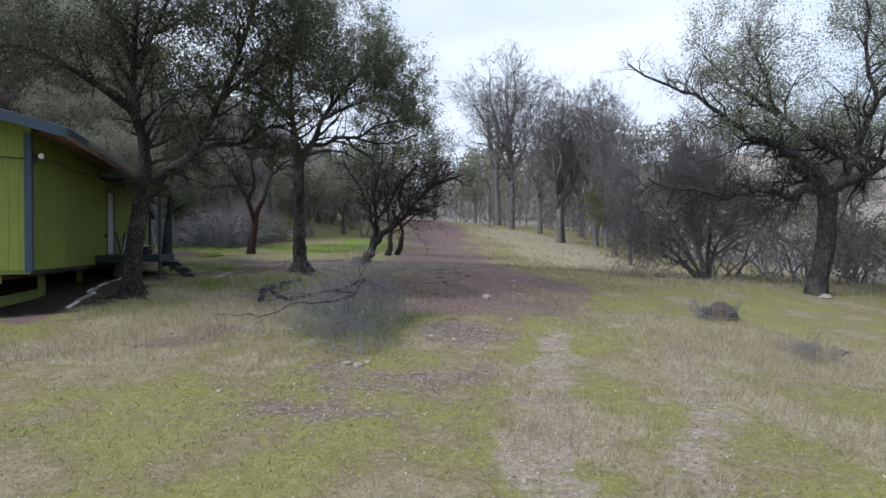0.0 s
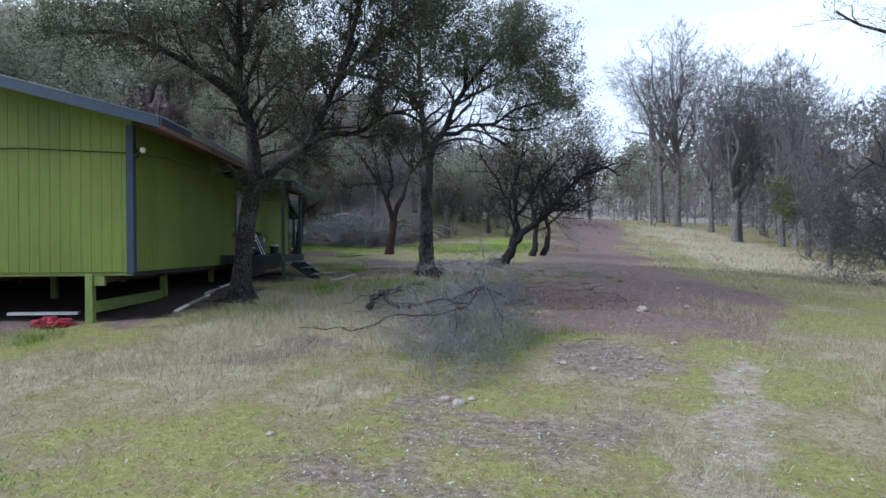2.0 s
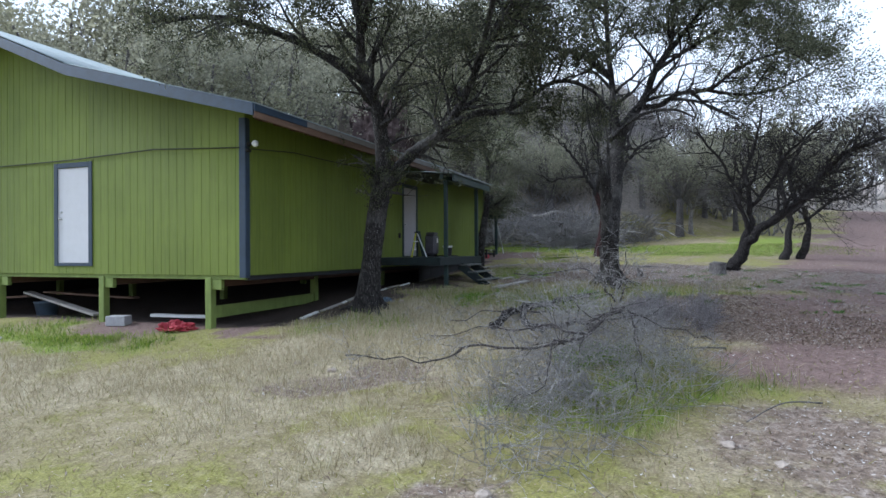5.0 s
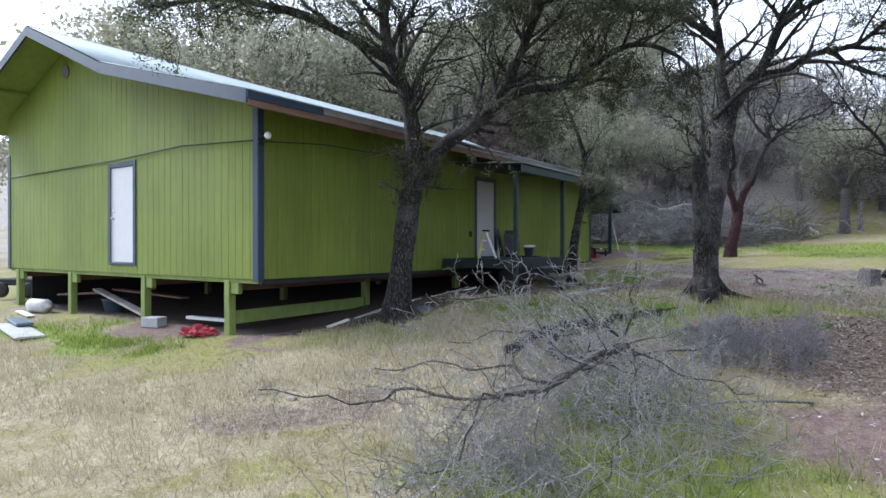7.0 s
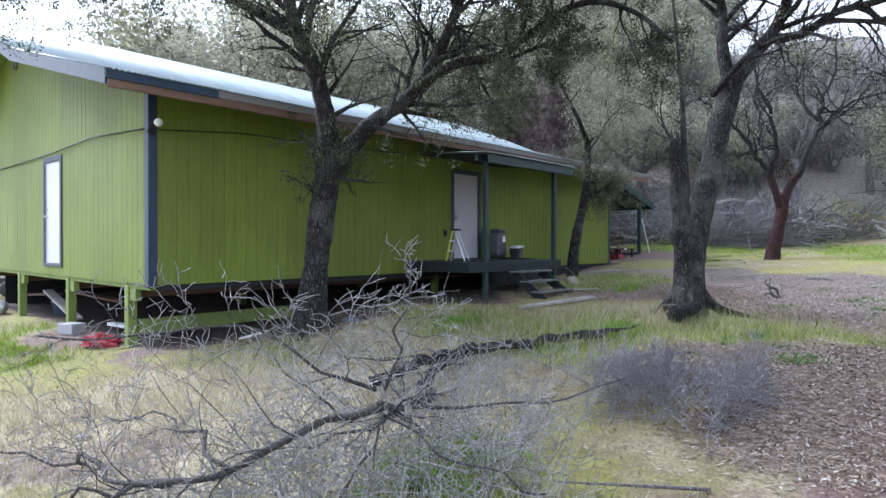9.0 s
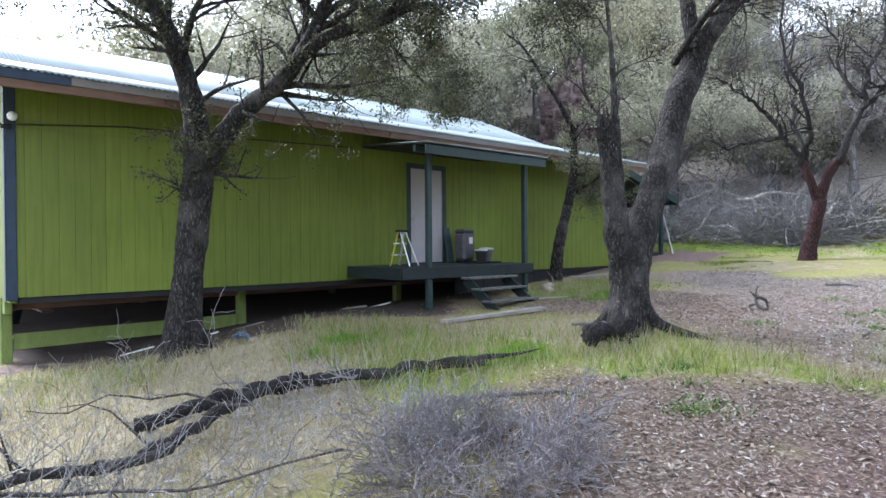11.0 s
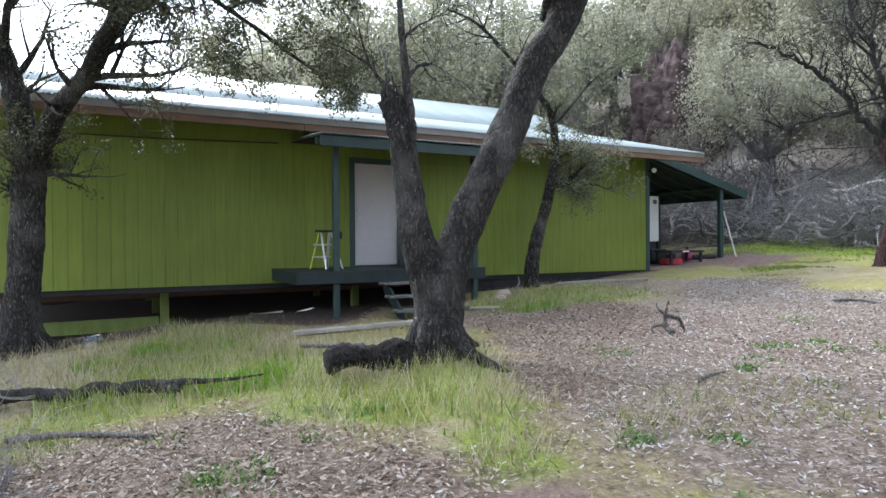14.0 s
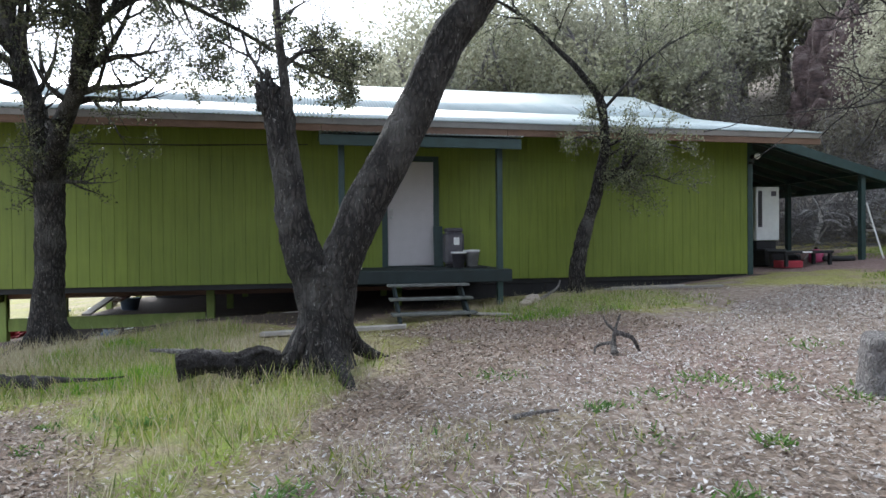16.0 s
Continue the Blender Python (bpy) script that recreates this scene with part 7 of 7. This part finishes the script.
bare = lambda x, y: np.clip(1 - 1.5 * field("litter", x, y) - 1.35 * field("dirt", x, y) - 1.1 * field("track", x, y), 0.03, 1)
x, y, r = scatter(120000, -6, 17, -14, 12, lambda x, y: bare(x, y) * np.clip(2.2 * field("patch", x, y) - 0.5, 0.05, 1) * 0.9, 71)
blades("short_grass", "short dry meadow grass", x, y, r, 0.02, 0.075, 0.006, M_TURF, 2.2)
x, y, r = scatter(90000, -6, 17, -14, 12, lambda x, y: bare(x, y) * np.clip(1.6 - 2.2 * field("patch", x, y), 0.05, 1) * 0.9, 72)
blades("short_grass", "short yellow-green meadow grass", x, y, r, 0.02, 0.065, 0.0055, M_MOSS, 2.2)
x, y, r = scatter(60000, 15, 34, 2, 44, lambda x, y: bare(x, y) * (0.05 + 0.6 * clump(x, y, 0.8) ** 2), 77)
blades("far_straw", "tall dry grass on the far slope", x, y, r, 0.06, 0.22, 0.014, M_STRAW, 1.4)
x, y, r = scatter(650000, -7, 18, -12, 13, lambda x, y: np.clip(field("straw", x, y) * 1.6 - 0.15 + 0.5 * np.clip(clump(x + 2, y, 0.75) * clump(x, y + 5, 1.9) - 0.45, 0, 1) * bare(x, y), 0, 1) * (0.3 + 0.7 * clump(x, y, 2)), 73)
blades("tall_straw", "tall dry straw-coloured grass", x, y, r, 0.06, 0.23, 0.0035, M_STRAW, 1.1)
x, y, r = scatter(600000, -9, 18, -12, 22, lambda x, y: np.clip(field("green", x, y) * 1.6 - 0.15, 0, 1) * (0.3 + 0.7 * clump(x, y, 2)), 74)
near_wall = x < 6.1 + 0.5 * np.sin(y * 2.3)
brushy = (np.hypot((x - 7.0) / 2.0, (y + 2.0) / 2.2) < 1) | (np.hypot((x - 6.9) / 1.3, (y - 5.2) / 1.2) < 1)
tall = (near_wall & (y < 7.5) & (y > -1.2)) | brushy
vivid = clump(x + 4, y + 9, 0.9) > 0.52
vivid &= ~brushy
blades("tall_grass", "lush green grass", x[tall & vivid], y[tall & vivid], r, 0.06, 0.20, 0.006, M_LUSH, 0.8)
blades("mixed_grass", "green grass mixed with dry stalks", x[tall & ~vivid], y[tall & ~vivid], r, 0.06, 0.21, 0.005, M_GRASS, 0.8)
blades("short_green_grass", "short green grass by the cabin", x[near_wall & ~tall], y[near_wall & ~tall], r, 0.03, 0.09, 0.006, M_LUSH, 1.2)
blades("low_grass", "low green grass among the leaves", x[~near_wall & ~brushy], y[~near_wall & ~brushy], r, 0.02, 0.08, 0.006, M_GRASS, 1.5)

# fresh tufts: centre, half widths, count, height and colour
for cx, cy, rx, ry, n, hi, mat in ((3.4, 3.5, 0.5, 1.2, 8000, 0.15, M_FRESH), (3.4, 9.2, 0.6, 1.2, 4500, 0.12, M_FRESH), (2.9, 16.8, 1.6, 2.0, 9000, 0.06, M_LUSH),
                                   (-2.0, -1.15, 2.2, 0.6, 7000, 0.12, M_LUSH), (6.5, -0.9, 0.8, 1.2, 6000, 0.16, M_FRESH), (5.7, 4.1, 0.5, 0.9, 4000, 0.15, M_FRESH)):
    r = np.random.default_rng(int(n + cx * 10))
    a, d = r.uniform(0, 6.283, n), r.random(n) ** 0.8
    x, y = cx + rx * d * np.cos(a), cy + ry * d * np.sin(a)
    keep = (clump(x + 1, y + 3, 1.6) > 0.30 + 0.35 * d) & (r.random(n) > d * d * 0.7)
    blades("fresh_grass", "bright green patch of fresh grass", x[keep], y[keep], r, 0.03, hi, 0.006, mat, 0.9)


def weed_spots(n, seed):
    """Small rosettes of weeds: places gathered round a few dozen centres."""
    r = np.random.default_rng(seed)
    xs, ys = [], []
    for k in range(n):
        cx, cy = r.uniform(7.0, 11.5), r.uniform(2.2, 11.0)
        m, rad = int(r.uniform(15, 110)), r.uniform(0.03, 0.13)
        xs.append(cx + rad * r.normal(size=m))
        ys.append(cy + rad * r.normal(size=m))
    return np.concatenate(xs), np.concatenate(ys), r


x, y, r = weed_spots(55, 75)
blades("low_weeds", "small green weeds among the leaves", x, y, r, 0.02, 0.06, 0.011, M_WEED, 1.8)


x, y, r = scatter(260000, -2, 9, -4, 12, lambda x, y: np.clip(field("green", x, y) * 1.3 - 0.1, 0, 1) * clump(x + 1, y, 2.4) * 0.9, 76)
blades("seed_grass", "thin dry seed stalks among the green grass", x, y, r, 0.07, 0.21, 0.0022, M_STRAW, 1.0)


def litter_leaves(n, region, seed, weight, size, mat, label):
    x, y, r = scatter(n, *region, weight, seed)
    m = len(x)
    z = field("z", x, y) + r.uniform(0.004, 0.03, m)
    c = np.stack([x, y, z], 1)
    a = r.uniform(0, 6.283, m)
    s = size * np.clip(np.exp(r.normal(size=m) * 0.42), 0.3, 1.7)
    u = np.stack([np.cos(a), np.sin(a), r.normal(size=m) * 0.28], 1) * s[:, None]
    w = np.stack([-np.sin(a), np.cos(a), r.normal(size=m) * 0.22], 1) * (s * r.uniform(0.2, 0.55, m))[:, None]
    sp = Soup()
    k1, k2 = r.uniform(-0.6, 0.6, (m, 1)), r.uniform(-0.6, 0.6, (m, 1))
    sp.quads(np.stack([c - u, c + w + u * k1, c + u, c - w + u * k2], 1))
    ob = part("leaf_litter", sp.mesh("leaf_litter"), mat, None)
    tagged(ob, label, "leaves", kind="stuff")


chips = lambda x, y: np.clip((x - 8.1) * 1.6 + (y - 5.4) * 1.1 + 0.8 * (clump(x, y, 1.3) - 0.5), 0.06, 1)
litter_leaves(450000, (2, 14, 0, 15), 81, lambda x, y: np.clip(field("litter", x, y) * 1.7 - 0.1, 0.02, 1) * chips(x, y), 0.0135, M_LITTER, "grey wood chips and dry leaves on the ground")
litter_leaves(290000, (2, 11, 0, 10), 83, lambda x, y: np.clip(field("litter", x, y) * 1.7 - 0.1, 0.04, 1) * (1.1 - chips(x, y)), 0.016, M_BROWNLEAF, "brown fallen oak leaves on the ground")
litter_leaves(150000, (1, 15, -13, 5), 82, lambda x, y: np.clip(np.maximum(field("litter", x, y) * 1.5, field("dirt", x, y) * 0.95 * (0.4 + 0.6 * clump(x, y, 0.8))), 0.08, 1), 0.014, M_BROWNLEAF, "brown fallen leaves in the meadow grass")
litter_leaves(110000, (2, 15, -13, 5), 84, lambda x, y: np.clip(np.maximum(np.maximum(field("litter", x, y) * 1.3, field("track", x, y) * 0.9), field("dirt", x, y) * 0.5 * clump(x, y, 1.1)), 0.08, 1), 0.016, M_LITTER, "pale dry scraps in the meadow grass")
